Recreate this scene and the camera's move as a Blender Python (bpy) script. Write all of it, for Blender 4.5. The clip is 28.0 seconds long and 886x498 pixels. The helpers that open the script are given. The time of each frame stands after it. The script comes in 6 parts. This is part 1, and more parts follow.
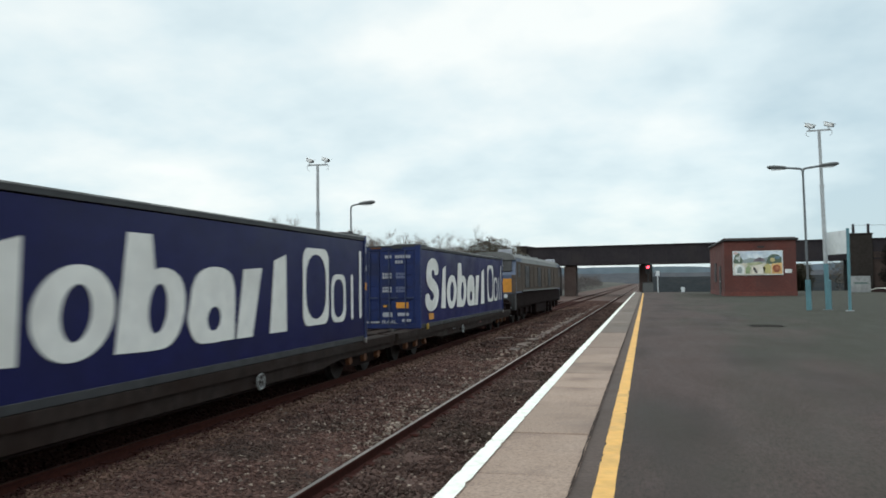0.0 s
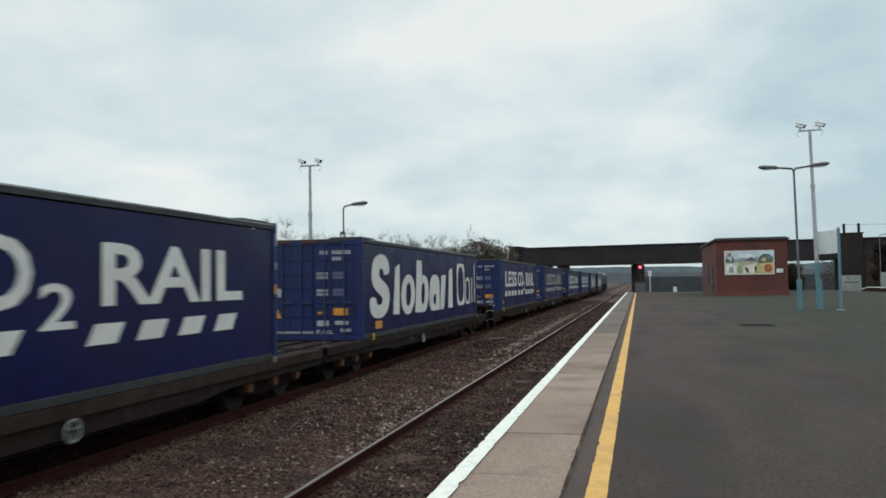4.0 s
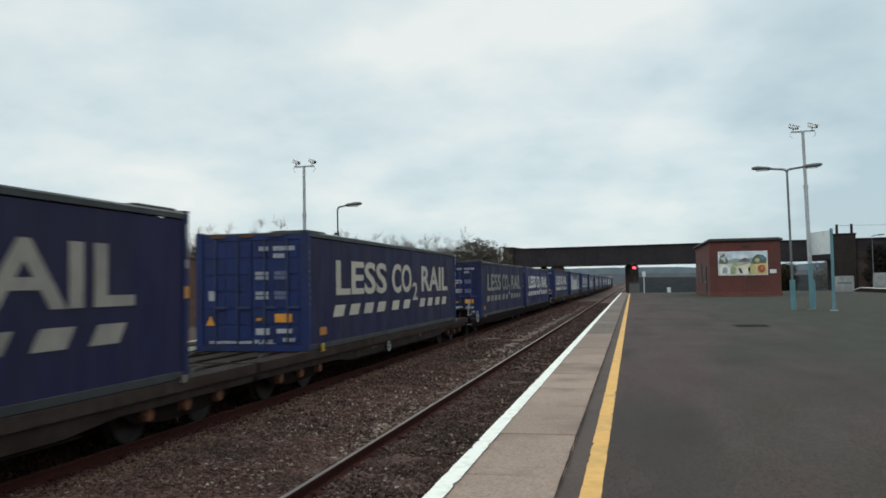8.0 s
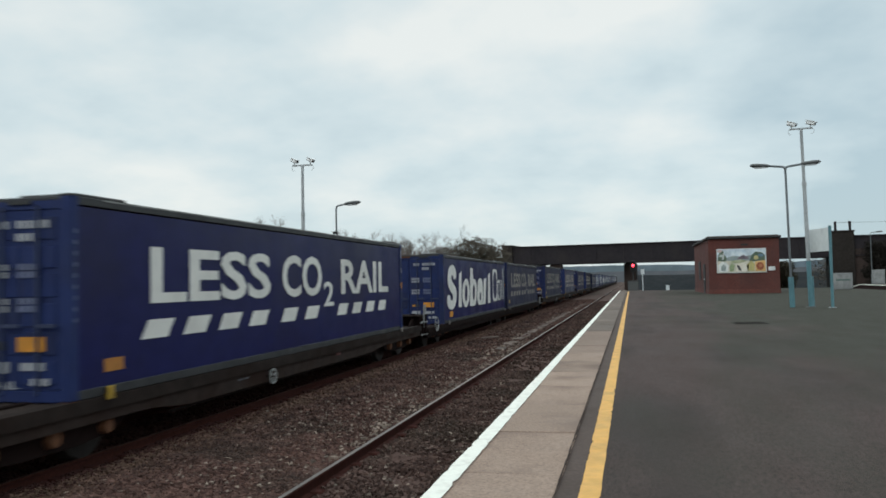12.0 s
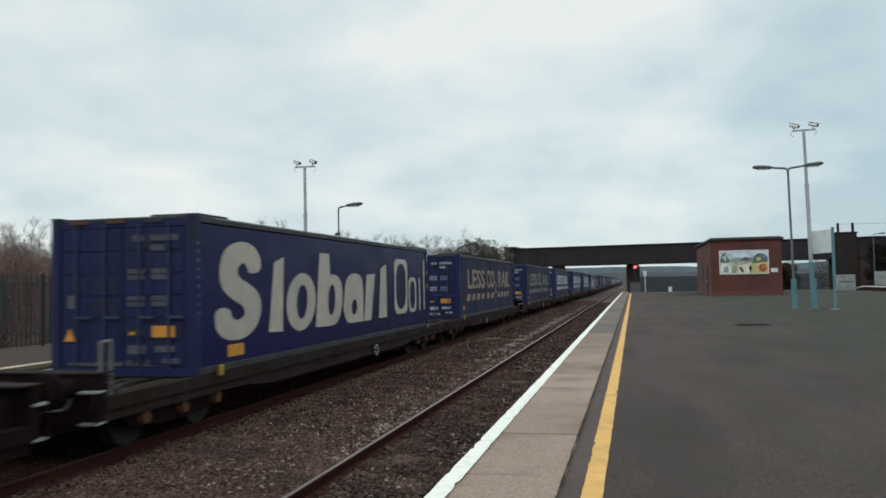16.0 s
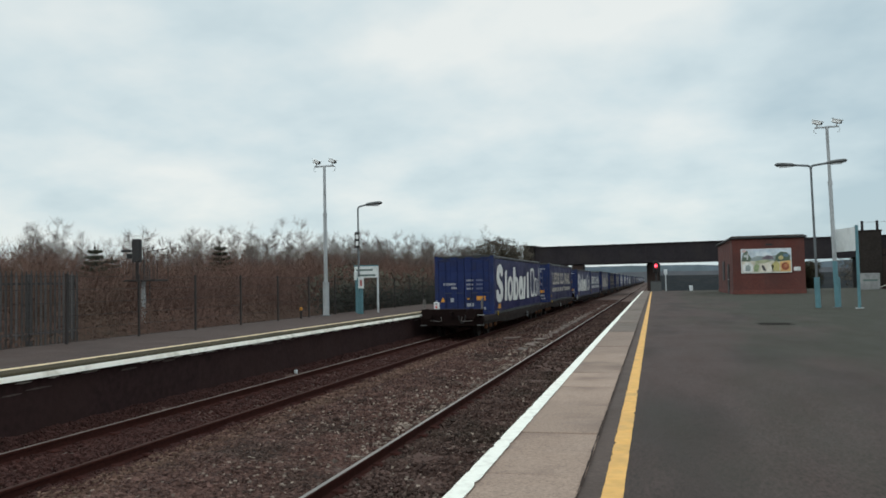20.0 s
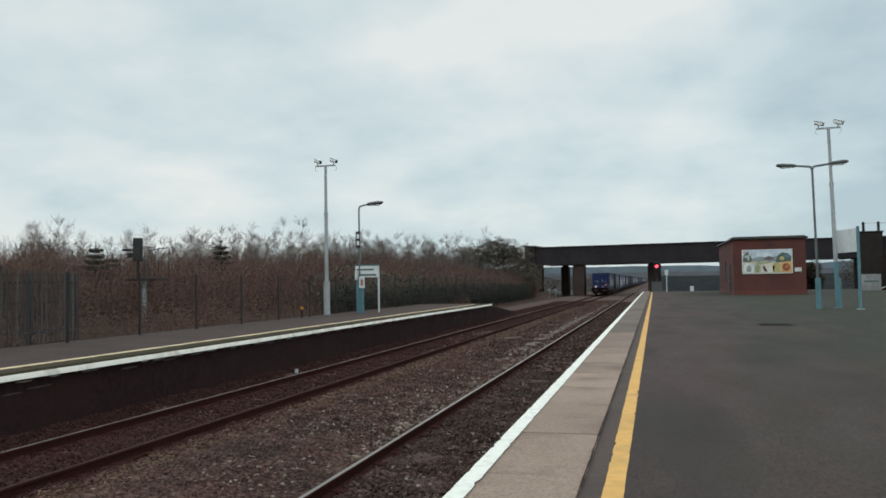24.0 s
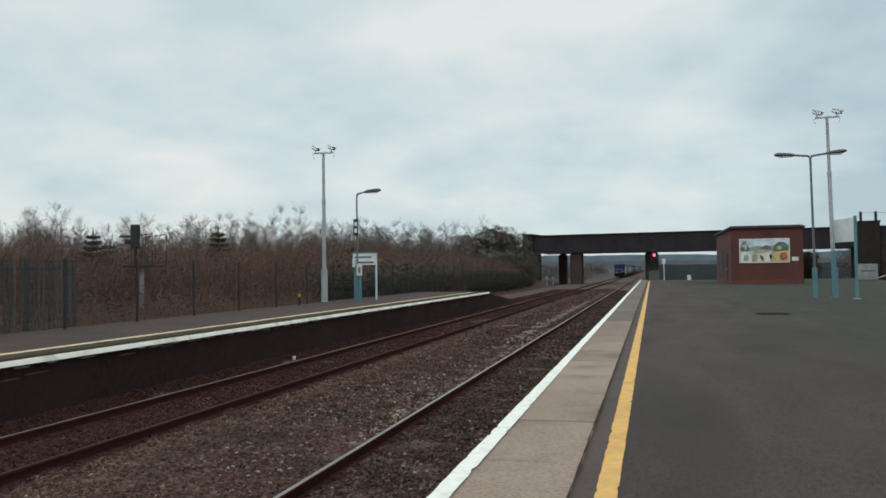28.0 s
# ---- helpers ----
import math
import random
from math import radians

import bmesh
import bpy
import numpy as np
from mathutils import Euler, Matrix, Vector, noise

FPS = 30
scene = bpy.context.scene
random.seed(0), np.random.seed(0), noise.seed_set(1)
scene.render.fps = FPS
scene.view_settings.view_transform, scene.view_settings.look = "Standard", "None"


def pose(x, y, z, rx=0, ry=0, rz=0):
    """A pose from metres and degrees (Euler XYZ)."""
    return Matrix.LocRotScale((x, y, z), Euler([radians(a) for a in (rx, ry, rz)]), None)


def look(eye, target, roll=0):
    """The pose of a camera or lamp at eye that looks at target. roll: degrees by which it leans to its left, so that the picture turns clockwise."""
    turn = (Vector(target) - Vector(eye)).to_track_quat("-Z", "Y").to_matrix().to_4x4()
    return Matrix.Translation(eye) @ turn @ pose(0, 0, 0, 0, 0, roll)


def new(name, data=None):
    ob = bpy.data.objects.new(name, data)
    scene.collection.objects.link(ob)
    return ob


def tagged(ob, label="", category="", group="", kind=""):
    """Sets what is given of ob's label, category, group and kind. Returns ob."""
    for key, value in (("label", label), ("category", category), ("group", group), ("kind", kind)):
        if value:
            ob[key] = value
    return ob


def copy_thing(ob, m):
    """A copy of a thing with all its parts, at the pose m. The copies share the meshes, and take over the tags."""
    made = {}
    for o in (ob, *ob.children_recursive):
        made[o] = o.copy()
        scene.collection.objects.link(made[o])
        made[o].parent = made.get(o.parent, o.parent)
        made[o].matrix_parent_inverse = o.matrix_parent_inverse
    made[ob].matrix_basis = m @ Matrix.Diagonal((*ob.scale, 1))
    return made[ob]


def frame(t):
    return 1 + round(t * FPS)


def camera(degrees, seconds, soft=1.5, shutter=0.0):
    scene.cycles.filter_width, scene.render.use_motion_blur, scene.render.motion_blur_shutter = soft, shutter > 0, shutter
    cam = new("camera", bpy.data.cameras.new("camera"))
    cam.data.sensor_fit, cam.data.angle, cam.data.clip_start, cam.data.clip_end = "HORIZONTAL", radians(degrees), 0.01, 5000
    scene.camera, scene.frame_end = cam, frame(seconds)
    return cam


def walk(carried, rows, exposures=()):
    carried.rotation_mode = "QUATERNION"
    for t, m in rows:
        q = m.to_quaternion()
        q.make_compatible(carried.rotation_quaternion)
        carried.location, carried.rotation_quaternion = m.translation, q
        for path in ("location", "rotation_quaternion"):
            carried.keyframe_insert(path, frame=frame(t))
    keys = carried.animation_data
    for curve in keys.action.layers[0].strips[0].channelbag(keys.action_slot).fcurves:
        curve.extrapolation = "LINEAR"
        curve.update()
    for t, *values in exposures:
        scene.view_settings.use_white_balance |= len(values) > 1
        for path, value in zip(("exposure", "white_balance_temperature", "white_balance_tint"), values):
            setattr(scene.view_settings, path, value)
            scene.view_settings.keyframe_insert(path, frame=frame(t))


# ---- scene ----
# World: x to the right of the tracks, y along them, z = 0 at the rail heads.
EYE = Vector((0.0, 0.0, 2.09))
cam = camera(57.7, 28.0, soft=1.7, shutter=0.15)


def aim(yaw, pitch, roll):
    """Camera pose at the standing point; yaw to the left of the track's direction, pitch up, degrees."""
    a, b = radians(yaw), radians(pitch)
    return look(EYE, EYE + Vector((-math.sin(a) * math.cos(b), math.cos(a) * math.cos(b), math.sin(b))), roll)


walk(cam, [(t, aim(a, b, c)) for t, a, b, c in (
    (0, 14.117, 2.425, -0.706), (0.1, 13.277, 2.513, -0.625), (0.2, 13.023, 2.540, -0.601), (0.3, 12.750, 2.569, -0.575),
    (0.4, 12.359, 2.610, -0.537), (0.5, 12.320, 2.614, -0.534), (1, 12.632, 2.577, -0.527), (1.5, 12.592, 2.519, -0.546),
    (2, 12.645, 2.557, -0.636), (2.5, 12.596, 2.564, -0.634), (3, 13.377, 2.475, -0.792), (3.5, 13.638, 2.458, -0.881),
    (5.5, 13.346, 2.448, -0.903), (6, 13.437, 2.460, -0.907), (6.5, 13.478, 2.502, -0.882), (7, 13.371, 2.460, -0.846),
    (7.5, 13.227, 2.511, -0.932), (8, 13.183, 2.507, -0.918), (8.5, 13.068, 2.464, -0.839), (9, 12.890, 2.461, -0.816),
    (9.5, 12.815, 2.462, -0.903), (10, 12.690, 2.425, -0.906), (10.5, 12.857, 2.444, -1.041), (11, 12.886, 2.440, -1.055),
    (11.5, 12.871, 2.445, -1.045), (12, 13.099, 2.393, -1.120), (12.5, 13.257, 2.377, -0.983),
    (14.5, 13.191, 2.524, -0.962), (15, 13.162, 2.514, -0.951), (15.5, 13.222, 2.495, -1.036), (16, 13.254, 2.498, -1.085),
    (16.5, 13.415, 2.455, -0.925), (17, 13.623, 2.403, -0.829), (17.5, 13.790, 2.378, -0.971), (18, 13.948, 2.431, -1.083),
    (18.5, 14.096, 2.430, -1.089), (19, 14.406, 2.438, -0.983), (19.5, 14.620, 2.438, -1.104), (20, 14.627, 2.452, -1.135),
    (20.5, 14.727, 2.453, -0.977), (21, 14.794, 2.430, -1.063), (21.5, 14.532, 2.393, -0.847),
    (23.5, 14.662, 2.408, -0.928), (24, 14.693, 2.442, -0.966), (24.5, 14.721, 2.267, -0.577), (25, 14.743, 2.210, -0.458),
    (25.5, 14.903, 2.211, -0.705), (26, 15.120, 2.092, -0.493), (26.5, 14.968, 2.048, -0.725), (27, 14.694, 1.872, -0.790),
    (27.5, 14.578, 1.756, -0.824), (28, 14.541, 1.576, -0.736),
)], exposures=[(0, 0.25), (0.5, 0.14), (1, 0.05), (3, 0.03), (19.5, 0.03), (21, -0.04), (24, -0.05), (28, -0.07)])

# ---- world and light ----
world = bpy.data.worlds.new("overcast_sky")
scene.world = world
world.use_nodes = True
SUN_EL, SUN_AZ = radians(42), radians(-150)


def build_world():
    nt = world.node_tree
    nt.nodes.clear()
    N, L = nt.nodes.new, nt.links.new
    out, bg = N("ShaderNodeOutputWorld"), N("ShaderNodeBackground")
    sky = N("ShaderNodeTexSky")
    sky.sky_type, sky.sun_disc, sky.sun_elevation, sky.sun_rotation = "NISHITA", False, SUN_EL, SUN_AZ
    dim = N("ShaderNodeVectorMath")
    dim.operation = "SCALE"
    dim.inputs["Scale"].default_value = 0.10
    L(sky.outputs[0], dim.inputs[0])
    tc, sep = N("ShaderNodeTexCoord"), N("ShaderNodeSeparateXYZ")
    L(tc.outputs["Generated"], sep.inputs[0])
    up = N("ShaderNodeMath")
    up.operation = "MAXIMUM"
    L(sep.outputs[2], up.inputs[0])
    up.inputs[1].default_value = 0.0
    lift = N("ShaderNodeMath")
    lift.operation = "ADD"
    L(up.outputs[0], lift.inputs[0])
    lift.inputs[1].default_value = 0.34
    div = N("ShaderNodeVectorMath")
    div.operation = "DIVIDE"
    comb = N("ShaderNodeCombineXYZ")
    for k in range(3):
        L(lift.outputs[0], comb.inputs[k])
    L(tc.outputs["Generated"], div.inputs[0])
    L(comb.outputs[0], div.inputs[1])
    big, fine = N("ShaderNodeTexNoise"), N("ShaderNodeTexNoise")
    for n, s, d, r in ((big, 1.25, 3, 0.5), (fine, 3.6, 4, 0.55)):
        n.inputs["Scale"].default_value, n.inputs["Detail"].default_value, n.inputs["Roughness"].default_value = s, d, r
        L(div.outputs[0], n.inputs["Vector"])
    ramp = N("ShaderNodeValToRGB")
    e = ramp.color_ramp.elements
    e[0].position, e[0].color = 0.35, (0.475, 0.605, 0.66, 1)
    e[1].position, e[1].color = 0.64, (0.86, 0.90, 0.875, 1)
    mid = ramp.color_ramp.elements.new(0.5)
    mid.color = (0.665, 0.775, 0.800, 1)
    mixf = N("ShaderNodeMix")
    mixf.data_type = "FLOAT"
    mixf.inputs[0].default_value = 0.35
    L(big.outputs["Fac"], mixf.inputs[2])
    L(fine.outputs["Fac"], mixf.inputs[3])
    cover = mixf.outputs[0]
    for toward, cosine, gain in (((-0.083, 0.967, 0.242), 0.955, 0.070), ((0.30, 0.94, 0.130), 0.955, -0.125), ((-0.62, 0.78, 0.11), 0.968, 0.06),
                                 ((-0.34, 0.93, 0.07), 0.975, -0.080), ((0.12, 0.95, 0.29), 0.965, 0.045)):
        dot, fall, add = N("ShaderNodeVectorMath"), N("ShaderNodeMapRange"), N("ShaderNodeMath")
        dot.operation, fall.interpolation_type, add.operation = "DOT_PRODUCT", "SMOOTHSTEP", "ADD"
        L(tc.outputs["Generated"], dot.inputs[0])
        dot.inputs[1].default_value = Vector(toward).normalized()
        L(dot.outputs["Value"], fall.inputs["Value"])
        fall.inputs["From Min"].default_value, fall.inputs["From Max"].default_value, fall.inputs["To Max"].default_value = cosine, 1.0, gain
        L(fall.outputs[0], add.inputs[0])
        L(cover, add.inputs[1])
        cover = add.outputs[0]
    L(cover, ramp.inputs[0])
    mix = N("ShaderNodeMix")
    mix.data_type = "RGBA"
    mix.inputs[0].default_value = 0.9
    L(dim.outputs[0], mix.inputs[6])
    L(ramp.outputs[0], mix.inputs[7])
    L(mix.outputs[2], bg.inputs[0])
    zenith = N("ShaderNodeMapRange")                 # an overcast sky brightens towards the zenith
    zenith.interpolation_type = "SMOOTHSTEP"
    L(sep.outputs[2], zenith.inputs["Value"])
    for k, v in zip(("From Min", "From Max", "To Min", "To Max"), (0.40, 1.0, 1.0, 1.75)):
        zenith.inputs[k].default_value = v
    L(zenith.outputs[0], bg.inputs[1])
    L(bg.outputs[0], out.inputs[0])


build_world()
sun = new("sun", bpy.data.lights.new("sun", "SUN"))
sun.data.energy, sun.data.angle, sun.data.color = 0.45, radians(25), (1.0, 0.96, 0.9)
sun.matrix_basis = look((0, 0, 60), Vector((0, 0, 60)) - Vector((math.sin(SUN_AZ) * math.cos(SUN_EL),
                                                               math.cos(SUN_AZ) * math.cos(SUN_EL), math.sin(SUN_EL))))
scene.view_settings.exposure = 0.0

# ---- materials ----


def mat(name, col, col2=None, rough=0.8, metal=0.0, fine=14.0, coarse=1.3, stain=None, stain_amount=0.5, bump=0.15,
        bump_scale=40.0, vary=0.0, island=0.0, spec=0.5, stretch=(1, 1, 1)):
    """A surface with grain at two scales: col to col2 by fine noise, stain by coarse noise, relief by bump."""
    m = bpy.data.materials.new(name)
    m.use_nodes = True
    nt = m.node_tree
    N, L = nt.nodes.new, nt.links.new
    bsdf = nt.nodes["Principled BSDF"]
    col2 = col2 or tuple(c * 0.75 for c in col)
    stain = stain or tuple(c * 0.6 for c in col)
    tc, mp = N("ShaderNodeTexCoord"), N("ShaderNodeMapping")
    mp.inputs["Scale"].default_value = stretch
    L(tc.outputs["Object"], mp.inputs[0])
    info = N("ShaderNodeObjectInfo")
    shift = N("ShaderNodeVectorMath")
    shift.operation = "MULTIPLY_ADD"
    comb = N("ShaderNodeCombineXYZ")
    for k in range(3):
        L(info.outputs["Random"], comb.inputs[k])
    L(comb.outputs[0], shift.inputs[0])
    shift.inputs[1].default_value = (31.0, 17.0, 23.0)
    L(mp.outputs[0], shift.inputs[2])

    def noise_at(scale, detail):
        n = N("ShaderNodeTexNoise")
        n.inputs["Scale"].default_value, n.inputs["Detail"].default_value = scale, detail
        L(shift.outputs[0], n.inputs["Vector"])
        return n.outputs["Fac"]

    def mixed(fac, a, b):
        x = N("ShaderNodeMix")
        x.data_type = "RGBA"
        for sock, v in ((x.inputs[0], fac), (x.inputs[6], a), (x.inputs[7], b)):
            if isinstance(v, (tuple, list)):
                sock.default_value = (*v, 1)[:4]
            elif isinstance(v, (int, float)):
                sock.default_value = v
            else:
                L(v, sock)
        return x.outputs[2]

    def stretchv(fac, lo, hi, top=1.0):
        r = N("ShaderNodeMapRange")
        r.inputs["From Min"].default_value, r.inputs["From Max"].default_value = lo, hi
        r.inputs["To Max"].default_value = top
        L(fac, r.inputs["Value"])
        return r.outputs[0]

    c = mixed(stretchv(noise_at(fine, 6), 0.3, 0.7), col, col2)
    c = mixed(stretchv(noise_at(coarse, 5), 0.48, 0.66, stain_amount), c, stain)
    if vary or island:
        hsv = N("ShaderNodeHueSaturation")
        r = N("ShaderNodeMapRange")
        v = vary or island
        r.inputs["To Min"].default_value, r.inputs["To Max"].default_value = 1 - v, 1 + v
        if vary:
            L(info.outputs["Random"], r.inputs["Value"])
        else:
            L(N("ShaderNodeNewGeometry").outputs["Random Per Island"], r.inputs["Value"])
        L(r.outputs[0], hsv.inputs["Value"])
        L(c, hsv.inputs["Color"])
        c = hsv.outputs[0]
    L(c, bsdf.inputs["Base Color"])
    rr = stretchv(noise_at(coarse * 2.3, 4), 0.3, 0.7)
    mr = N("ShaderNodeMapRange")
    mr.inputs["To Min"].default_value, mr.inputs["To Max"].default_value = max(rough - 0.1, 0.03), min(rough + 0.1, 1)
    L(rr, mr.inputs["Value"])
    L(mr.outputs[0], bsdf.inputs["Roughness"])
    bsdf.inputs["Metallic"].default_value = metal
    bsdf.inputs["Specular IOR Level"].default_value = spec
    if bump:
        b = N("ShaderNodeBump")
        b.inputs["Strength"].default_value, b.inputs["Distance"].default_value = bump, 0.02
        L(noise_at(bump_scale, 4), b.inputs["Height"])
        L(b.outputs[0], bsdf.inputs["Normal"])
    return m


def glow(name, col, strength):
    m = bpy.data.materials.new(name)
    m.use_nodes = True
    b = m.node_tree.nodes["Principled BSDF"]
    b.inputs["Base Color"].default_value = (*col, 1)
    b.inputs["Emission Color"].default_value = (*col, 1)
    b.inputs["Emission Strength"].default_value = strength
    return m


def blend_across(m, x0, x1, tone, tone2, ragged=1.6, scale=0.30, grain=60.0):
    """Let a second tone take over across the object from x0 to x1, along a ragged line."""
    nt = m.node_tree
    N, L = nt.nodes.new, nt.links.new
    sock = nt.nodes["Principled BSDF"].inputs["Base Color"]
    first = sock.links[0].from_socket
    tc, sep, n1, n2 = N("ShaderNodeTexCoord"), N("ShaderNodeSeparateXYZ"), N("ShaderNodeTexNoise"), N("ShaderNodeTexNoise")
    L(tc.outputs["Object"], sep.inputs[0])
    along = N("ShaderNodeMapping")                   # patches run along the platform
    along.inputs["Scale"].default_value = (1, 0.28, 1)
    L(tc.outputs["Object"], along.inputs[0])
    for n, sc, d in ((n1, scale, 5), (n2, grain, 3)):
        n.inputs["Scale"].default_value, n.inputs["Detail"].default_value = sc, d
        L(along.outputs[0], n.inputs["Vector"])
    push = N("ShaderNodeMath")
    push.operation, push.inputs[1].default_value = "MULTIPLY_ADD", ragged * 4
    L(n1.outputs["Fac"], push.inputs[0])
    L(sep.outputs[0], push.inputs[2])
    fall = N("ShaderNodeMapRange")
    fall.interpolation_type = "SMOOTHSTEP"
    fall.inputs["From Min"].default_value, fall.inputs["From Max"].default_value = x0 + ragged * 2, x1 + ragged * 2
    L(push.outputs[0], fall.inputs["Value"])
    tones, both = N("ShaderNodeMix"), N("ShaderNodeMix")
    tones.data_type = both.data_type = "RGBA"
    tones.inputs[6].default_value, tones.inputs[7].default_value = (*tone, 1), (*tone2, 1)
    L(n2.outputs["Fac"], tones.inputs[0])
    L(fall.outputs[0], both.inputs[0])
    L(first, both.inputs[6])
    L(tones.outputs[2], both.inputs[7])
    L(both.outputs[2], sock)
    return m


M_ASPHALT = mat("asphalt", (0.1060, 0.0725, 0.0650), (0.0500, 0.0350, 0.0315), 0.93, fine=60, coarse=0.8,
                stain=(0.0470, 0.0350, 0.0320), stain_amount=0.85, bump=0.6, bump_scale=170, spec=0.25, stretch=(1, 0.3, 1))
blend_across(M_ASPHALT, 0.0, 5.0, (0.0720, 0.0685, 0.0510), (0.0220, 0.0212, 0.0155), ragged=2.4, scale=0.75, grain=38)
M_COPING = mat("coping_concrete", (0.4050, 0.2870, 0.2200), (0.2300, 0.1620, 0.1260), 0.9, fine=55, coarse=1.1,
               stain=(0.1831, 0.1240, 0.0987), stain_amount=0.8, bump=0.5, bump_scale=70, vary=0.16)
M_COPINGD = mat("grimy_coping", (0.1785, 0.1361, 0.1110), (0.1257, 0.0971, 0.0803), 0.9, fine=34, coarse=0.9,
                stain=(0.2641, 0.1891, 0.1442), stain_amount=0.45, bump=0.5, bump_scale=70, vary=0.16)
M_COPINGM = mat("dirty_coping", (0.3147, 0.2225, 0.1730), (0.2159, 0.1535, 0.1205), 0.9, fine=34, coarse=1.0,
                stain=(0.2332, 0.1638, 0.1267), stain_amount=0.6, bump=0.5, bump_scale=70, vary=0.16)
M_JOINT = mat("edge_bitumen", (0.1162, 0.0832, 0.0704), (0.0818, 0.0601, 0.0517), rough=0.92, fine=30, coarse=0.8, stain=(0.0594, 0.0439, 0.0374), spec=0.25)
M_WHITE = mat("white_line_paint", (0.95, 0.935, 0.845), (0.88, 0.86, 0.77), 0.85, fine=40, coarse=9.0,
              stain=(0.42, 0.37, 0.31), stain_amount=0.28, bump=0.2, spec=0.3)
M_WHITEF = mat("weathered_edge_paint", (0.98, 0.925, 0.835), (0.93, 0.87, 0.77), 0.85, fine=18, coarse=3.0,
               stain=(0.50, 0.44, 0.34), stain_amount=0.55, bump=0.3, spec=0.3)
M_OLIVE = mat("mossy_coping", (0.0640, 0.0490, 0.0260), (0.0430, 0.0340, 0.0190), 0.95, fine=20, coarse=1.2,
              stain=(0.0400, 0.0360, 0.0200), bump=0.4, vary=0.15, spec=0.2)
M_YELLOW = mat("yellow_line_paint", (0.8200, 0.4650, 0.1420), (0.7000, 0.3900, 0.1200), 0.8, fine=16, coarse=2.2,
               stain=(0.4400, 0.2650, 0.1150), stain_amount=0.5, bump=0.2, spec=0.3)
M_CREAM = mat("worn_yellow_paint", (0.8200, 0.6300, 0.3900), (0.6400, 0.4800, 0.3000), 0.8, fine=9, coarse=2, stain=(0.2500, 0.1680, 0.1080))
M_BALLAST = mat("ballast", (0.1250, 0.0760, 0.0620), (0.0640, 0.0370, 0.0305), 0.95, fine=16, coarse=0.5,
                stain=(0.0820, 0.0450, 0.0360), stain_amount=0.6, bump=1.0, bump_scale=26, spec=0.2)
# paler far ballast: the lit tops of its stones are put into the colour
M_BALLASTF = mat("top_lit_far_ballast", (0.1300, 0.0830, 0.0690), (0.0780, 0.0490, 0.0410), 0.95, fine=9, coarse=0.35,
                 stain=(0.0750, 0.0540, 0.0450), stain_amount=0.6, bump=1.0, bump_scale=20, spec=0.2)
M_STONE = mat("ballast_stone", (0.1350, 0.0760, 0.0620), (0.0620, 0.0335, 0.0275), 0.92, fine=3, coarse=0.7,
              stain=(0.0560, 0.0370, 0.0300), stain_amount=0.8, island=0.5, bump=0.0, spec=0.2)
M_STONED = mat("rust_dusted_stone", (0.0740, 0.0345, 0.0295), (0.0430, 0.0200, 0.0175), 0.95, fine=7, coarse=0.5,
               stain=(0.0600, 0.0260, 0.0215), island=0.22, bump=0.0, spec=0.12)
# darker stones: the near platform's shade is put into their colour
M_STONEN = mat("shade_dark_stone", (0.1080, 0.0680, 0.0570), (0.0560, 0.0340, 0.0285), 0.95, fine=4, coarse=0.7,
               stain=(0.0480, 0.0360, 0.0280), stain_amount=0.8, island=0.45, bump=0.0, spec=0.12)
M_STONEG = mat("ginger_stone", (0.1500, 0.0890, 0.0680), (0.0820, 0.0480, 0.0370), 0.95, fine=6, coarse=0.8,
               stain=(0.1200, 0.0780, 0.0560), island=0.45, bump=0.0, spec=0.12)
M_STONEP = mat("pale_ballast_stone", (0.2546, 0.1980, 0.1581), (0.1697, 0.1279, 0.1029), 0.9, fine=7, island=0.5, bump=0.0)
M_LITTER = mat("bank_leaf_litter", (0.0935, 0.0493, 0.0365), (0.0595, 0.0323, 0.0247), 0.98, fine=6, coarse=0.4,
               stain=(0.0629, 0.0459, 0.0289), bump=0.8, bump_scale=14, spec=0.2)
M_FARPLAT = mat("brown_worn_asphalt", (0.0850, 0.0560, 0.0480), (0.0580, 0.0390, 0.0335), 0.93, fine=20, coarse=0.7,
                stain=(0.0491, 0.0329, 0.0289), bump=0.3, spec=0.25)
M_DECKTOP = mat("rusty_deck_steel", (0.036, 0.023, 0.018), (0.022, 0.015, 0.012), 0.9, fine=7, coarse=1.0, spec=0.25)
M_BLUEENDD = mat("grimy_end_blue", (0.013, 0.020, 0.082), (0.011, 0.016, 0.062), 0.65, fine=3, coarse=0.9,
                 stain=(0.018, 0.018, 0.036), stain_amount=0.8, bump=0.05, spec=0.25)
M_SOIL = mat("lineside_soil", (0.060, 0.050, 0.038), (0.040, 0.034, 0.026), 0.95, fine=5, coarse=0.25,
             stain=(0.045, 0.050, 0.028), bump=0.8, bump_scale=12)
M_RAIL = mat("rusty_rail", (0.064, 0.021, 0.016), (0.040, 0.014, 0.011), 0.95, fine=20, bump=0.1, spec=0.1)
M_RAILTOP = mat("polished_rail_head", (0.36, 0.325, 0.295), (0.26, 0.235, 0.215), 0.42, metal=1.0, fine=30, bump=0.0,
                stretch=(1, 0.05, 1))
M_RAILTOP2 = mat("dull_rail_head", (0.2100, 0.1700, 0.1500), (0.1500, 0.1180, 0.1030), 0.6, metal=0.3, fine=30, bump=0.0,
                 stretch=(1, 0.05, 1))
M_RAILRUST = mat("rust_stained_rail_head", (0.060, 0.030, 0.023), (0.040, 0.020, 0.016), 0.9, fine=30, bump=0.0,
                 stretch=(1, 0.05, 1), spec=0.15)
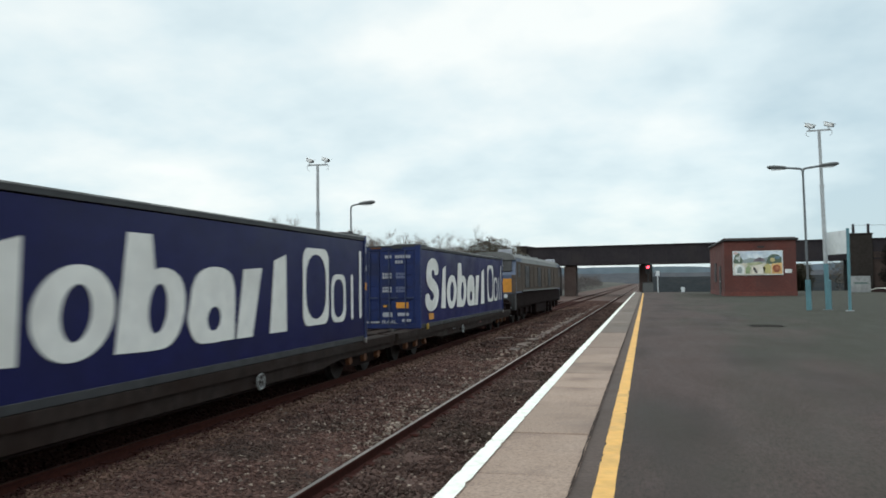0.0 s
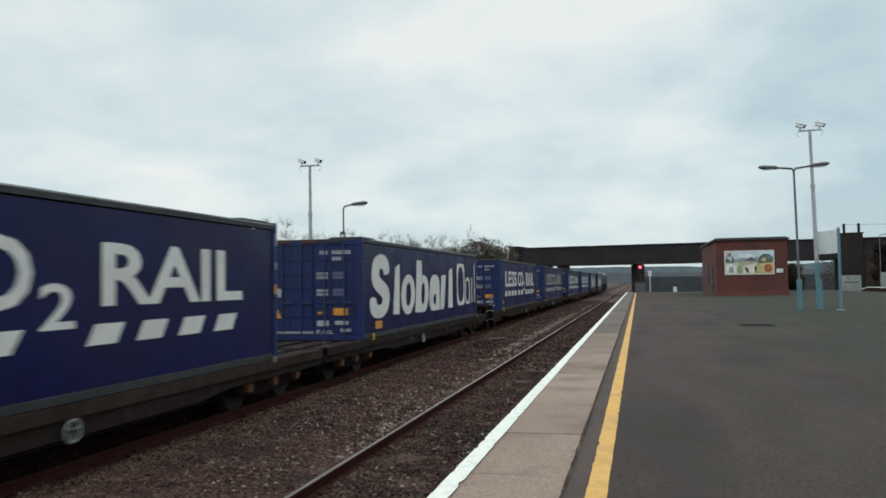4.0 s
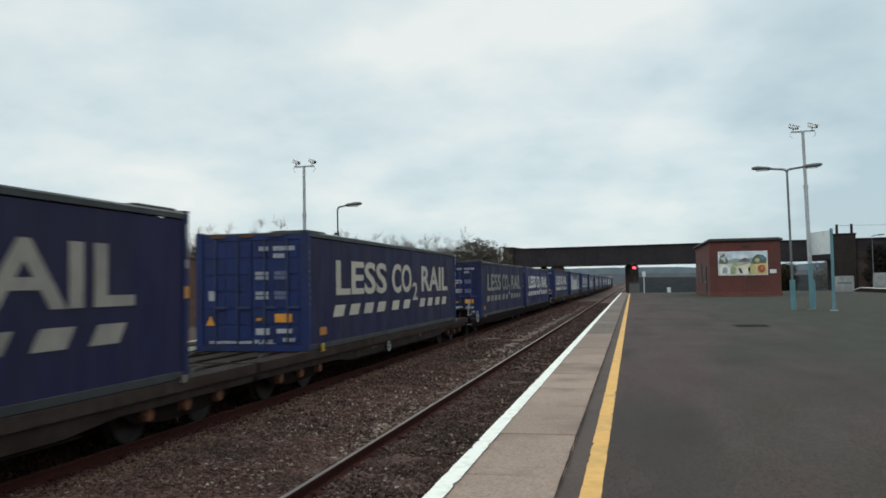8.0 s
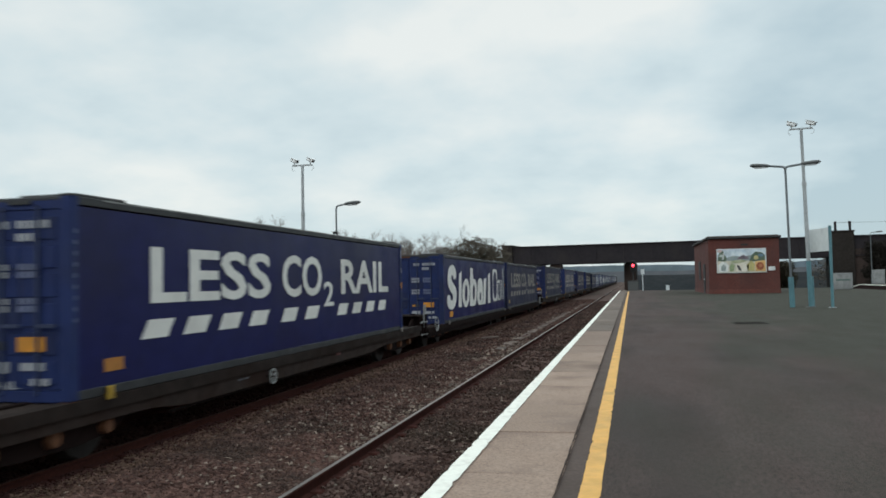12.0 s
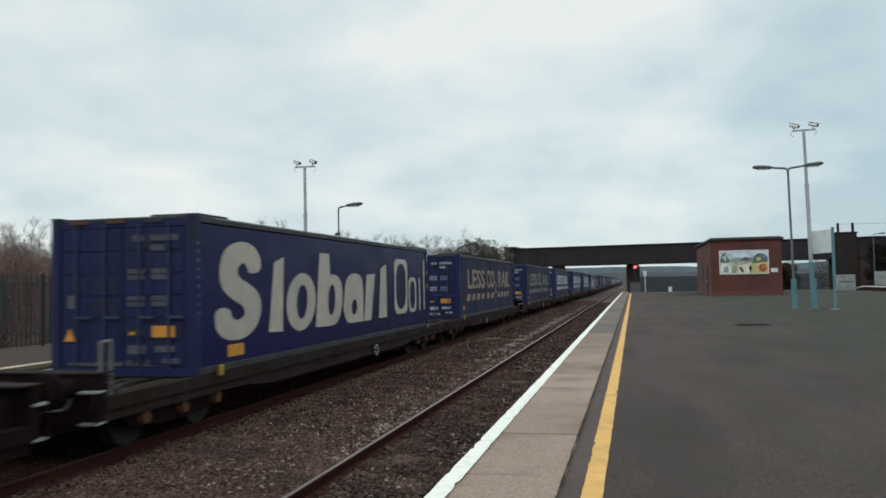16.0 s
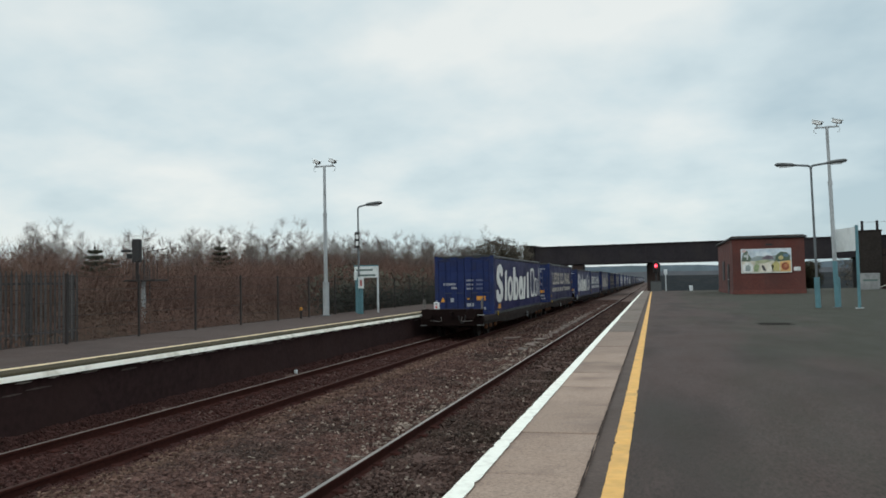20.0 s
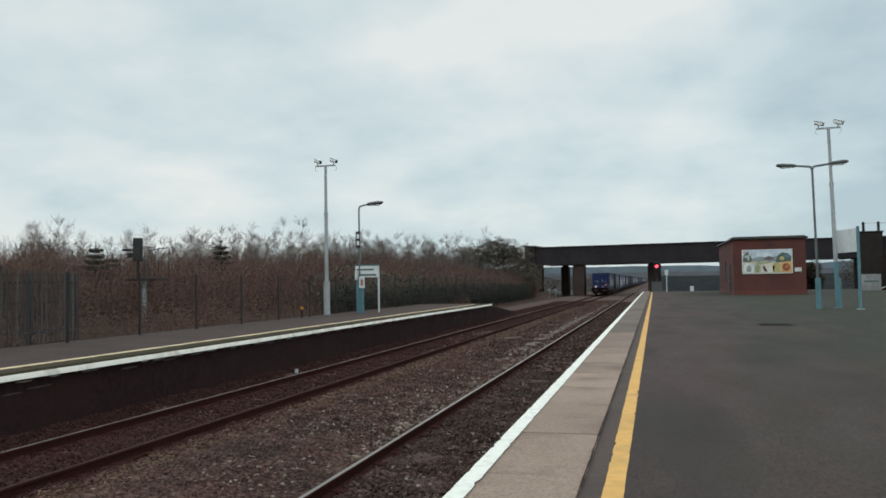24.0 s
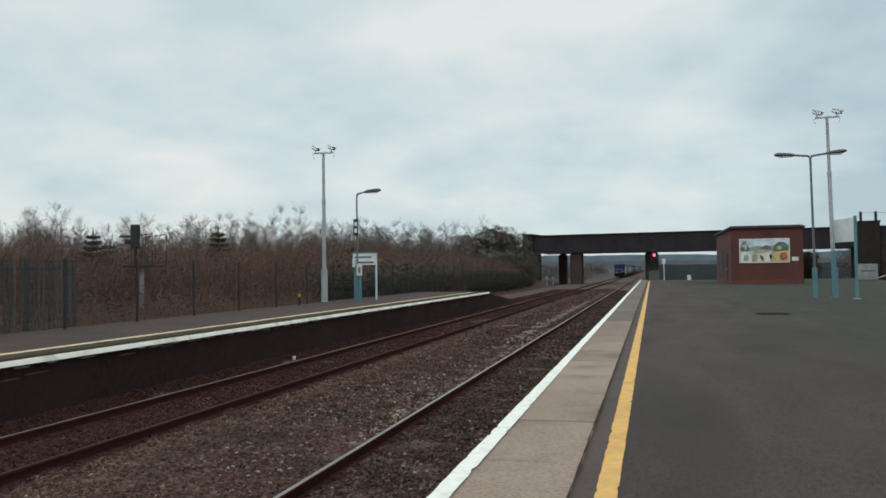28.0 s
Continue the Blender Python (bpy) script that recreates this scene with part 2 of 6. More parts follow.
M_SLEEPER = mat("sleeper_concrete", (0.1012, 0.0620, 0.0475), (0.0575, 0.0340, 0.0256), 0.9, fine=12, vary=0.25)
M_BRICKD = mat("sooty_brick", (0.0420, 0.0220, 0.0215), (0.0250, 0.0132, 0.0132), 0.97, fine=9, coarse=0.55,
               stain=(0.0480, 0.0265, 0.0235), stain_amount=0.5, bump=0.5, bump_scale=14, spec=0.12)
M_BRICK = mat("red_brick", (0.158, 0.050, 0.039), (0.112, 0.039, 0.032), 0.9, fine=7, coarse=0.5,
              stain=(0.078, 0.036, 0.032), stain_amount=0.5, bump=0.3, vary=0.16)
M_ABUT = mat("sooty_abutment_brick", (0.0400, 0.0330, 0.0290), (0.0270, 0.0225, 0.0200), 0.95, fine=4, coarse=0.5, spec=0.2)
M_STEELD = mat("dark_girder_paint", (0.0310, 0.0255, 0.0300), (0.0215, 0.0180, 0.0212), 0.85, fine=3, coarse=0.3,
               stain=(0.0448, 0.0368, 0.0352), stain_amount=0.5, spec=0.3)
M_BROWNBRICK = mat("brown_brick", (0.0675, 0.0432, 0.0364), (0.0432, 0.0297, 0.0252), 0.95, fine=5, coarse=0.5, vary=0.1)
M_GALV = mat("galvanised_steel", (0.47, 0.49, 0.50), (0.36, 0.38, 0.39), 0.55, metal=0.1, fine=12, bump=0.05)
M_POLE = mat("grey_pole_paint", (0.15, 0.165, 0.175), (0.115, 0.13, 0.14), 0.6, fine=12, bump=0.05)
M_TEAL = mat("teal_paint", (0.115, 0.25, 0.285), (0.09, 0.21, 0.245), 0.55, fine=10, coarse=2, bump=0.05)
M_LAMP = mat("lamp_casing", (0.10, 0.105, 0.105), rough=0.5, fine=10, bump=0.0)
M_CAMW = mat("white_camera_shell", (0.88, 0.89, 0.88), (0.80, 0.81, 0.81), 0.35, fine=8, bump=0.0)
M_LENS = mat("lamp_lens", (0.72, 0.76, 0.78), rough=0.25, fine=10, bump=0.0)
M_SIGNW = mat("white_sign_enamel", (0.7840, 0.8064, 0.7952), (0.7168, 0.7504, 0.7392), 0.4, fine=5, bump=0.0)
M_BARG = mat("sign_green_bar", (0.10, 0.17, 0.15), rough=0.5, bump=0.0)
M_BLACK = mat("black_paint", (0.019, 0.018, 0.019), (0.027, 0.026, 0.026), 0.6, bump=0.05)
M_FENCE = mat("dark_fence_steel", (0.0330, 0.0245, 0.0230), rough=0.7, bump=0.0)
M_PALE = mat("palisade_steel", (0.1150, 0.1050, 0.1030), (0.0780, 0.0720, 0.0700), 0.75, vary=0.4, bump=0.05, spec=0.2)
M_BLUE = mat("container_blue", (0.0132, 0.0150, 0.0840), (0.0100, 0.0114, 0.0650), 0.40, fine=5, coarse=0.7,
             stain=(0.0150, 0.0145, 0.0450), stain_amount=0.6, bump=0.05, bump_scale=3, vary=0.15, spec=0.15, stretch=(1, 0.5, 0.8))
M_BLUEEND = mat("container_end_blue", (0.0125, 0.0270, 0.1150), (0.0105, 0.0205, 0.0860), 0.6, fine=3, coarse=0.9,
                stain=(0.0160, 0.0210, 0.0560), stain_amount=0.75, bump=0.05, spec=0.3)
M_BLUED = mat("grimy_container_blue", (0.0130, 0.0140, 0.0480), (0.0100, 0.0110, 0.0370), 0.7, fine=3, coarse=0.6,
              stain=(0.0190, 0.0165, 0.0270), stain_amount=0.8, bump=0.08, bump_scale=4, spec=0.3)
M_BLUEM = mat("dull_navy_tarpaulin", (0.0145, 0.0138, 0.0560), (0.0120, 0.0113, 0.0450), 0.7, fine=3, coarse=0.6,
              stain=(0.0200, 0.0165, 0.0340), stain_amount=0.6, bump=0.08, bump_scale=4, spec=0.25, stretch=(1, 1.6, 0.5))
M_LET = mat("white_lettering", (0.7800, 0.7650, 0.7250), (0.6900, 0.6800, 0.6500), 0.6, fine=4, coarse=0.9,
            stain=(0.5600, 0.5400, 0.5050), stain_amount=0.5, bump=0.0)
M_LETD = mat("grimy_lettering", (0.30, 0.27, 0.235), (0.22, 0.20, 0.18), 0.75, fine=4, coarse=0.9,
             stain=(0.16, 0.15, 0.14), stain_amount=0.7, bump=0.0)
M_ORANGE = mat("orange_placard", (0.70, 0.30, 0.03), (0.58, 0.24, 0.03), 0.6, fine=10, coarse=4, bump=0.0)
M_ORANGED = mat("dull_orange_plate", (0.46, 0.19, 0.035), (0.34, 0.14, 0.03), 0.7, fine=10, coarse=4, bump=0.0)
M_PLATER = mat("dull_red_plate", (0.14, 0.035, 0.035), (0.09, 0.025, 0.025), 0.7, fine=14, bump=0.0)
M_RUST = mat("orange_rust", (0.1500, 0.0570, 0.0196), (0.0900, 0.0348, 0.0154), 0.9, fine=12)
M_CANT = mat("dark_cant_rail", (0.020, 0.021, 0.024), (0.035, 0.035, 0.037), 0.6, fine=8, bump=0.05)
M_CANTL = mat("aluminium_strip", (0.42, 0.42, 0.41), (0.20, 0.20, 0.19), 0.5, metal=0.2, fine=3, coarse=0.25, stain=(0.05, 0.05, 0.05), stain_amount=0.9, bump=0.0)
M_DECK = mat("wagon_frame_steel", (0.0400, 0.0285, 0.0245), (0.0225, 0.0155, 0.0135), 0.9, fine=6, coarse=0.9,
             stain=(0.0235, 0.0125, 0.0095), stain_amount=0.85, spec=0.15, vary=0.28)
M_BOGIE = mat("bogie_grime", (0.0185, 0.0112, 0.0104), (0.0124, 0.0078, 0.0072), 1.0, fine=8, spec=0.06)
M_WHEEL = mat("wheel_steel", (0.020, 0.015, 0.013), (0.034, 0.028, 0.025), 0.75, metal=0.2)
M_CABGREY = mat("weathered_cabinet_grey", (0.30, 0.31, 0.31), (0.20, 0.205, 0.205), 0.7, fine=4, coarse=1.2, stain=(0.42, 0.42, 0.41), bump=0.05)
M_GRAB = mat("scuffed_grab_rail", (0.21, 0.19, 0.175), (0.13, 0.115, 0.105), 0.7, fine=12, bump=0.05)
M_YPLATE = mat("dull_yellow_plate", (0.50, 0.31, 0.035), (0.36, 0.22, 0.03), 0.6, fine=12, coarse=4, bump=0.0)
M_RED = glow("red_signal_light", (1.0, 0.05, 0.08), 6.0)

# ---- mesh helpers ----


def box(bm, x0, x1, y0, y1, z0, z1):
    v = [bm.verts.new(p) for p in ((x0, y0, z0), (x1, y0, z0), (x1, y1, z0), (x0, y1, z0),
                                   (x0, y0, z1), (x1, y0, z1), (x1, y1, z1), (x0, y1, z1))]
    for f in ((3, 2, 1, 0), (4, 5, 6, 7), (0, 1, 5, 4), (1, 2, 6, 5), (2, 3, 7, 6), (3, 0, 4, 7)):
        bm.faces.new([v[i] for i in f])
    return v


def tube(bm, a, b, r0, r1=None, n=10, caps=True):
    a, b = Vector(a), Vector(b)
    r1 = r0 if r1 is None else r1
    q = (b - a).to_track_quat("Z", "Y").to_matrix()
    ring = [[bm.verts.new(p + q @ Vector((math.cos(t) * r, math.sin(t) * r, 0)))
             for t in [2 * math.pi * k / n for k in range(n)]] for p, r in ((a, r0), (b, r1))]
    for k in range(n):
        j = (k + 1) % n
        bm.faces.new((ring[0][k], ring[0][j], ring[1][j], ring[1][k]))
    if caps:
        bm.faces.new(ring[0][::-1])
        bm.faces.new(ring[1])


def prism(bm, pts, axis, a, b):
    """A closed outline of 2D points pushed along an axis from a to b."""
    def at(p, c):
        return {"x": (c, p[0], p[1]), "y": (p[0], c, p[1]), "z": (p[0], p[1], c)}[axis]
    lo, hi = [bm.verts.new(at(p, a)) for p in pts], [bm.verts.new(at(p, b)) for p in pts]
    n = len(pts)
    for k in range(n):
        j = (k + 1) % n
        bm.faces.new((lo[k], lo[j], hi[j], hi[k]))
    bm.faces.new(lo[::-1])
    bm.faces.new(hi)
    bmesh.ops.recalc_face_normals(bm, faces=bm.faces)


def rounded(bm, size=0.01, seg=1):
    bmesh.ops.bevel(bm, geom=list(bm.edges), offset=size, segments=seg, affect="EDGES", profile=0.5)


def mesh_of(name, bm, material):
    me = bpy.data.meshes.new(name)
    bm.to_mesh(me)
    bm.free()
    for m in material if isinstance(material, (list, tuple)) else [material]:
        me.materials.append(m)
    return me


def part(name, bm, material, parent=None, label=""):
    ob = new(name, bm if isinstance(bm, bpy.types.Mesh) else mesh_of(name, bm, material))
    ob.parent = parent
    return tagged(ob, label)


def shape(fn, *args, bevel=0.0):
    bm = bmesh.new()
    fn(bm, *args)
    if bevel:
        rounded(bm, bevel)
    return bm


def thing(name, label, category, group="", kind="", at=None):
    ob = tagged(new(name), label, category, group, kind)
    if at is not None:
        ob.matrix_basis = at
    return ob


def smooth(ob):
    for f in ob.data.polygons:
        f.use_smooth = True
    return ob


# ---- ground, tracks, platforms ----
PLAT = 0.915           # platform height over the rails
EDGE, FAR_EDGE = -1.163, -8.98
NEAR_TRACK, FAR_TRACK = -2.68, -7.48
PLAT_END, FAR_END, FAR_RAMP = 84.0, 45.0, 11.0
FENCE_X = -12.75


def ground_height(x, y):
    """Ballast between the platforms, a low bank with scrub on the far side."""
    z = -0.16
    if x < -13.2:
        z = -0.16 + min(1.0, (-13.2 - x) / 3.0) * 1.0 + min(1.0, max(0.0, (-15.0 - x) / 14.0)) * 1.0
    if y > 75:
        z -= min(1.0, (y - 75) / 40) * 0.5 * (1 if x < -13.2 else 0)
    if -9.2 < x < -8.4 and y < 58:                   # ballast heaped against the far platform
        z += 0.14 * min(1.0, (-8.4 - x) / 0.35)
    if x > 3 and y > 95:
        z -= 0.4
    return z + noise.noise((x * 0.35, y * 0.35, 0)) * 0.05


def build_ground():
    xs = [-3000, -1200, -500, -200, -90] + [-60 + 2 * k for k in range(23)] + \
         [-15 + 0.5 * k for k in range(12)] + [-9.1, -8.9, -8.6, -8.4] + [-8 + 0.5 * k for k in range(19)] + [2, 4, 8, 14, 20, 30, 45, 70, 120, 300, 900, 3000]
    ys = [-1500, -400, -120, -50, -25] + [-15 + 1.5 * k for k in range(75)] + [100, 110, 125, 150, 190, 250, 350, 500, 900, 1800, 4000]
    verts = [(x, y, ground_height(x, y)) for y in ys for x in xs]
    nx = len(xs)
    faces = [(r * nx + c, r * nx + c + 1, (r + 1) * nx + c + 1, (r + 1) * nx + c)
             for r in range(len(ys) - 1) for c in range(nx - 1)]
    me = bpy.data.meshes.new("ground")
    me.from_pydata(verts, [], faces)
    me.materials.append(M_BALLAST)
    me.materials.append(M_SOIL)
    me.materials.append(M_LITTER)
    me.materials.append(M_BALLASTF)
    for f in me.polygons:
        f.material_index = (3 if f.center.y > 47 and f.center.x < -9 or f.center.y > 86 else 0) if -13.2 < f.center.x < 2.2 else (2 if -60 < f.center.x < 0 and f.center.y < 118 else 1)
    tagged(smooth(new("ground", me)), "brown ballast and bare lineside soil", "ground", kind="structure")


build_ground()

RAIL = [(-0.07, -0.155), (0.07, -0.155), (0.07, -0.14), (0.012, -0.12), (0.010, -0.045), (0.034, -0.034), (0.035, -0.006),
        (0.028, -0.001), (-0.028, -0.001), (-0.035, -0.006), (-0.034, -0.034), (-0.010, -0.045), (-0.012, -0.12), (-0.07, -0.14)]


def build_rail(x, head):
    rail = part("rail", shape(prism, [(x + a, b) for a, b in RAIL], "y", -40, 900), M_RAIL)
    tagged(rail, "rusty steel running rail worn bright on top", "rail", "running rails", "structure")
    part("rail_head", shape(box, x - 0.024, x + 0.024, -40, 900, -0.006, 0.002), head, rail, "shiny worn running surface")


for cx, heads in ((NEAR_TRACK, (M_RAILTOP, M_RAILTOP)), (FAR_TRACK, (M_RAILTOP2, M_RAILRUST))):
    for side, head in zip((-0.7525, 0.7525), heads):
        build_rail(cx + side, head)


def platform_block(name, label, x0, x1, y0, y1, ramp, mat_top):
    """A platform slab whose far end slopes down to the ballast."""
    bm = bmesh.new()
    prism(bm, [(y0, -0.3), (y1 + ramp, -0.3), (y1 + ramp, -0.10), (y1, PLAT - 0.02), (y0, PLAT - 0.02)], "x", x0, x1)
    return tagged(part(name, bm, mat_top), label, "platform", kind="structure")


platform_near = platform_block("platform_near", "dark worn asphalt station platform", EDGE + 0.74, 18.6, -30, PLAT_END, 7, M_ASPHALT)
platform_far = platform_block("platform_far", "dark asphalt platform across the tracks", FENCE_X - 0.4, FAR_EDGE - 0.62, -30, FAR_END, FAR_RAMP, M_FARPLAT)
for nm, x0, x1, yend, ramp, lab in (("platform_wall_near", EDGE + 0.06, EDGE + 0.74, PLAT_END, 7, "dark sooty brick platform face"),
                                    ("platform_wall_far", FAR_EDGE - 0.62, FAR_EDGE - 0.06, FAR_END, FAR_RAMP, "dark sooty brick platform face")):
    bm = bmesh.new()
    prism(bm, [(-30, -0.3), (yend + ramp, -0.3), (yend + ramp, -0.12), (yend, PLAT - 0.13), (-30, PLAT - 0.13)], "x", x0, x1)
    tagged(part(nm, bm, M_BRICKD), lab, "platform wall", kind="structure")

# painted lines
for nm, x0, x1, y1, m, lab in (("edge_line", EDGE + 0.012, EDGE + 0.125, PLAT_END - 1, M_WHITE, "worn white platform edge line"),
                               ("safety_line", -0.316, -0.198, PLAT_END - 6, M_YELLOW, "worn yellow safety line painted on asphalt"),
                               ("far_safety_line", FAR_EDGE - 0.80, FAR_EDGE - 0.60, FAR_END - 1.5, M_CREAM, "faded yellow line of the opposite platform")):
    z = PLAT + 0.003 if nm == "edge_line" else PLAT - 0.02
    rng = random.Random(nm)
    bm = bmesh.new()
    n = 1500

    def ragged(x, seed, k, side):
        chip = side * rng.uniform(0.003, 0.015) if rng.random() < 0.12 else 0.0
        return x + noise.noise((k * 0.45, seed, x)) * 0.006 + chip
    lo = [bm.verts.new((ragged(x0, 1, k, 1), -20 + (y1 + 20) * k / n, z + 0.004)) for k in range(n + 1)]
    hi = [bm.verts.new((ragged(x1, 9, k, -1), -20 + (y1 + 20) * k / n, z + 0.004)) for k in range(n + 1)]
    for k in range(n):
        bm.faces.new((lo[k], hi[k], hi[k + 1], lo[k + 1]))
    tagged(part(nm, bm, m), lab, "painted line", kind="structure")


def build_far_nosing():
    """The rounded, white-painted nosing of the opposite platform, with worn bites out of its lower edge."""
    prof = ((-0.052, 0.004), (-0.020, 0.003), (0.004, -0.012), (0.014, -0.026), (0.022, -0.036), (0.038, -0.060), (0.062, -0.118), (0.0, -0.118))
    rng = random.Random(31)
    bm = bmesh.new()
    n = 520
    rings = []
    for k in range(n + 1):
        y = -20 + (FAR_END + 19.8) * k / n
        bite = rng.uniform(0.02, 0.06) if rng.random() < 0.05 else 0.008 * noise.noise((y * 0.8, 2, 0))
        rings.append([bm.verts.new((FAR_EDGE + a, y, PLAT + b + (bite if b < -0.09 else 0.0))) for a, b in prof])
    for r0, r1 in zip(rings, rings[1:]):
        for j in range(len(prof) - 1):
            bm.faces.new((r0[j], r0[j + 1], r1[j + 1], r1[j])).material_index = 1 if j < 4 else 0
    bmesh.ops.recalc_face_normals(bm, faces=bm.faces)
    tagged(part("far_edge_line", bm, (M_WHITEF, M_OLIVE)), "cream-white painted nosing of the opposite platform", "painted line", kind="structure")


build_far_nosing()

# dark filled joint behind the coping, a sunken drain cover
tagged(part("edge_joint", shape(box, EDGE + 0.715, EDGE + 0.846, -20, PLAT_END, PLAT - 0.05, PLAT - 0.016), M_JOINT),
       "dark bitumen strip behind the platform coping", "joint", kind="structure")


def build_crack():
    """The open, ragged joint between the coping slabs and the bitumen."""
    rng = random.Random(41)
    bm = bmesh.new()
    n = 900
    lo, hi = [], []
    for k in range(n + 1):
        y = 1.0 + 62 * k / n
        c = EDGE + 0.722 + 0.010 * noise.noise((y * 1.6, 4, 0)) + 0.006 * noise.noise((y * 9.0, 4, 3))
        w = max(0.002, 0.005 + 0.006 * noise.noise((y * 2.3, 8, 0)) + rng.uniform(-0.002, 0.003))
        lo.append(bm.verts.new((c - w, y, PLAT + 0.0065)))
        hi.append(bm.verts.new((c + w, y, PLAT + 0.0065)))
    for k in range(n):
        bm.faces.new((lo[k], hi[k], hi[k + 1], lo[k + 1]))
    tagged(part("joint_crack", bm, M_CRACK), "dark ragged dirt line along the coping joint", "joint", kind="structure")


M_CRACK = mat("packed_dirt", (0.060, 0.040, 0.033), (0.038, 0.026, 0.022), 0.95, fine=40, bump=0.2, spec=0.15)
build_crack()
M_DRAIN = mat("iron_drain", (0.042, 0.036, 0.032), (0.032, 0.028, 0.025), 0.95, fine=20, spec=0.1)


def build_drain(x, y):
    d = thing("drain_cover", "dark iron drain cover set in the asphalt", "drain cover", at=pose(x, y, PLAT - 0.02))
    part("frame", shape(box, -0.42, 0.42, -0.5, 0.5, 0.0, 0.005), M_DRAIN, d)
    for k in range(7):
        part("bar", shape(box, -0.36, 0.36, -0.42 + k * 0.13, -0.36 + k * 0.13, 0.005, 0.010), M_DRAIN, d)


build_drain(2.95, 22.0)

# ---- bridge ----


def build_bridge():
    deck = thing("road_bridge", "dark steel girder road bridge on brown brick piers", "bridge", kind="structure")
    deck.matrix_basis = pose(0, 122, 0, 0, 0, -7)
    W = 9.0
    girder = part("girder", shape(box, -17.9, 34, 0, 0.5, 4.80, 7.25), M_STEELD, deck, "sooty plate girder")
    part("flange", shape(box, -17.9, 34, -0.18, 0.6, 7.25, 7.42), M_STEELD, girder)
    part("flange", shape(box, -17.9, 34, -0.18, 0.6, 4.58, 4.80), M_STEELD, girder)
    for k in range(26):
        x = -17 + k * 2.0
        part("stiffener", shape(box, x - 0.04, x + 0.04, -0.05, 0.0, 4.81, 7.24), M_STEELD, girder)
    part("girder", shape(box, -17.9, 34, W - 0.5, W, 4.6, 7.3), M_STEELD, deck)
    part("deck", shape(box, -17.9, 34, 0.52, W - 0.52, 4.7, 5.6), M_STEELD, deck)
    part("abutment", shape(box, -19.5, -17.9, -0.4, 5.0, -0.5, 7.46, bevel=0.05), M_ABUT, deck, "brown brick abutment")
    part("coping", shape(box, -19.65, -17.8, -0.55, 5.1, 7.46, 7.66, bevel=0.04), M_ABUT, deck)
    part("wing_wall", shape(box, -24, -19.6, 0.6, W, -0.5, 3.4), M_BROWNBRICK, deck)
    for x0, x1, y0, y1 in ((-12.1, -10.4, 0.2, 1.6), (-13.7, -12.0, 7.0, 8.4), (-1.3, 0.4, 2.6, 5.0), (-15.6, -14.4, 7.0, 8.4), (12.0, 13.6, 0.2, 1.6)):
        pier = part("pier", shape(box, x0, x1, y0, y1, -0.5, 4.45, bevel=0.04), M_BROWNBRICK, deck, "brown brick bridge pier")
        part("bearing", shape(box, x0 + 0.2, x1 - 0.2, y0 + 0.2, y1 - 0.2, 4.45, 4.60), M_STEELD, pier)
    right = part("abutment", shape(box, 27, 29.7, -0.6, W, -0.5, 7.9, bevel=0.05), M_ABUT, deck, "brown brick abutment")
    part("coping", shape(box, 26.9, 29.8, -0.7, W, 7.9, 8.1, bevel=0.04), M_ABUT, right)
    for x in (27.5, 29.3):
        part("post", shape(tube, (x, 0, 8.1), (x, 0, 9.35), 0.17, 0.17, 8), M_STEELD, right)
    part("wire", shape(tube, (27.5, 0, 9.2), (70, 2, 8.6), 0.018, 0.018, 5), M_STEELD, right)
    part("wing_wall", shape(box, 29.7, 52, 0.0, W, -0.5, 5.6), M_BROWNBRICK, deck)

build_bridge()

# ---- brick building with a painted board ----


def ellipse(bm, cx, cz, rx, rz, y, n=18, thick=0.006):
    ring = [bm.verts.new((cx + math.cos(2 * math.pi * k / n) * rx, y, cz + math.sin(2 * math.pi * k / n) * rz)) for k in range(n)]
    f = bm.faces.new(ring)
    r = bmesh.ops.extrude_face_region(bm, geom=[f])
    for v in r["geom"]:
        if isinstance(v, bmesh.types.BMVert):
            v.co.y -= thick
    bmesh.ops.recalc_face_normals(bm, faces=bm.faces)


def build_brick_building():
    b = thing("brick_building", "windowless red brick station building with a flat dark roof", "building", kind="structure")
    x0, x1, y0, y1, top = 5.5, 10.3, 61.0, 74.0, 5.0
    part("wall", shape(box, x0, x1, y0, y1, PLAT - 0.05, top - 0.17), M_BRICK, b, "red brick wall")
    part("plinth", shape(box, x0 - 0.04, x1 + 0.04, y0 - 0.04, y1 + 0.04, PLAT - 0.05, PLAT + 0.28), M_BRICK, b)
    part("roof", shape(box, x0 - 0.16, x1 + 0.16, y0 - 0.16, y1 + 0.16, top - 0.17, top - 0.02, bevel=0.03), M_BLACK, b, "dark overhanging roof edge")
    part("roof_felt", shape(box, x0, x1, y0, y1, top - 0.02, top + 0.05), M_JOINT, b)
    part("vent", shape(box, 7.7, 8.25, y0 - 0.03, y0, PLAT + 0.02, PLAT + 0.13), M_BLACK, b, "dark air brick near the ground")
    part("vent", shape(box, 7.75, 8.2, y0 - 0.03, y0, 4.33, 4.45), M_BLACK, b, "dark air brick under the roof")
    # door and grille are added; their dark faces stand in for the wall's shade
    door = part("side_door", shape(box, x0 - 0.05, x0, 63.6, 65.0, PLAT - 0.02, 3.1), M_BLACK, b, "dark door added to deepen the shade of the side wall")
    part("door_handle", shape(box, x0 - 0.12, x0 - 0.05, 63.75, 63.9, 1.9, 2.0), M_GALV, door)
    part("side_grille", shape(box, x0 - 0.04, x0, 67.5, 69.4, 1.9, 3.4), M_BLACK, b, "dark grille added to deepen the shade of the side wall")


build_brick_building()


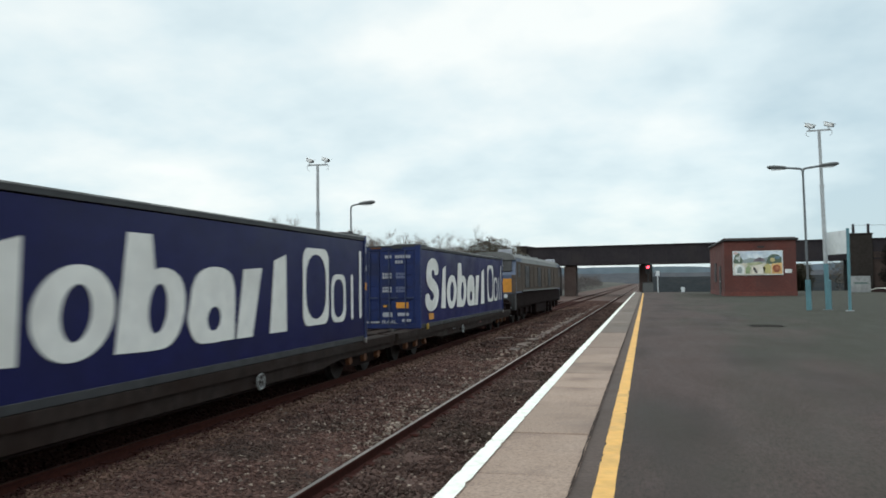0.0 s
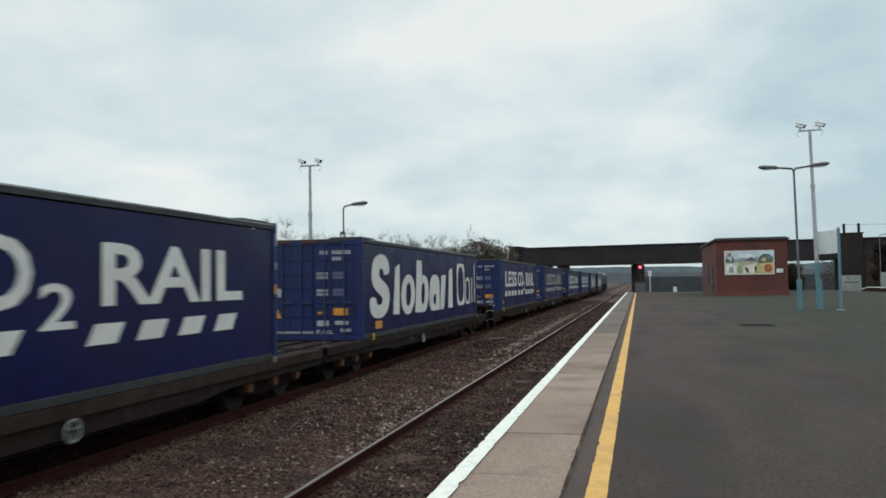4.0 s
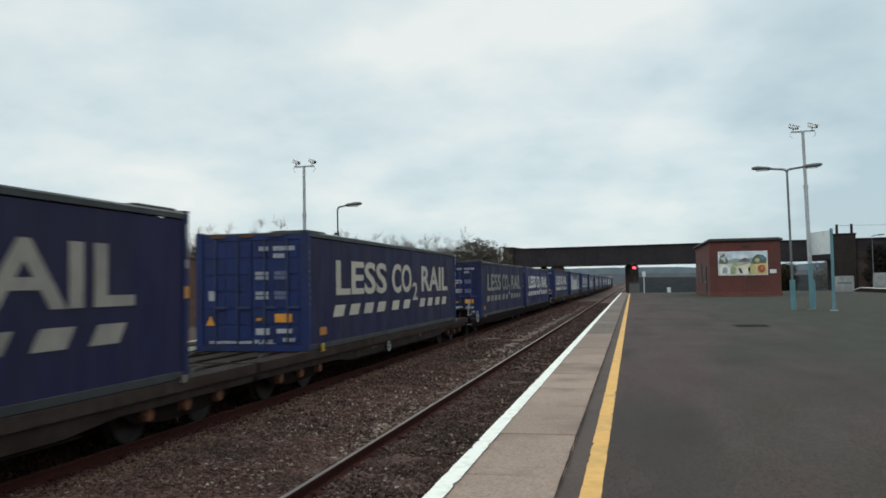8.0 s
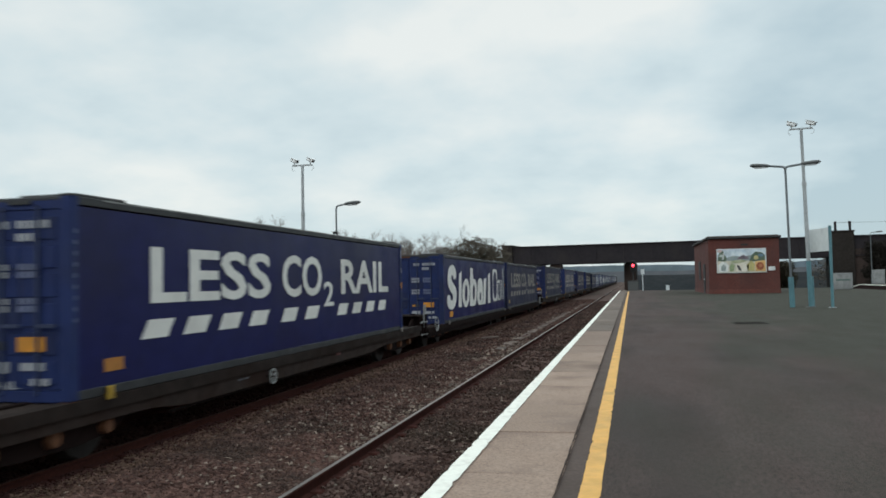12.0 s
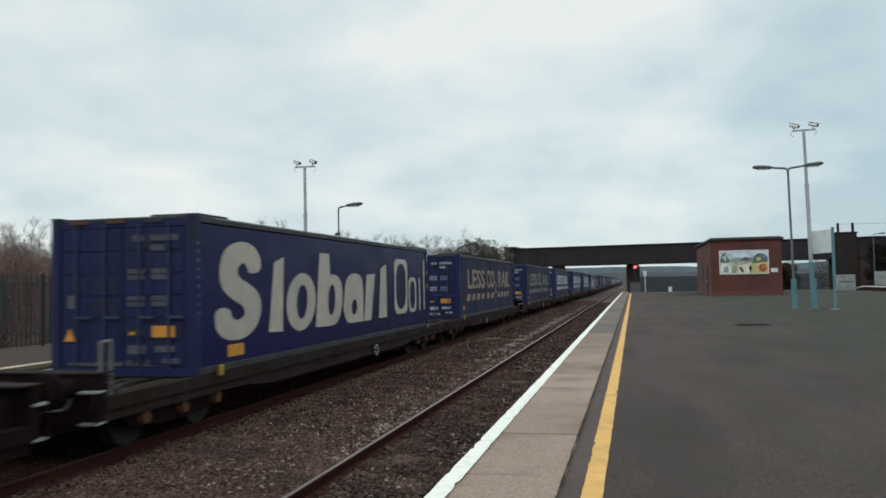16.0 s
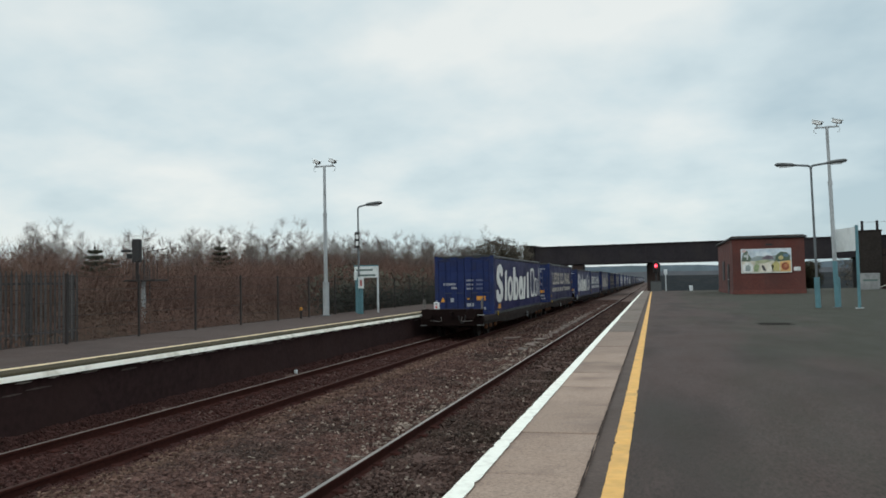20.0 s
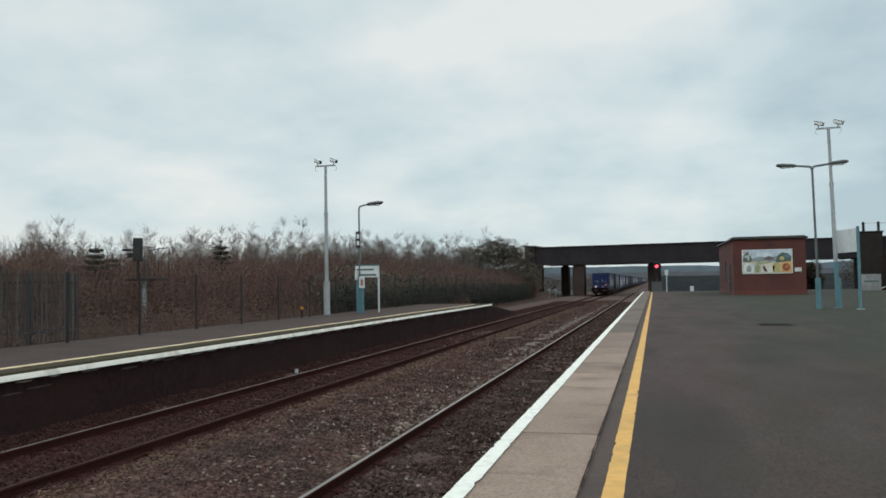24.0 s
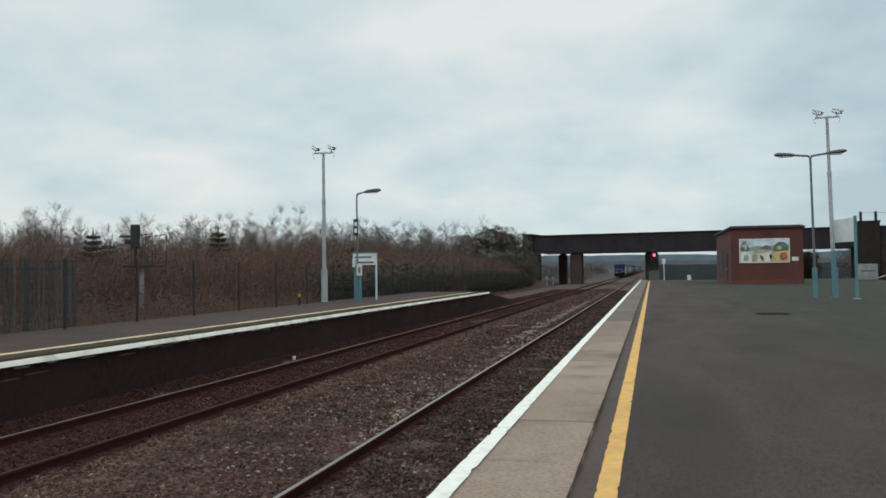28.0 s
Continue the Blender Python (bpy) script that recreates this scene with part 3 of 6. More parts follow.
def build_mural():
    """A flat painted board: pale sky, hills and trees over a row of pale, yellow and orange patches."""
    y = 60.93
    m = thing("painted_board", "colourful painted picture board fixed to the brick wall", "picture board")
    part("backing", shape(box, 6.07, 9.42, y, 60.99, 2.38, 4.11), M_SIGNW, m)
    x0, x1, z0, z1 = 6.11, 9.38, 2.42, 4.07

    def field(name, pts, material, lift):
        bm = bmesh.new()
        prism(bm, [(x0 + (x1 - x0) * a, z0 + (z1 - z0) * b) for a, b in pts], "y", y - 0.004 - 0.006 * lift, y - 0.002)
        part(name, bm, material, m)

    def paint(name, c1, c2, fine=3.0):
        return mat("mural_" + name, c1, c2, 0.5, fine=fine, coarse=2.0, bump=0)
    leaf, dusk = paint("leaf", (0.07, 0.12, 0.08), (0.16, 0.20, 0.15), 6), paint("dusk", (0.14, 0.11, 0.14), (0.24, 0.20, 0.22), 5)
    field("sky_patch", [(0, 0.52), (1, 0.52), (1, 1), (0, 1)], paint("sky", (0.50, 0.62, 0.72), (0.80, 0.85, 0.88), 2.5), 0)
    field("ground_patch", [(0, 0), (1, 0), (1, 0.55), (0, 0.55)], paint("ground", (0.78, 0.72, 0.60), (0.52, 0.50, 0.40), 2.2), 0)
    field("hill_patch", [(0.10, 0.50), (0.98, 0.50), (0.90, 0.64), (0.70, 0.74), (0.52, 0.66), (0.34, 0.72), (0.18, 0.62)], paint("hill", (0.24, 0.30, 0.30), (0.36, 0.40, 0.40), 4), 1)
    field("roof_patch", [(0.40, 0.56), (0.66, 0.56), (0.63, 0.68), (0.54, 0.74), (0.44, 0.66)], dusk, 2)
    field("tree_patch", [(0.0, 0.50), (0.17, 0.48), (0.20, 0.62), (0.15, 0.78), (0.12, 0.95), (0.05, 0.90), (0.02, 0.74)], leaf, 2)
    field("tree_patch", [(0.66, 0.46), (0.98, 0.44), (0.99, 0.70), (0.92, 0.84), (0.80, 0.88), (0.72, 0.76)], leaf, 2)
    field("stem_patch", [(0.10, 0.56), (0.13, 0.56), (0.15, 0.86), (0.12, 0.86)], paint("stem", (0.55, 0.56, 0.54), (0.70, 0.70, 0.68)), 3)
    field("hedge_patch", [(0.26, 0.38), (0.46, 0.40), (0.62, 0.48), (0.50, 0.55), (0.28, 0.50)], paint("hedge", (0.34, 0.38, 0.22), (0.50, 0.50, 0.34)), 2)
    field("arch_patch", [(0.01, 0.02), (0.22, 0.02), (0.23, 0.32), (0.18, 0.44), (0.08, 0.45), (0.02, 0.34)], paint("arch", (0.86, 0.86, 0.83), (0.72, 0.74, 0.72)), 4)
    field("grey_patch", [(0.07, 0.08), (0.17, 0.06), (0.18, 0.26), (0.13, 0.36), (0.08, 0.28)], paint("grey", (0.22, 0.28, 0.27), (0.42, 0.46, 0.44), 8), 5)
    field("plant_patch", [(0.25, 0.04), (0.33, 0.04), (0.36, 0.30), (0.30, 0.40), (0.25, 0.26)], paint("plant", (0.20, 0.30, 0.14), (0.40, 0.44, 0.26), 8), 4)
    field("pale_patch", [(0.37, 0.03), (0.62, 0.03), (0.66, 0.28), (0.52, 0.42), (0.38, 0.34)], paint("pale", (0.84, 0.80, 0.70), (0.70, 0.64, 0.52)), 4)
    field("dark_patch", [(0.44, 0.08), (0.50, 0.06), (0.46, 0.26), (0.41, 0.34), (0.40, 0.26)], paint("dark", (0.05, 0.05, 0.05), (0.12, 0.10, 0.09)), 5)
    field("straw_patch", [(0.62, 0.06), (0.76, 0.04), (0.77, 0.36), (0.70, 0.50), (0.60, 0.30)], paint("straw", (0.62, 0.52, 0.20), (0.42, 0.40, 0.18), 6), 4)
    field("orange_patch", [(0.78, 0.03), (0.99, 0.03), (0.99, 0.50), (0.78, 0.46)], paint("orange", (0.72, 0.40, 0.12), (0.80, 0.58, 0.30), 6), 4)
    for cx, cz, rx, rz, c, lift, nm in ((0.88, 0.25, 0.078, 0.17, (0.40, 0.11, 0.05), 5, "brown_disc"), (0.89, 0.27, 0.035, 0.08, (0.56, 0.22, 0.10), 6, "orange_disc"),
                                        (0.09, 0.72, 0.05, 0.06, (0.60, 0.64, 0.62), 4, "pale_spot"), (0.05, 0.93, 0.05, 0.06, (0.70, 0.55, 0.52), 4, "pink_spot"),
                                        (0.80, 0.62, 0.05, 0.09, (0.62, 0.54, 0.26), 4, "yellow_spot"), (0.90, 0.72, 0.06, 0.07, (0.16, 0.26, 0.34), 4, "blue_spot")):
        bm = bmesh.new()
        ellipse(bm, x0 + (x1 - x0) * cx, z0 + (z1 - z0) * cz, rx * (x1 - x0), rz * (z1 - z0), y - 0.006 - 0.006 * lift)
        part(nm, bm, mat("mural_" + nm, c, rough=0.5, fine=4, bump=0), m)
    s = thing("wall_notice", "small white notice on the brick wall", "notice")
    part("plate", shape(box, 9.55, 9.99, 60.95, 60.99, 2.50, 2.78), M_SIGNW, s)


build_mural()

# ---- train ----
C_LEN, C_H, DECK = 13.716, 2.39, 0.80


def word(text, y0, y1, z0, z1, x, bold):
    """Raised lettering on the side of a container, fitted to its box."""
    cu = bpy.data.curves.new("lettering", "FONT")
    cu.body, cu.size, cu.extrude, cu.offset, cu.resolution_u = text, 1.0, 0.003, bold, 3
    ob = new("lettering", cu)
    dg = bpy.context.evaluated_depsgraph_get()
    me = bpy.data.meshes.new_from_object(ob.evaluated_get(dg))
    bpy.data.objects.remove(ob)
    bpy.data.curves.remove(cu)
    lo = [min(v.co[k] for v in me.vertices) for k in (0, 1)]
    hi = [max(v.co[k] for v in me.vertices) for k in (0, 1)]
    for v in me.vertices:
        a, b = (v.co.x - lo[0]) / (hi[0] - lo[0]), (v.co.y - lo[1]) / (hi[1] - lo[1])
        v.co = (x + v.co.z, y0 + a * (y1 - y0), z0 + b * (z1 - z0))
    return me


def soft_block(bm, y0, y1, z0, z1, slot, lean=0.10, x=1.2475, thick=0.005, r=0.24):
    """A leaning rounded slab with one rounded slot through it: a plain emblem block, no letter."""
    def outline(a0, a1, b0, b1, rad, n=5):
        rad = min(rad, (a1 - a0) * 0.45, (b1 - b0) * 0.45)
        out = []
        for cx, cz, t0 in ((a1 - rad, b1 - rad, 0), (a0 + rad, b1 - rad, 90), (a0 + rad, b0 + rad, 180), (a1 - rad, b0 + rad, 270)):
            for k in range(n):
                t = radians(t0 + 90 * k / (n - 1))
                out.append((cx + math.cos(t) * rad, cz + math.sin(t) * rad))
        return [(y + (z - z0) * lean, z) for y, z in out]
    outer = outline(y0, y1, z0, z1, r)
    if not slot:
        prism(bm, outer, "x", x, x + thick)
        return
    wy, wz = (y1 - y0) * slot[0], (z1 - z0) * slot[1]
    cy, cz = (y0 + y1) / 2, (z0 + z1) / 2 + slot[2]
    inner = outline(cy - wy / 2, cy + wy / 2, cz - wz / 2, cz + wz / 2, wy * 0.45)
    rings = [[bm.verts.new((xx, a, b)) for a, b in pts] for xx in (x, x + thick) for pts in (outer, inner)]
    n = len(outer)
    for k in range(n):
        j = (k + 1) % n
        bm.faces.new((rings[2][k], rings[2][j], rings[3][j], rings[3][k]))
        bm.faces.new((rings[0][k], rings[0][j], rings[2][j], rings[2][k]))
        bm.faces.new((rings[1][j], rings[1][k], rings[3][k], rings[3][j]))
    bmesh.ops.recalc_face_normals(bm, faces=bm.faces)


def cut_slab(bm, pts, hole, x=1.2475, thick=0.005):
    """A flat slab with softened corners and, where given, one leaning oval hole (y, z, half width, half height)."""
    outer = softened(pts)
    if not hole:
        prism(bm, outer, "x", x, x + thick)
        return
    cy, cz, ry, rz = hole
    n = len(outer)
    inner = []
    for a, b in outer:
        t = math.atan2((b - cz) / rz, (a - cy - 0.12 * (b - cz)) / ry)
        inner.append((cy + math.cos(t) * ry + 0.12 * math.sin(t) * rz, cz + math.sin(t) * rz))
    rings = [[bm.verts.new((xx, a, b)) for a, b in ps] for xx in (x, x + thick) for ps in (outer, inner)]
    for k in range(n):
        j = (k + 1) % n
        bm.faces.new((rings[2][k], rings[2][j], rings[3][j], rings[3][k]))
        bm.faces.new((rings[0][k], rings[0][j], rings[2][j], rings[2][k]))
        bm.faces.new((rings[1][j], rings[1][k], rings[3][k], rings[3][j]))
    bmesh.ops.recalc_face_normals(bm, faces=bm.faces)


def oval(cy, cz, ry, rz, lean=0.12, n=14):
    return [(cy + math.cos(t) * ry + lean * math.sin(t) * rz, cz + math.sin(t) * rz) for t in [2 * math.pi * k / n for k in range(n)]]


def sharp(*pts):
    """Corners doubled, so that softening leaves them nearly square."""
    return [q for p in pts for q in (p, p, p)]


# the emblem's plain blocks: an S-bent block, leaning bars, a ring and two slabs with a hole
EMBLEM = (
    ([(0.57, 0.98), (0.60, 0.62), (0.95, 0.46), (1.50, 0.44), (1.98, 0.60), (2.20, 0.92), (2.10, 1.20), (1.72, 1.36), (1.34, 1.46), (1.30, 1.62), (1.52, 1.72),
      (1.68, 1.62), (1.70, 1.52), (2.18, 1.56), (2.14, 1.86), (1.80, 2.04), (1.36, 2.06), (0.88, 1.92), (0.70, 1.56), (0.78, 1.28), (1.14, 1.10), (1.52, 1.00),
      (1.58, 0.84), (1.36, 0.76), (1.12, 0.80), (1.06, 0.98)], None),
    (sharp((2.46, 0.50), (3.04, 0.48), (3.10, 1.84), (2.70, 1.74)), None),
    (oval(3.92, 1.00, 0.72, 0.57), (3.94, 1.00, 0.26, 0.33)),
    (sharp((4.62, 0.47), (4.86, 1.98), (5.38, 1.98), (5.32, 1.46)) + [(5.62, 1.57), (6.05, 1.46), (6.20, 1.14), (6.10, 0.74), (5.80, 0.46)] + sharp((5.30, 0.45)), (5.52, 1.00, 0.21, 0.33)),
    ([(6.20, 0.80), (6.28, 1.02), (6.38, 1.40), (6.70, 1.57), (7.25, 1.58), (7.60, 1.40)] + sharp((7.56, 0.45), (7.20, 0.45)) + [(6.90, 0.44), (6.40, 0.46)], (6.95, 0.80, 0.19, 0.18)),
    (sharp((7.62, 0.45), (8.16, 0.45), (8.50, 1.58), (7.86, 1.55)), None),
    (sharp((8.78, 0.46), (9.46, 0.46), (9.44, 1.83), (8.96, 1.72)), None),
)


def softened(pts):
    """Cut the corners of a closed outline twice, for rounded bends."""
    for _ in range(2):
        pts = [(p[0] * a + q[0] * (1 - a), p[1] * a + q[1] * (1 - a)) for p, q in zip(pts, pts[1:] + pts[:1]) for a in (0.75, 0.25)]
    return pts


def curtain(bm, side, seed):
    """A tarpaulin side with faint vertical ripples and sagging pulls."""
    ny, nz = 72, 6
    grid = []
    for i in range(ny + 1):
        y = 0.14 + (C_LEN - 0.28) * i / ny
        row = []
        for j in range(nz + 1):
            z = 0.10 + 2.17 * j / nz
            bulge = 0.0006 * math.sin(y * 8.3) + 0.005 * noise.noise((y * 0.9, z * 0.7, seed))
            edge = min(1.0, j * (nz - j) / 4.0)
            row.append(bm.verts.new((side * (1.240 + bulge * edge), y, z)))
        grid.append(row)
    for i in range(ny):
        for j in range(nz):
            q = (grid[i][j], grid[i + 1][j], grid[i + 1][j + 1], grid[i][j + 1])
            bm.faces.new(q if side > 0 else q[::-1])


def build_container(kind):
    grimy = kind in "dotn"
    end_m = M_BLUEENDD if grimy else M_BLUEEND
    body_m = {"d": M_BLUED, "o": M_BLUEM, "m": M_BLUEM, "n": M_BLUEM}.get(kind, M_BLUE)
    let_m = {"d": M_LETD, "n": M_LETD, "o": M_LETO, "c": M_LETC, "m": M_LETC, "t": M_LETC}.get(kind, M_LET)
    label = {"s": "blue curtain-sided container with large white block emblem", "l": "blue curtain-sided container with clean white slogan",
             "c": "blue curtain-sided container with cream slogan", "d": "grimy blue-grey curtain-sided container with faded slogan",
             "t": "dirty blue curtain-sided container with large cream block emblem",
             "n": "very dirty navy curtain-sided container with grimy slogan",
             "m": "dull navy curtain-sided container with off-white slogan",
             "o": "grimy blue curtain-sided container with orange-brown stained slogan"}[{"e": "s", "p": "l"}.get(kind, kind)]
    c = thing("shipping_container", label, "container", "containers on the train")
    # shell
    roof = part("roof", shape(box, -1.20, 1.20, 0.06, C_LEN - 0.06, C_H - 0.05, C_H, bevel=0.01), M_CANT, c, "dark roof sheet")
    for y in (0.22, C_LEN - 1.15):
        part("roof_header", shape(box, 0.35, 1.18, y, y + 0.95, C_H, C_H + 0.045, bevel=0.015), M_BLACK, roof)
    part("floor", shape(box, -1.22, 1.22, 0.05, C_LEN - 0.05, 0.02, 0.10), M_CANT, c)
    part("front_wall", shape(box, -1.20, 1.20, C_LEN - 0.08, C_LEN - 0.02, 0.1, C_H - 0.06), end_m, c)
    for s in (-1, 1):
        side = part("curtain", shape(curtain, s, 3.0 if s > 0 else 8.0), body_m, c, "ripply tarpaulin curtain side")
        smooth(side)
        x0, x1 = sorted((s * 1.19, s * 1.262))
        rail = part("cant_rail", shape(box, x0, x1, 0.13, C_LEN - 0.13, 2.285, C_H - 0.005, bevel=0.008), M_CANT, c, "dark top rail")
        x2, x3 = sorted((s * 1.24, s * 1.268))
        part("trim_strip", shape(box, x2, x3, 0.6, C_LEN - 0.13, C_H - 0.030, C_H - 0.008), M_CANTL, rail)
        part("bottom_rail", shape(box, *sorted((s * 1.19, s * 1.2445)), 0.13, C_LEN - 0.13, 0.0, 0.115, bevel=0.008), M_CANT, c, "dirty black lower rail")
        for y in (0.0, C_LEN - 0.145):
            x4, x5 = sorted((s * 1.11, s * 1.266))
            post = part("corner_post", shape(box, x4, x5, y, y + 0.145, 0.0, C_H, bevel=0.012), end_m, c)
            part("corner_casting", shape(box, x4, x5 + s * 0.0, y - 0.004, y + 0.16, C_H - 0.005, C_H + 0.02), M_CANT, post)
            if s > 0:
                for k in range(9 if y < 1 else 2):
                    z = 1.95 - k * 0.13 if y < 1 else 2.0 - 0.42 * k
                    h, w = (0.05, 0.03) if y < 1 else (0.22 if k == 0 else 0.13, 0.05)
                    part("text_bar", shape(box, 1.266, 1.270, y + 0.06, y + 0.06 + w, z, z + h), M_BARB if y < 1 else M_BARW, post)
                if y > 1:
                    part("warning_plate", shape(box, 1.266, 1.270, y + 0.03, y + 0.12, 1.15, 1.32), M_ORANGE, post)
    # end doors with raised panels, locking bars and markings
    surround = part("door_frame", shape(box, -1.12, 1.12, 0.02, 0.08, 2.24, C_H - 0.05), end_m, c)
    for x in (-0.75, -0.1, 0.55):
        part("top_bracket", shape(box, x - 0.16, x + 0.16, -0.012, 0.02, 2.30, 2.345), M_RUST if x < 0.5 and kind != "e" else M_CANT, surround)
    part("sill", shape(box, -1.12, 1.12, 0.0, 0.10, 0.0, 0.13), end_m, c)
    rows = 5 if kind == "e" else 6
    for s in (-1, 1):
        xa, xb = (-1.105, -0.012) if s < 0 else (0.012, 1.105)
        door = part("door", shape(box, xa, xb, 0.035, 0.075, 0.14, 2.235), end_m, c, "blue steel end door")
        for k in range(rows):
            z0 = 0.18 + k * (2.02 / rows)
            for u, w in ((0.05, 0.46), (0.56, 0.47)):
                part("door_panel", shape(box, xa + u, xa + u + w, 0.022, 0.035, z0 + 0.02, z0 + 2.02 / rows - 0.05, bevel=0.008), end_m, door)
        for x in (xa + 0.30, xa + 0.80):
            bar = part("locking_bar", shape(tube, (x, -0.012, 0.08), (x, -0.012, 2.28), 0.018, 0.018, 8), end_m if kind == "e" else M_GALVB, door)
            part("lever", shape(box, x - 0.02, x + 0.26, -0.035, -0.012, 0.86, 0.90), M_GALVB, bar)
    pale, tint = (M_BARD, M_BARD) if kind == "t" else (M_BARW, M_BARB)

    def bar(name, x0, x1, z0, z1, m, y=0.006):
        bm = bmesh.new()
        if name == "text_bar":                       # unreadable stencilling: a row of short strokes
            n = max(2, round((x1 - x0) / 0.075))
            w = (x1 - x0) / n
            for k in range(n):
                box(bm, x0 + k * w, x0 + (k + 0.76) * w, y, 0.014, z0, z1)
        else:
            box(bm, x0, x1, y, 0.014, z0, z1)
        part(name, bm, m, c)
    if kind == "e":
        for k, (x0, x1, z0) in enumerate(((-0.90, -0.35, 1.20), (-0.55, -0.30, 1.05))):
            bar("text_bar", x0, x1, z0, z0 + 0.09, pale)
        tops = (1.02, 1.19, 1.36)
    else:
        for x0, x1, z0 in ((0.18, 0.40, 2.02), (0.50, 0.98, 2.02), (0.50, 0.75, 1.87)):
            bar("text_bar", x0, x1, z0, z0 + 0.09, pale)
        bar("white_plate", -0.97, -0.80, 1.02, 1.22, pale)
        tops = (1.04, 1.13, 1.44, 1.53)
    for z in tops:
        bar("text_bar", 0.10, 0.40, z, z + 0.07, pale)
        bar("text_bar", 0.52, 0.84, z, z + 0.075, tint)
    bar("orange_plate", 0.52, 0.90, 0.58, 0.75, M_ORANGE)
    bar("white_plate", 0.10, 0.40, 0.33, 0.46, pale)
    bar("dark_plate", 0.10, 0.36, 0.60, 0.70, M_CANT)
    bar("orange_plate", 0.12, 0.22, 0.615, 0.665, M_ORANGE, 0.002)
    if kind != "e":
        bar("white_plate", 0.56, 0.90, 0.36, 0.45, pale)
        bar("text_bar", 0.70, 0.98, 0.19, 0.27, pale)
    else:
        bar("white_plate", 0.74, 0.90, 0.20, 0.30, pale)
        bar("white_plate", -0.60, -0.46, 0.52, 0.68, pale)
    bar("text_bar", -0.95 if kind != "e" else -0.28, 0.02, 0.150, 0.205, pale)
    sign = word("RAIL", 0.08, 0.54, 0.145, 0.235, 0.0, 0.012)
    for v in sign.vertices:
        v.co = (v.co.y, 0.006 - v.co.x, v.co.z)
    part("lettering", sign, None, c).data.materials.append(pale)
    tri = bmesh.new()
    prism(tri, [(-1.03, 0.52), (-0.83, 0.52), (-0.93, 0.72)], "y", 0.004, 0.014)
    part("warning_triangle", tri, M_ORANGE, c)
    # side markings
    if kind in "set":
        for pts, hole in EMBLEM:
            part("emblem_block", shape(cut_slab, pts, hole), let_m, c)
        for y0, y1, z0, z1, slot in ((10.17, 11.44, 0.50, 2.00, (0.78, 0.84, 0.0)), (11.58, 12.40, 0.50, 1.50, (0.70, 0.80, 0.0)), (12.72, 12.85, 0.52, 1.50, None), (13.25, 13.38, 0.52, 2.04, None)):
            part("emblem_bar", shape(soft_block, y0, y1, z0, z1, slot, 0.0), let_m, c)
        part("orange_plate", shape(box, 1.2475, 1.2535, 0.98, 1.52, 0.20, 0.39), M_ORANGE, c)
    else:
        for text, y0, y1, z0, z1, b in (("LESS", 1.60, 5.30, 1.08, 1.86, 0.022), ("CO", 5.80, 7.75, 1.07, 1.87, 0.022), ("2", 7.86, 8.42, 0.84, 1.36, 0.014), ("RAIL", 8.90, 12.42, 1.08, 1.86, 0.022)):
            part("lettering", word(text, y0, y1, z0, z1, 1.2500, b), None, c).data.materials.append(let_m)
        for y0, n, w, step in ((1.38, 4, 0.80, 1.02), (5.72, 2, 0.80, 1.10), (8.62, 4, 0.72, 0.97)):
            for k in range(n):
                bm = bmesh.new()
                a = y0 + k * step
                prism(bm, [(a, 0.62), (a + w * 0.78, 0.62), (a + w, 0.87), (a + w * 0.22, 0.87)], "x", 1.2475, 1.2525)
                part("slanted_dash", bm, let_m, c)
        part("orange_plate", shape(box, 1.2475, 1.2535, 0.62, 1.00, 0.28, 0.44), M_ORANGED if kind in "omnp" else M_YPLATE, c)
    return c


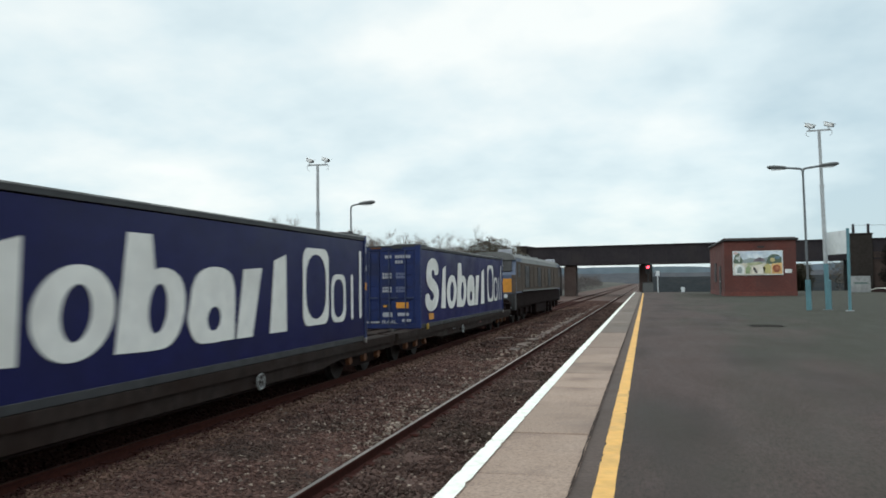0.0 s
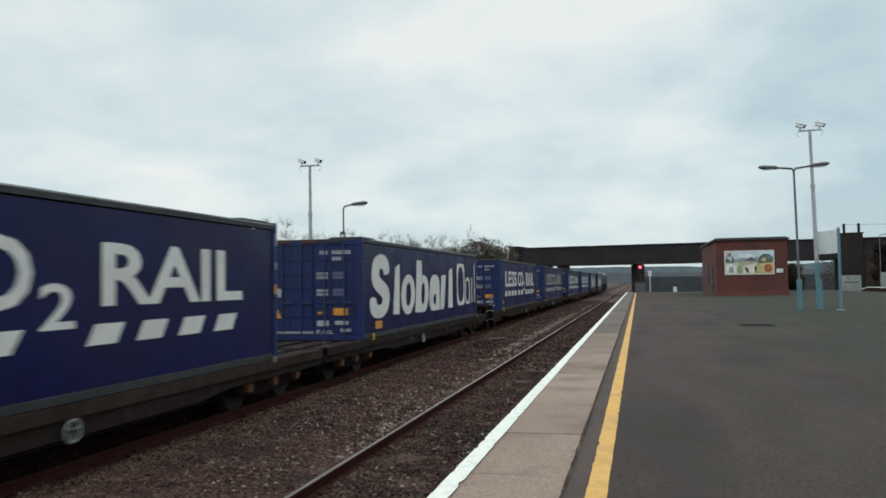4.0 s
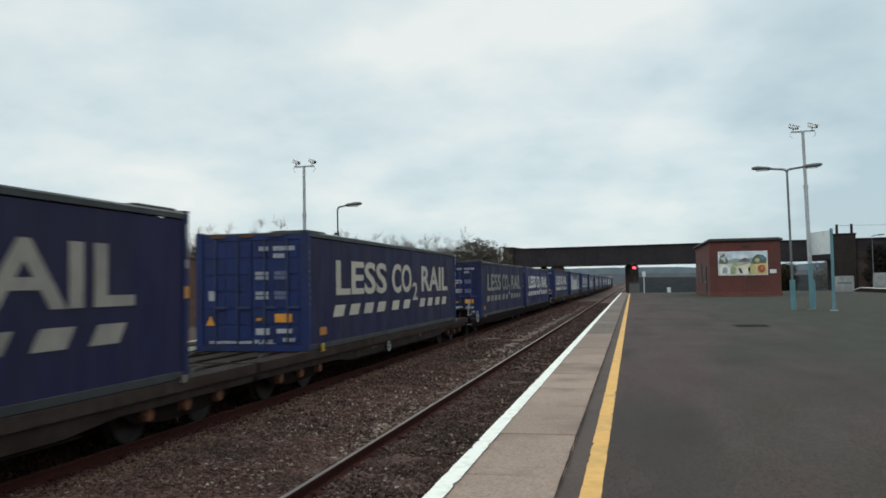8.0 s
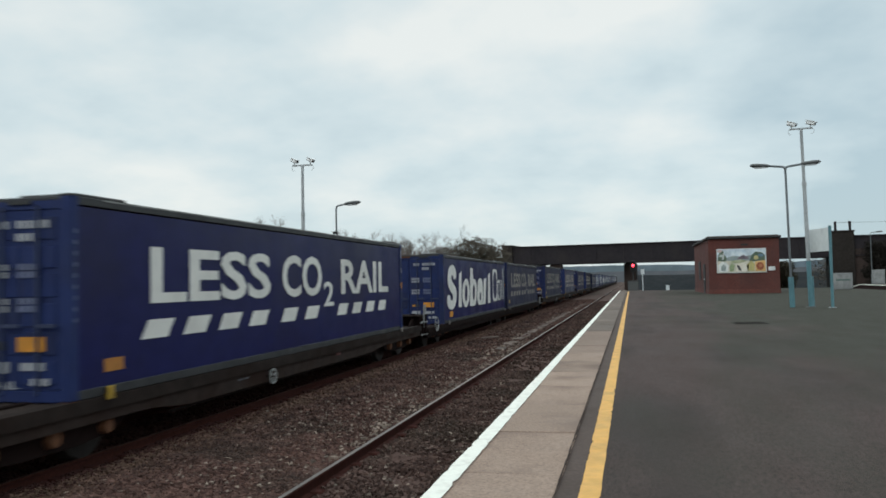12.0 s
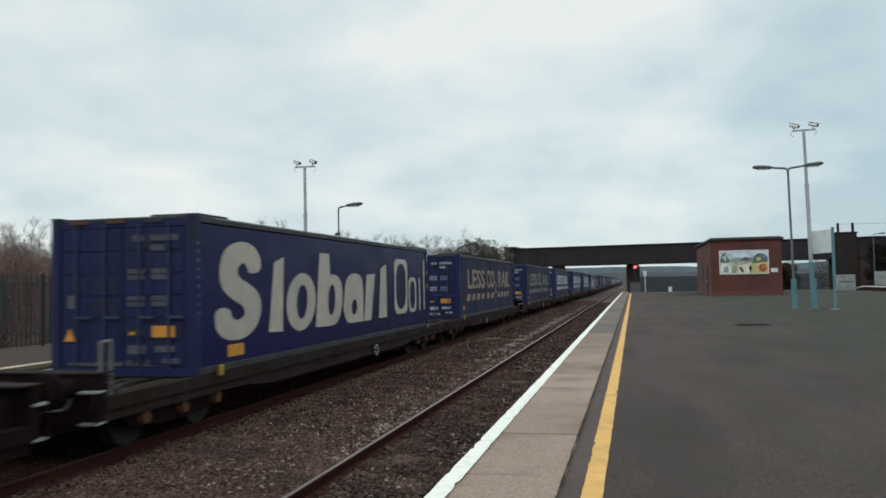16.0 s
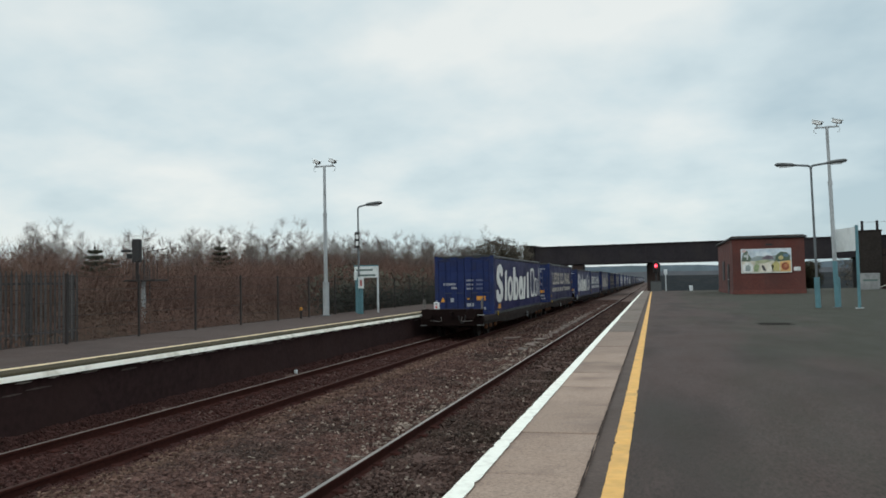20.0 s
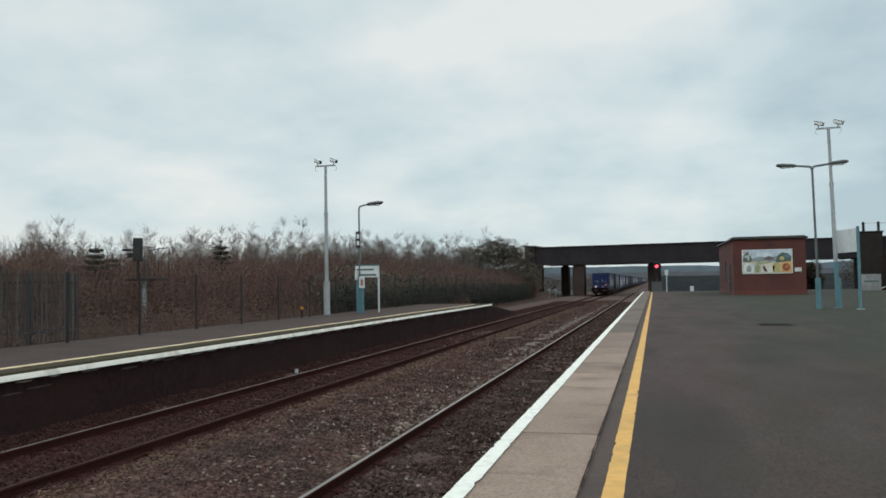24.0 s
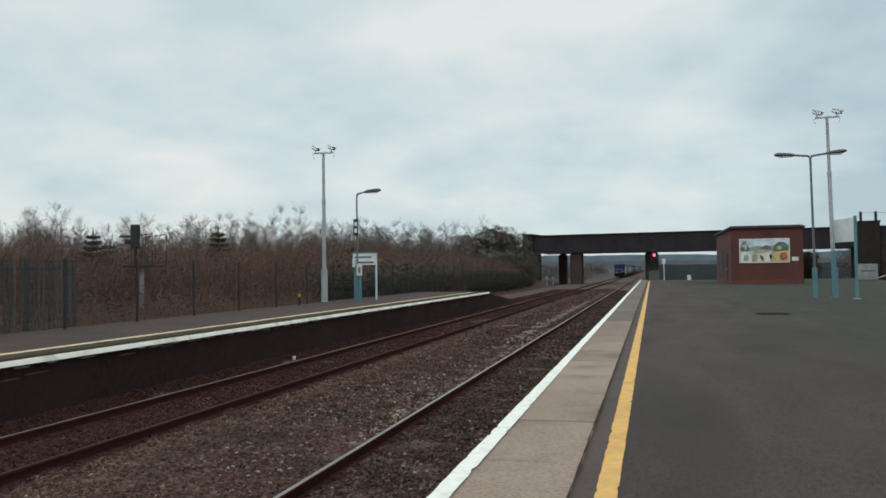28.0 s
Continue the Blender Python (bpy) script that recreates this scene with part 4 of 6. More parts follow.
def build_wagon(kind):
    """A low skeletal flat wagon; local y = 0 is the rear end of its container."""
    tight, lead = kind.startswith("tight"), kind.endswith("front")
    deck_z = DECK - (LOW_DECK if tight else 0.0)
    w = thing("flat_wagon", "grimy grey low container flat wagon on two bogies" if not tight else "dark grimy low-floor container wagon on two bogies",
              "wagon", "wagons of the train")
    inner, outer = (0.36, 2.0 if lead else 2.25) if tight else (2.12, 2.05)
    back, front = (inner, outer) if lead else (outer, inner)
    y0, y1 = -back, C_LEN + front
    m = M_BOGIE if tight else M_DECK
    for s in (-1, 1):
        bm = bmesh.new()
        top, low, belly = deck_z - 0.012, deck_z - 0.31, deck_z - (0.40 if not tight else 0.36)
        prism(bm, [(y0, top), (y0, low), (1.6, low), (2.6, belly), (C_LEN - 2.6, belly), (C_LEN - 1.6, low), (y1, low), (y1, top)],
              "x", *sorted((s * 1.10, s * 1.22)))
        sill = part("side_sill", bm, m, w, "grimy steel side beam")
        part("lip", shape(box, *sorted((s * 1.08, s * 1.27)), y0, y1, deck_z - 0.17, deck_z - 0.005), M_DECK if not tight else M_BOGIE, sill, "worn grey sill edge")
    part("centre_sill", shape(box, -0.25, 0.25, y0, y1, deck_z - 0.42, deck_z - 0.06), M_BOGIE, w)
    for k in range(9):
        y = 0.4 + k * (C_LEN - 0.8) / 8
        part("cross_bearer", shape(box, -1.1, 1.1, y - 0.09, y + 0.09, deck_z - 0.22, deck_z - 0.02), M_BOGIE, w)
    for a, b in ((y0, 0.0), (C_LEN, y1)):
        deck = part("end_deck", shape(box, -1.10, 1.10, a, b, deck_z - 0.05, deck_z - 0.018), M_DECKTOP, w, "worn rusty end deck")
        if b - a > 1:
            for x in (-0.7, 0.0, 0.7):
                part("deck_rib", shape(box, x - 0.05, x + 0.05, a + 0.05, b - 0.05, deck_z - 0.018, deck_z + 0.008), M_BOGIE, deck)
    # twist-lock seats and lashing points
    for y in (0.08, C_LEN - 0.08):
        for s in (-1, 1):
            part("twist_lock", shape(box, s * 1.19 - 0.07, s * 1.19 + 0.07, y - 0.08, y + 0.08, deck_z - 0.016, deck_z - 0.001), M_RUST, w)
    for y in (0.62, C_LEN - 0.25):
        pale = tight or y > 1
        part("guide", shape(box, 1.27, 1.32, y, y + 0.11, deck_z - 0.05, deck_z + (0.06 if pale else 0.11), bevel=0.01), M_GRAB if pale else M_YPLATE, w,
             "pale scuffed container guide" if pale else "dull yellow container guide")
    # bogies
    for yc in (-0.12 if not tight or not lead else 0.9, C_LEN + 0.12 if not tight or lead else C_LEN - 0.9):
        bogie = part("bogie", shape(box, -0.85, 0.85, yc - 0.25, yc + 0.25, 0.30, 0.52), M_BOGIE, w, "dark grimy bogie")
        for s in (-1, 1):
            bm = bmesh.new()
            prism(bm, [(yc - 1.45, 0.46), (yc - 1.15, 0.30), (yc - 0.5, 0.24), (yc + 0.5, 0.24), (yc + 1.15, 0.30), (yc + 1.45, 0.46), (yc + 1.2, 0.60),
                       (yc + 0.5, 0.50), (yc - 0.5, 0.50), (yc - 1.2, 0.60)], "x", *sorted((s * 0.96, s * 1.08)))
            part("side_frame", bm, M_BOGIE, bogie)
            for dy in (-0.95, 0.0, 0.95):
                part("axle_box" if dy else "spring", shape(tube, (s * 1.08, yc + dy, 0.40), (s * 1.17, yc + dy, 0.40), 0.11, 0.09, 10), M_RUST, bogie, "rusty orange axle end")
        for dy in (-0.9, 0.9):
            for s in (-1, 1):
                bm = bmesh.new()
                tube(bm, (s * 0.70, yc + dy, 0.42), (s * 0.82, yc + dy, 0.42), 0.42, 0.42, 22)
                tube(bm, (s * 0.67, yc + dy, 0.42), (s * 0.70, yc + dy, 0.42), 0.45, 0.45, 22)
                part("wheel", bm, M_WHEEL, bogie)
            part("axle", shape(tube, (-0.7, yc + dy, 0.42), (0.7, yc + dy, 0.42), 0.075, 0.075, 8), M_BOGIE, bogie)
    # outer end: a raised headstock at coupling height, buffers, grab loops, hand rails, steps
    ye, sgn = (y1, 1) if lead else (y0, -1)
    top = 1.08

    def ys(p, q):
        return sorted((ye + sgn * p, ye + sgn * q))
    bm = bmesh.new()
    box(bm, -1.24, 1.24, *ys(0.0, 0.14), 0.46, top)
    box(bm, -0.62, 0.62, *ys(-0.42, 0.0), deck_z - 0.02, top - 0.06)
    rounded(bm, 0.015)
    head = part("headstock", bm, M_BOGIE, w, "grimy raised headstock")
    part("cap_plate", shape(box, -1.26, 1.26, *ys(-0.16, 0.16), top, top + 0.02), M_DECK, head, "worn top plate")
    for s in (-1, 1):
        gusset = bmesh.new()
        prism(gusset, [(ye, deck_z - 0.01), (ye - sgn * 0.55, deck_z - 0.01), (ye, top)], "x", *sorted((s * 0.98, s * 1.04)))
        part("gusset", gusset, M_BOGIE, head)
        reach = 0.26 if tight and not lead else 0.52
        buf = part("buffer", shape(tube, (s * 0.87, ye + sgn * 0.14, 0.92), (s * 0.87, ye + sgn * reach, 0.92), 0.12, 0.09, 12), M_BOGIE, head)
        part("buffer_head", shape(tube, (s * 0.87, ye + sgn * reach, 0.92), (s * 0.87, ye + sgn * (reach + 0.05), 0.92), 0.22, 0.20, 18), M_BOGIE, buf)
        loop = bmesh.new()                           # grab loop below the beam
        pts = [(s * 0.42, ye + sgn * 0.18, 0.80), (s * 0.40, ye + sgn * 0.22, 0.68), (s * 0.46, ye + sgn * 0.22, 0.64), (s * 0.82, ye + sgn * 0.22, 0.66), (s * 0.88, ye + sgn * 0.22, 0.72),
               (s * 0.88, ye + sgn * 0.18, 0.80)]
        for p, q in zip(pts, pts[1:]):
            tube(loop, p, q, 0.016, 0.016, 6)
        part("grab_loop", loop, M_GRAB, head, "pale bent grab loop")
        for z in (0.49, 0.87):
            part("step", shape(box, *sorted((s * 1.02, s * 1.27)), *ys(0.02, 0.22), z - 0.015, z + 0.015, bevel=0.006), M_CABGREY, head, "white worn step")
        hang = bmesh.new()
        for p, q in (((s * 1.25, ye + sgn * 0.20, 0.87), (s * 1.26, ye + sgn * 0.28, 0.70)), ((s * 1.26, ye + sgn * 0.28, 0.70), (s * 1.25, ye + sgn * 0.20, 0.49))):
            tube(hang, p, q, 0.018, 0.018, 6)
        part("step_hanger", hang, M_BOGIE, head)
        if lead:
            continue
        bm = bmesh.new()
        yr, zr = (ye + sgn * 0.16, 1.38) if tight else (ye, 1.46)
        for p, q in (((s * 1.17, yr, 0.70), (s * 1.17, yr, zr)), ((s * 1.17, yr, zr), (s * 1.17, yr - sgn * 0.20, zr)), ((s * 1.17, yr - sgn * 0.20, zr), (s * 1.17, yr - sgn * 0.20, 0.70))):
            tube(bm, p, q, 0.022, 0.022, 8)
        part("hand_rail", bm, M_CABGREY if tight else M_GRAB, head, "pale bent hand rail" if tight else "dirty grey bent hand rail")
    part("draw_hook", shape(box, -0.06, 0.06, *ys(0.14, 0.42), 0.85, 1.0), M_BOGIE, head)
    hose = bmesh.new()                               # brake hose looped beside the hook
    pts = [(0.28 + 0.05 * k, ye + sgn * 0.2, 0.86 - 0.30 * math.sin(math.pi * k / 6)) for k in range(7)]
    for p, q in zip(pts, pts[1:]):
        tube(hose, p, q, 0.022, 0.022, 6)
    part("brake_hose", hose, M_BLACK, head)
    # brake hand wheel
    hy, hz, hr = (5.2 if lead else 8.3, 0.50, 0.125) if not tight else ((-1.32 if not lead else C_LEN + 0.75), 0.74, 0.22)
    bm = bmesh.new()
    n = 20
    for k in range(n):
        p, q = (2 * math.pi * (k + d) / n for d in (0, 1))
        tube(bm, (1.33, hy + math.cos(p) * hr, hz + math.sin(p) * hr), (1.33, hy + math.cos(q) * hr, hz + math.sin(q) * hr), 0.015, 0.015, 6)
    for k in range(3):
        p = 2 * math.pi * k / 3 + 0.4
        tube(bm, (1.33, hy, hz), (1.33, hy + math.cos(p) * hr, hz + math.sin(p) * hr), 0.012, 0.012, 5)
    wheel = part("brake_wheel", bm, M_CABGREY, w, "pale spoked brake hand wheel")
    part("spindle", shape(tube, (1.1, hy, hz), (1.34, hy, hz), 0.025, 0.025, 8), M_BOGIE, wheel)
    if lead and not tight:
        part("red_plate", shape(box, 1.22, 1.226, 8.62, 8.88, 0.545, 0.60), M_PLATER, w, "small dull red plate on the sill")
        for y in (4.10, 4.32):
            part("text_bar", shape(box, 1.22, 1.225, y, y + 0.15, 0.545, 0.575), M_BARD, w)
    if not tight:
        part("air_tank", shape(tube, (0.75, 5.0, 0.42), (0.75, 6.4, 0.42), 0.17, 0.17, 12), M_BOGIE, w)
        part("brake_rod", shape(tube, (1.15, 2.2, 0.36), (1.15, 11.5, 0.36), 0.02, 0.02, 6), M_BOGIE, w)
    return w


def build_locomotive():
    """A long hood-width diesel locomotive with a cab at each end; local y = 0 at the rear."""
    l = thing("diesel_locomotive", "brown-grimed freight diesel locomotive with a blue-grey, yellow-panelled cab end", "locomotive")
    L = 21.4
    sec = [(-1.30, 1.62), (1.30, 1.62), (1.30, 3.10), (1.22, 3.34), (0.95, 3.54), (0.5, 3.64), (-0.5, 3.64), (-0.95, 3.54), (-1.22, 3.34), (-1.30, 3.10)]
    body = part("body", shape(prism, sec[:3] + sec[-1:], "y", 2.1, L - 2.1), M_LOCO, l, "brown-grimed body side")
    part("roof", shape(prism, sec[2:], "y", 1.7, L - 1.7), M_LOCOROOF, l, "pale grey rounded roof")
    for k in range(9):
        y = 3.2 + k * 1.7
        part("side_grille" if k % 3 == 0 else "side_panel", shape(box, 1.30, 1.325, y, y + 1.45, 1.80, 2.95, bevel=0.01), M_BLACK if k % 3 == 0 else M_LOCO, body)
    for k in range(4):
        y = 4.0 + k * 3.4
        part("roof_fan", shape(tube, (0, y, 3.64), (0, y, 3.72), 0.55, 0.55, 18), M_LOCOROOF, l)
    part("exhaust", shape(box, -0.3, 0.3, 11.0, 12.2, 3.64, 3.80, bevel=0.03), M_BLACK, l)
    for s, ya in ((-1, 0.0), (1, L)):
        def y(d):
            return ya - s * d
        bm = bmesh.new()
        prism(bm, [(y(0.0), 1.55), (y(0.0), 2.45), (y(0.30), 3.28), (y(2.1), 3.30), (y(2.1), 1.55)], "x", -1.28, 1.28)
        cab = part("cab", bm, M_LOCOBLUE, l, "blue-grey cab end")
        bm = bmesh.new()
        prism(bm, [(-1.29, 3.20), (1.29, 3.20), (1.20, 3.38), (0.93, 3.52), (0.5, 3.61), (-0.5, 3.61), (-0.93, 3.52), (-1.20, 3.38)], "y", *sorted((y(0.12), y(1.72))))
        part("cab_roof", bm, M_LOCOROOF, cab, "pale grey cab roof")
        # white block added to stand for a bright glint on the roof
        part("roof_box", shape(box, 0.35, 0.95, *sorted((y(0.5), y(1.3))), 3.52, 3.74, bevel=0.03), M_BARW, cab, "white block standing for a glint on the cab roof")
        part("yellow_panel", shape(box, -1.27, 1.27, *sorted((y(0.0), y(-0.02))), 1.60, 2.27), M_ORANGE, cab, "yellow warning panel")
        part("buffer_beam", shape(box, -1.25, 1.25, *sorted((y(-0.01), y(0.5))), 0.70, 1.54, bevel=0.02), M_BLACK, cab, "black buffer beam")
        for sx in (-1, 1):
            part("corner_post", shape(box, *sorted((sx * 1.10, sx * 1.285)), *sorted((y(-0.025), y(0.30))), 1.58, 2.45), M_LOCO, cab, "grimy brown cab corner")
            bm = bmesh.new()
            prism(bm, [(y(0.03), 2.62), (y(0.20), 3.20), (y(0.18), 3.22), (y(0.01), 2.64)], "x", *sorted((sx * 0.08, sx * 1.1)))
            part("windscreen", bm, M_BLACK, cab)
            part("cab_side", shape(box, *sorted((sx * 1.28, sx * 1.288)), *sorted((y(0.4), y(2.08))), 1.62, 3.12), M_LOCO, cab, "grimy brown cab side")
            part("side_window", shape(box, *sorted((sx * 1.28, sx * 1.295)), *sorted((y(0.9), y(1.6))), 2.35, 3.0), M_BLACK, cab)
            part("headlight", shape(tube, (sx * 0.8, y(0.0), 1.42), (sx * 0.8, y(-0.05), 1.42), 0.10, 0.10, 12), M_LENS, cab)
            part("buffer", shape(tube, (sx * 0.87, y(0.0), 1.02), (sx * 0.87, y(-0.55), 1.02), 0.2, 0.24, 14), M_BOGIE, cab)
    part("underframe", shape(box, -1.25, 1.25, 0.5, L - 0.5, 0.85, 1.62), M_BOGIE, l)
    part("footplate_edge", shape(box, 1.25, 1.34, 2.2, L - 2.2, 1.60, 1.68), M_LOCOROOF, l, "pale ledge along the body side")
    part("fuel_tank", shape(box, -1.2, 1.2, 8.2, 13.2, 0.25, 0.85, bevel=0.06), M_BOGIE, l)
    for yc in (3.9, L - 3.9):
        bogie = part("bogie", shape(box, -1.12, 1.12, yc - 2.6, yc + 2.6, 0.42, 1.05, bevel=0.05), M_BOGIE, l, "black three-axle bogie")
        for dy in (-1.9, 0.0, 1.9):
            for s in (-1, 1):
                part("wheel", shape(tube, (s * 0.68, yc + dy, 0.53), (s * 0.82, yc + dy, 0.53), 0.53, 0.53, 20), M_WHEEL, bogie)
                part("axle_box", shape(box, *sorted((s * 1.12, s * 1.25)), yc + dy - 0.2, yc + dy + 0.2, 0.35, 0.75, bevel=0.03), M_BOGIE, bogie)
    return l


M_LETC = mat("cream_lettering", (0.54, 0.475, 0.395), (0.43, 0.385, 0.33), 0.65, fine=4, coarse=0.9, stain=(0.33, 0.31, 0.28), bump=0.0)
M_LETO = mat("brown_stained_lettering", (0.36, 0.265, 0.19), (0.28, 0.205, 0.15), 0.75, fine=4, coarse=0.9, stain=(0.16, 0.13, 0.115), stain_amount=0.7, bump=0.0)
M_BARW = mat("stencil_white", (0.42, 0.43, 0.46), (0.30, 0.31, 0.35), 0.6, fine=20, bump=0)
M_BARD = mat("grimy_stencil", (0.11, 0.11, 0.13), (0.07, 0.07, 0.085), 0.7, fine=20, bump=0)
M_BARB = mat("stencil_pale_blue", (0.15, 0.17, 0.28), (0.11, 0.13, 0.22), 0.6, fine=20, bump=0)
M_GALVB = mat("blue_grey_bar", (0.030, 0.042, 0.100), (0.024, 0.033, 0.078), 0.55, fine=10, bump=0)
M_LOCO = mat("loco_side_grime", (0.120, 0.094, 0.077), (0.078, 0.062, 0.052), 0.9, spec=0.12, fine=5, coarse=0.6)
M_LOCOROOF = mat("loco_roof", (0.17, 0.172, 0.166), (0.12, 0.122, 0.118), 0.7, fine=4, coarse=0.5)
M_LOCOBLUE = mat("loco_blue", (0.085, 0.115, 0.185), rough=0.5, fine=4)

# containers from the locomotive back: s emblem, l slogan, p slogan with orange plate, c cream slogan, d grimy, o brown-stained, m dull navy, n dirty navy, t dirty emblem, e emblem on the last one
ORDER = "ssll" + "clsl" + "slln" + "mncd" + "dspl" + "ldot" + "lsce"
TIGHT, LOW_DECK = (10, 16, 24), 0.13       # wagon pairs with a lower floor
GAPS = (4.55, 5.76, 4.15, 5.77, 4.41, 5.69, 4.55, 5.55, 4.48, 5.00, 1.01, 5.15, 4.41, 5.75, 4.56, 5.32, 0.85, 5.15, 4.68, 5.82, 4.82, 5.72,
        4.75, 5.29, 0.81, 5.23, 4.44)
REAR = [0.0]                                   # each container's rear end, from the first one's
for gap in GAPS:
    REAR.append(REAR[-1] - C_LEN - gap)
TRAIN = []                                     # (thing, place along the train, height)


def make_train():
    built = {}

    def one(key, maker):
        if key in built:
            return copy_thing(built[key], pose(0, 0, 0))
        built[key] = maker(key)
        for o in built[key].children_recursive:      # 8 ft wide boxes
            o.data.transform(Matrix.Diagonal((0.976, 1, 1, 1)))
        return built[key]

    for k, u in enumerate(REAR):
        wag = ("tight_" if k in TIGHT or k - 1 in TIGHT else "long_") + ("front" if k % 2 == 0 else "rear")
        low = LOW_DECK if wag.startswith("tight") else 0.0
        TRAIN.append((one(wag, build_wagon), u, 0.0))
        TRAIN.append((one(ORDER[k], build_container), u, DECK - low))
    TRAIN.append((build_locomotive(), REAR[0] + C_LEN + 3.3, 0.0))
    tail = thing("tail_lamp", "small white tail lamp on the last wagon's buffer beam", "lamp")
    part("case", shape(box, -0.10, 0.10, -0.07, 0.07, 0.0, 0.27, bevel=0.02), M_CAMW, tail)
    part("lens", shape(tube, (0, -0.07, 0.09), (0, -0.10, 0.09), 0.042, 0.042, 12), glow("tail_red", (0.55, 0.04, 0.02), 0.15), tail)
    part("lens_ring", shape(tube, (0, -0.07, 0.20), (0, -0.09, 0.20), 0.035, 0.035, 12), M_BLACK, tail)
    part("handle", shape(tube, (0, 0, 0.27), (0, 0, 0.34), 0.03, 0.02, 8), M_BARW, tail)
    TRAIN.append((tail, REAR[-1] - 2.12, 1.10))


make_train()

# ---- masts, lamps, signs ----


def build_mast(x, y, top, label, lower, thick, teal_to):
    """A tall camera mast: stepped shaft, crossbar, two cameras on brackets."""
    m = thing("camera_mast", label, "mast", "camera masts", at=pose(x, y, PLAT - 0.02))
    H = top - PLAT
    part("base_plate", shape(box, -0.15, 0.15, -0.15, 0.15, 0.0, 0.03), M_POLE, m)
    part("lower_shaft", shape(tube, (0, 0, 0.03), (0, 0, teal_to), thick, thick, 14), lower, m, "thick painted lower shaft")
    mid = teal_to + (H - teal_to) * 0.58
    part("shaft", shape(tube, (0, 0, teal_to), (0, 0, mid), 0.076, 0.070, 12), M_GALV, m)
    part("collar", shape(tube, (0, 0, mid - 0.06), (0, 0, mid + 0.06), 0.086, 0.086, 12), M_GALV, m)
    part("shaft", shape(tube, (0, 0, mid), (0, 0, H), 0.060, 0.054, 12), M_GALV, m)
    part("crossbar", shape(box, -0.42, 0.42, -0.035, 0.035, H - 0.02, H + 0.035), M_GALV, m)
    for s in (-1, 1):
        tilt = Matrix.Translation((s * 0.34, 0, H + 0.20)) @ pose(0, 0, 0, 0, 20, -20)
        body = shape(box, -0.17, 0.17, -0.075, 0.075, -0.07, 0.07, bevel=0.035)
        shield = shape(box, -0.19, 0.23, -0.085, 0.085, 0.072, 0.086)
        glass = shape(tube, (0.17, 0, 0), (0.20, 0, 0), 0.055, 0.05, 12)
        for bm in (body, shield, glass):
            bm.transform(tilt)
        cam_body = part("cctv_camera", body, M_CAMW, m, "white security camera housing")
        part("sunshield", shield, M_CAMW, cam_body)
        part("lens", glass, M_BLACK, cam_body)
        part("bracket", shape(tube, (s * 0.34, 0, H + 0.03), (s * 0.34, 0, H + 0.15), 0.025, 0.025, 8), M_GALV, cam_body)
        bm = bmesh.new()                             # slack cable below the crossbar
        pts = [(s * (0.36 + 0.10 * math.sin(a)), 0.03, H + 0.02 - 0.11 * (1 - math.cos(a))) for a in [math.pi * k / 7 for k in range(8)]]
        for p, q in zip(pts, pts[1:]):
            tube(bm, p, q, 0.010, 0.010, 6)
        part("cable", bm, M_LENS, cam_body)
    return m


build_mast(6.62, 32.9, 7.72, "tall grey camera mast with a teal lower shaft", M_TEAL, 0.085, 1.75).matrix_basis = pose(6.62, 32.9, PLAT - 0.02, 0, -1.0, 0)
build_mast(-12.62, 29.8, 6.88, "tall pale grey camera mast beside the fence", M_GALV, 0.125, 1.35)


def lantern(bm, x, z, s):
    """A flat boat-shaped street lantern that points along s * x."""
    rows = ((0.0, 0.05, 0.05), (0.10, 0.09, 0.075), (0.45, 0.13, 0.085), (0.62, 0.11, 0.07), (0.70, 0.05, 0.03))
    prev = None
    for d, w, h in rows:
        ring = [bm.verts.new((x + s * d, math.cos(a) * w, z + d * 0.08 + math.sin(a) * h)) for a in [2 * math.pi * k / 10 for k in range(10)]]
        if prev:
            for k in range(10):
                j = (k + 1) % 10
                bm.faces.new((prev[k], prev[j], ring[j], ring[k]))
        else:
            bm.faces.new(ring[::-1])
        prev = ring
    bm.faces.new(prev)
    bmesh.ops.recalc_face_normals(bm, faces=bm.faces)


def build_lamp(x, y, top, arms, label, lower, z_lower, r, shaft):
    p = thing("street_lamp", label, "street lamp", "platform lamps", at=pose(x, y, PLAT - 0.02))
    H = top - PLAT
    part("base_section", shape(tube, (0, 0, 0), (0, 0, z_lower), r, r, 12), lower, p, "teal painted base section" if lower is M_TEAL else "")
    part("shaft", shape(tube, (0, 0, z_lower), (0, 0, H - 0.12), r * 0.46, r * 0.40, 12), shaft, p)
    for s, reach in arms:
        bm = bmesh.new()
        pts = [(0, 0, H - 0.13), (s * 0.03, 0, H - 0.03), (s * 0.10, 0, H + 0.0), (s * reach, 0, H + 0.06)]
        for a, b in zip(pts, pts[1:]):
            tube(bm, a, b, r * 0.42, r * 0.4, 8)
        part("arm", bm, shaft, p)
        lamp = part("lantern", shape(lantern, s * (reach - 0.05), H + 0.06, s), M_LAMP, p, "flat boat-shaped lantern")
        part("diffuser", shape(box, min(s * (reach + 0.10), s * (reach + 0.48)), max(s * (reach + 0.10), s * (reach + 0.48)), -0.07, 0.07, H - 0.006, H + 0.03), M_LENS, lamp)
    return p


build_lamp(5.96, 32.9, 6.30, ((-1, 0.62), (1, 0.62)), "grey twin-arm lamp post with a teal base", M_TEAL, 1.15, 0.10, M_POLE).matrix_basis = pose(5.96, 32.9, PLAT - 0.02, 0, -0.8, 0)
build_lamp(-11.9, 31.6, 5.40, ((1, 0.42),), "grey single-arm lamp post beside the station sign", M_TEAL, 1.5, 0.085, M_POLE)

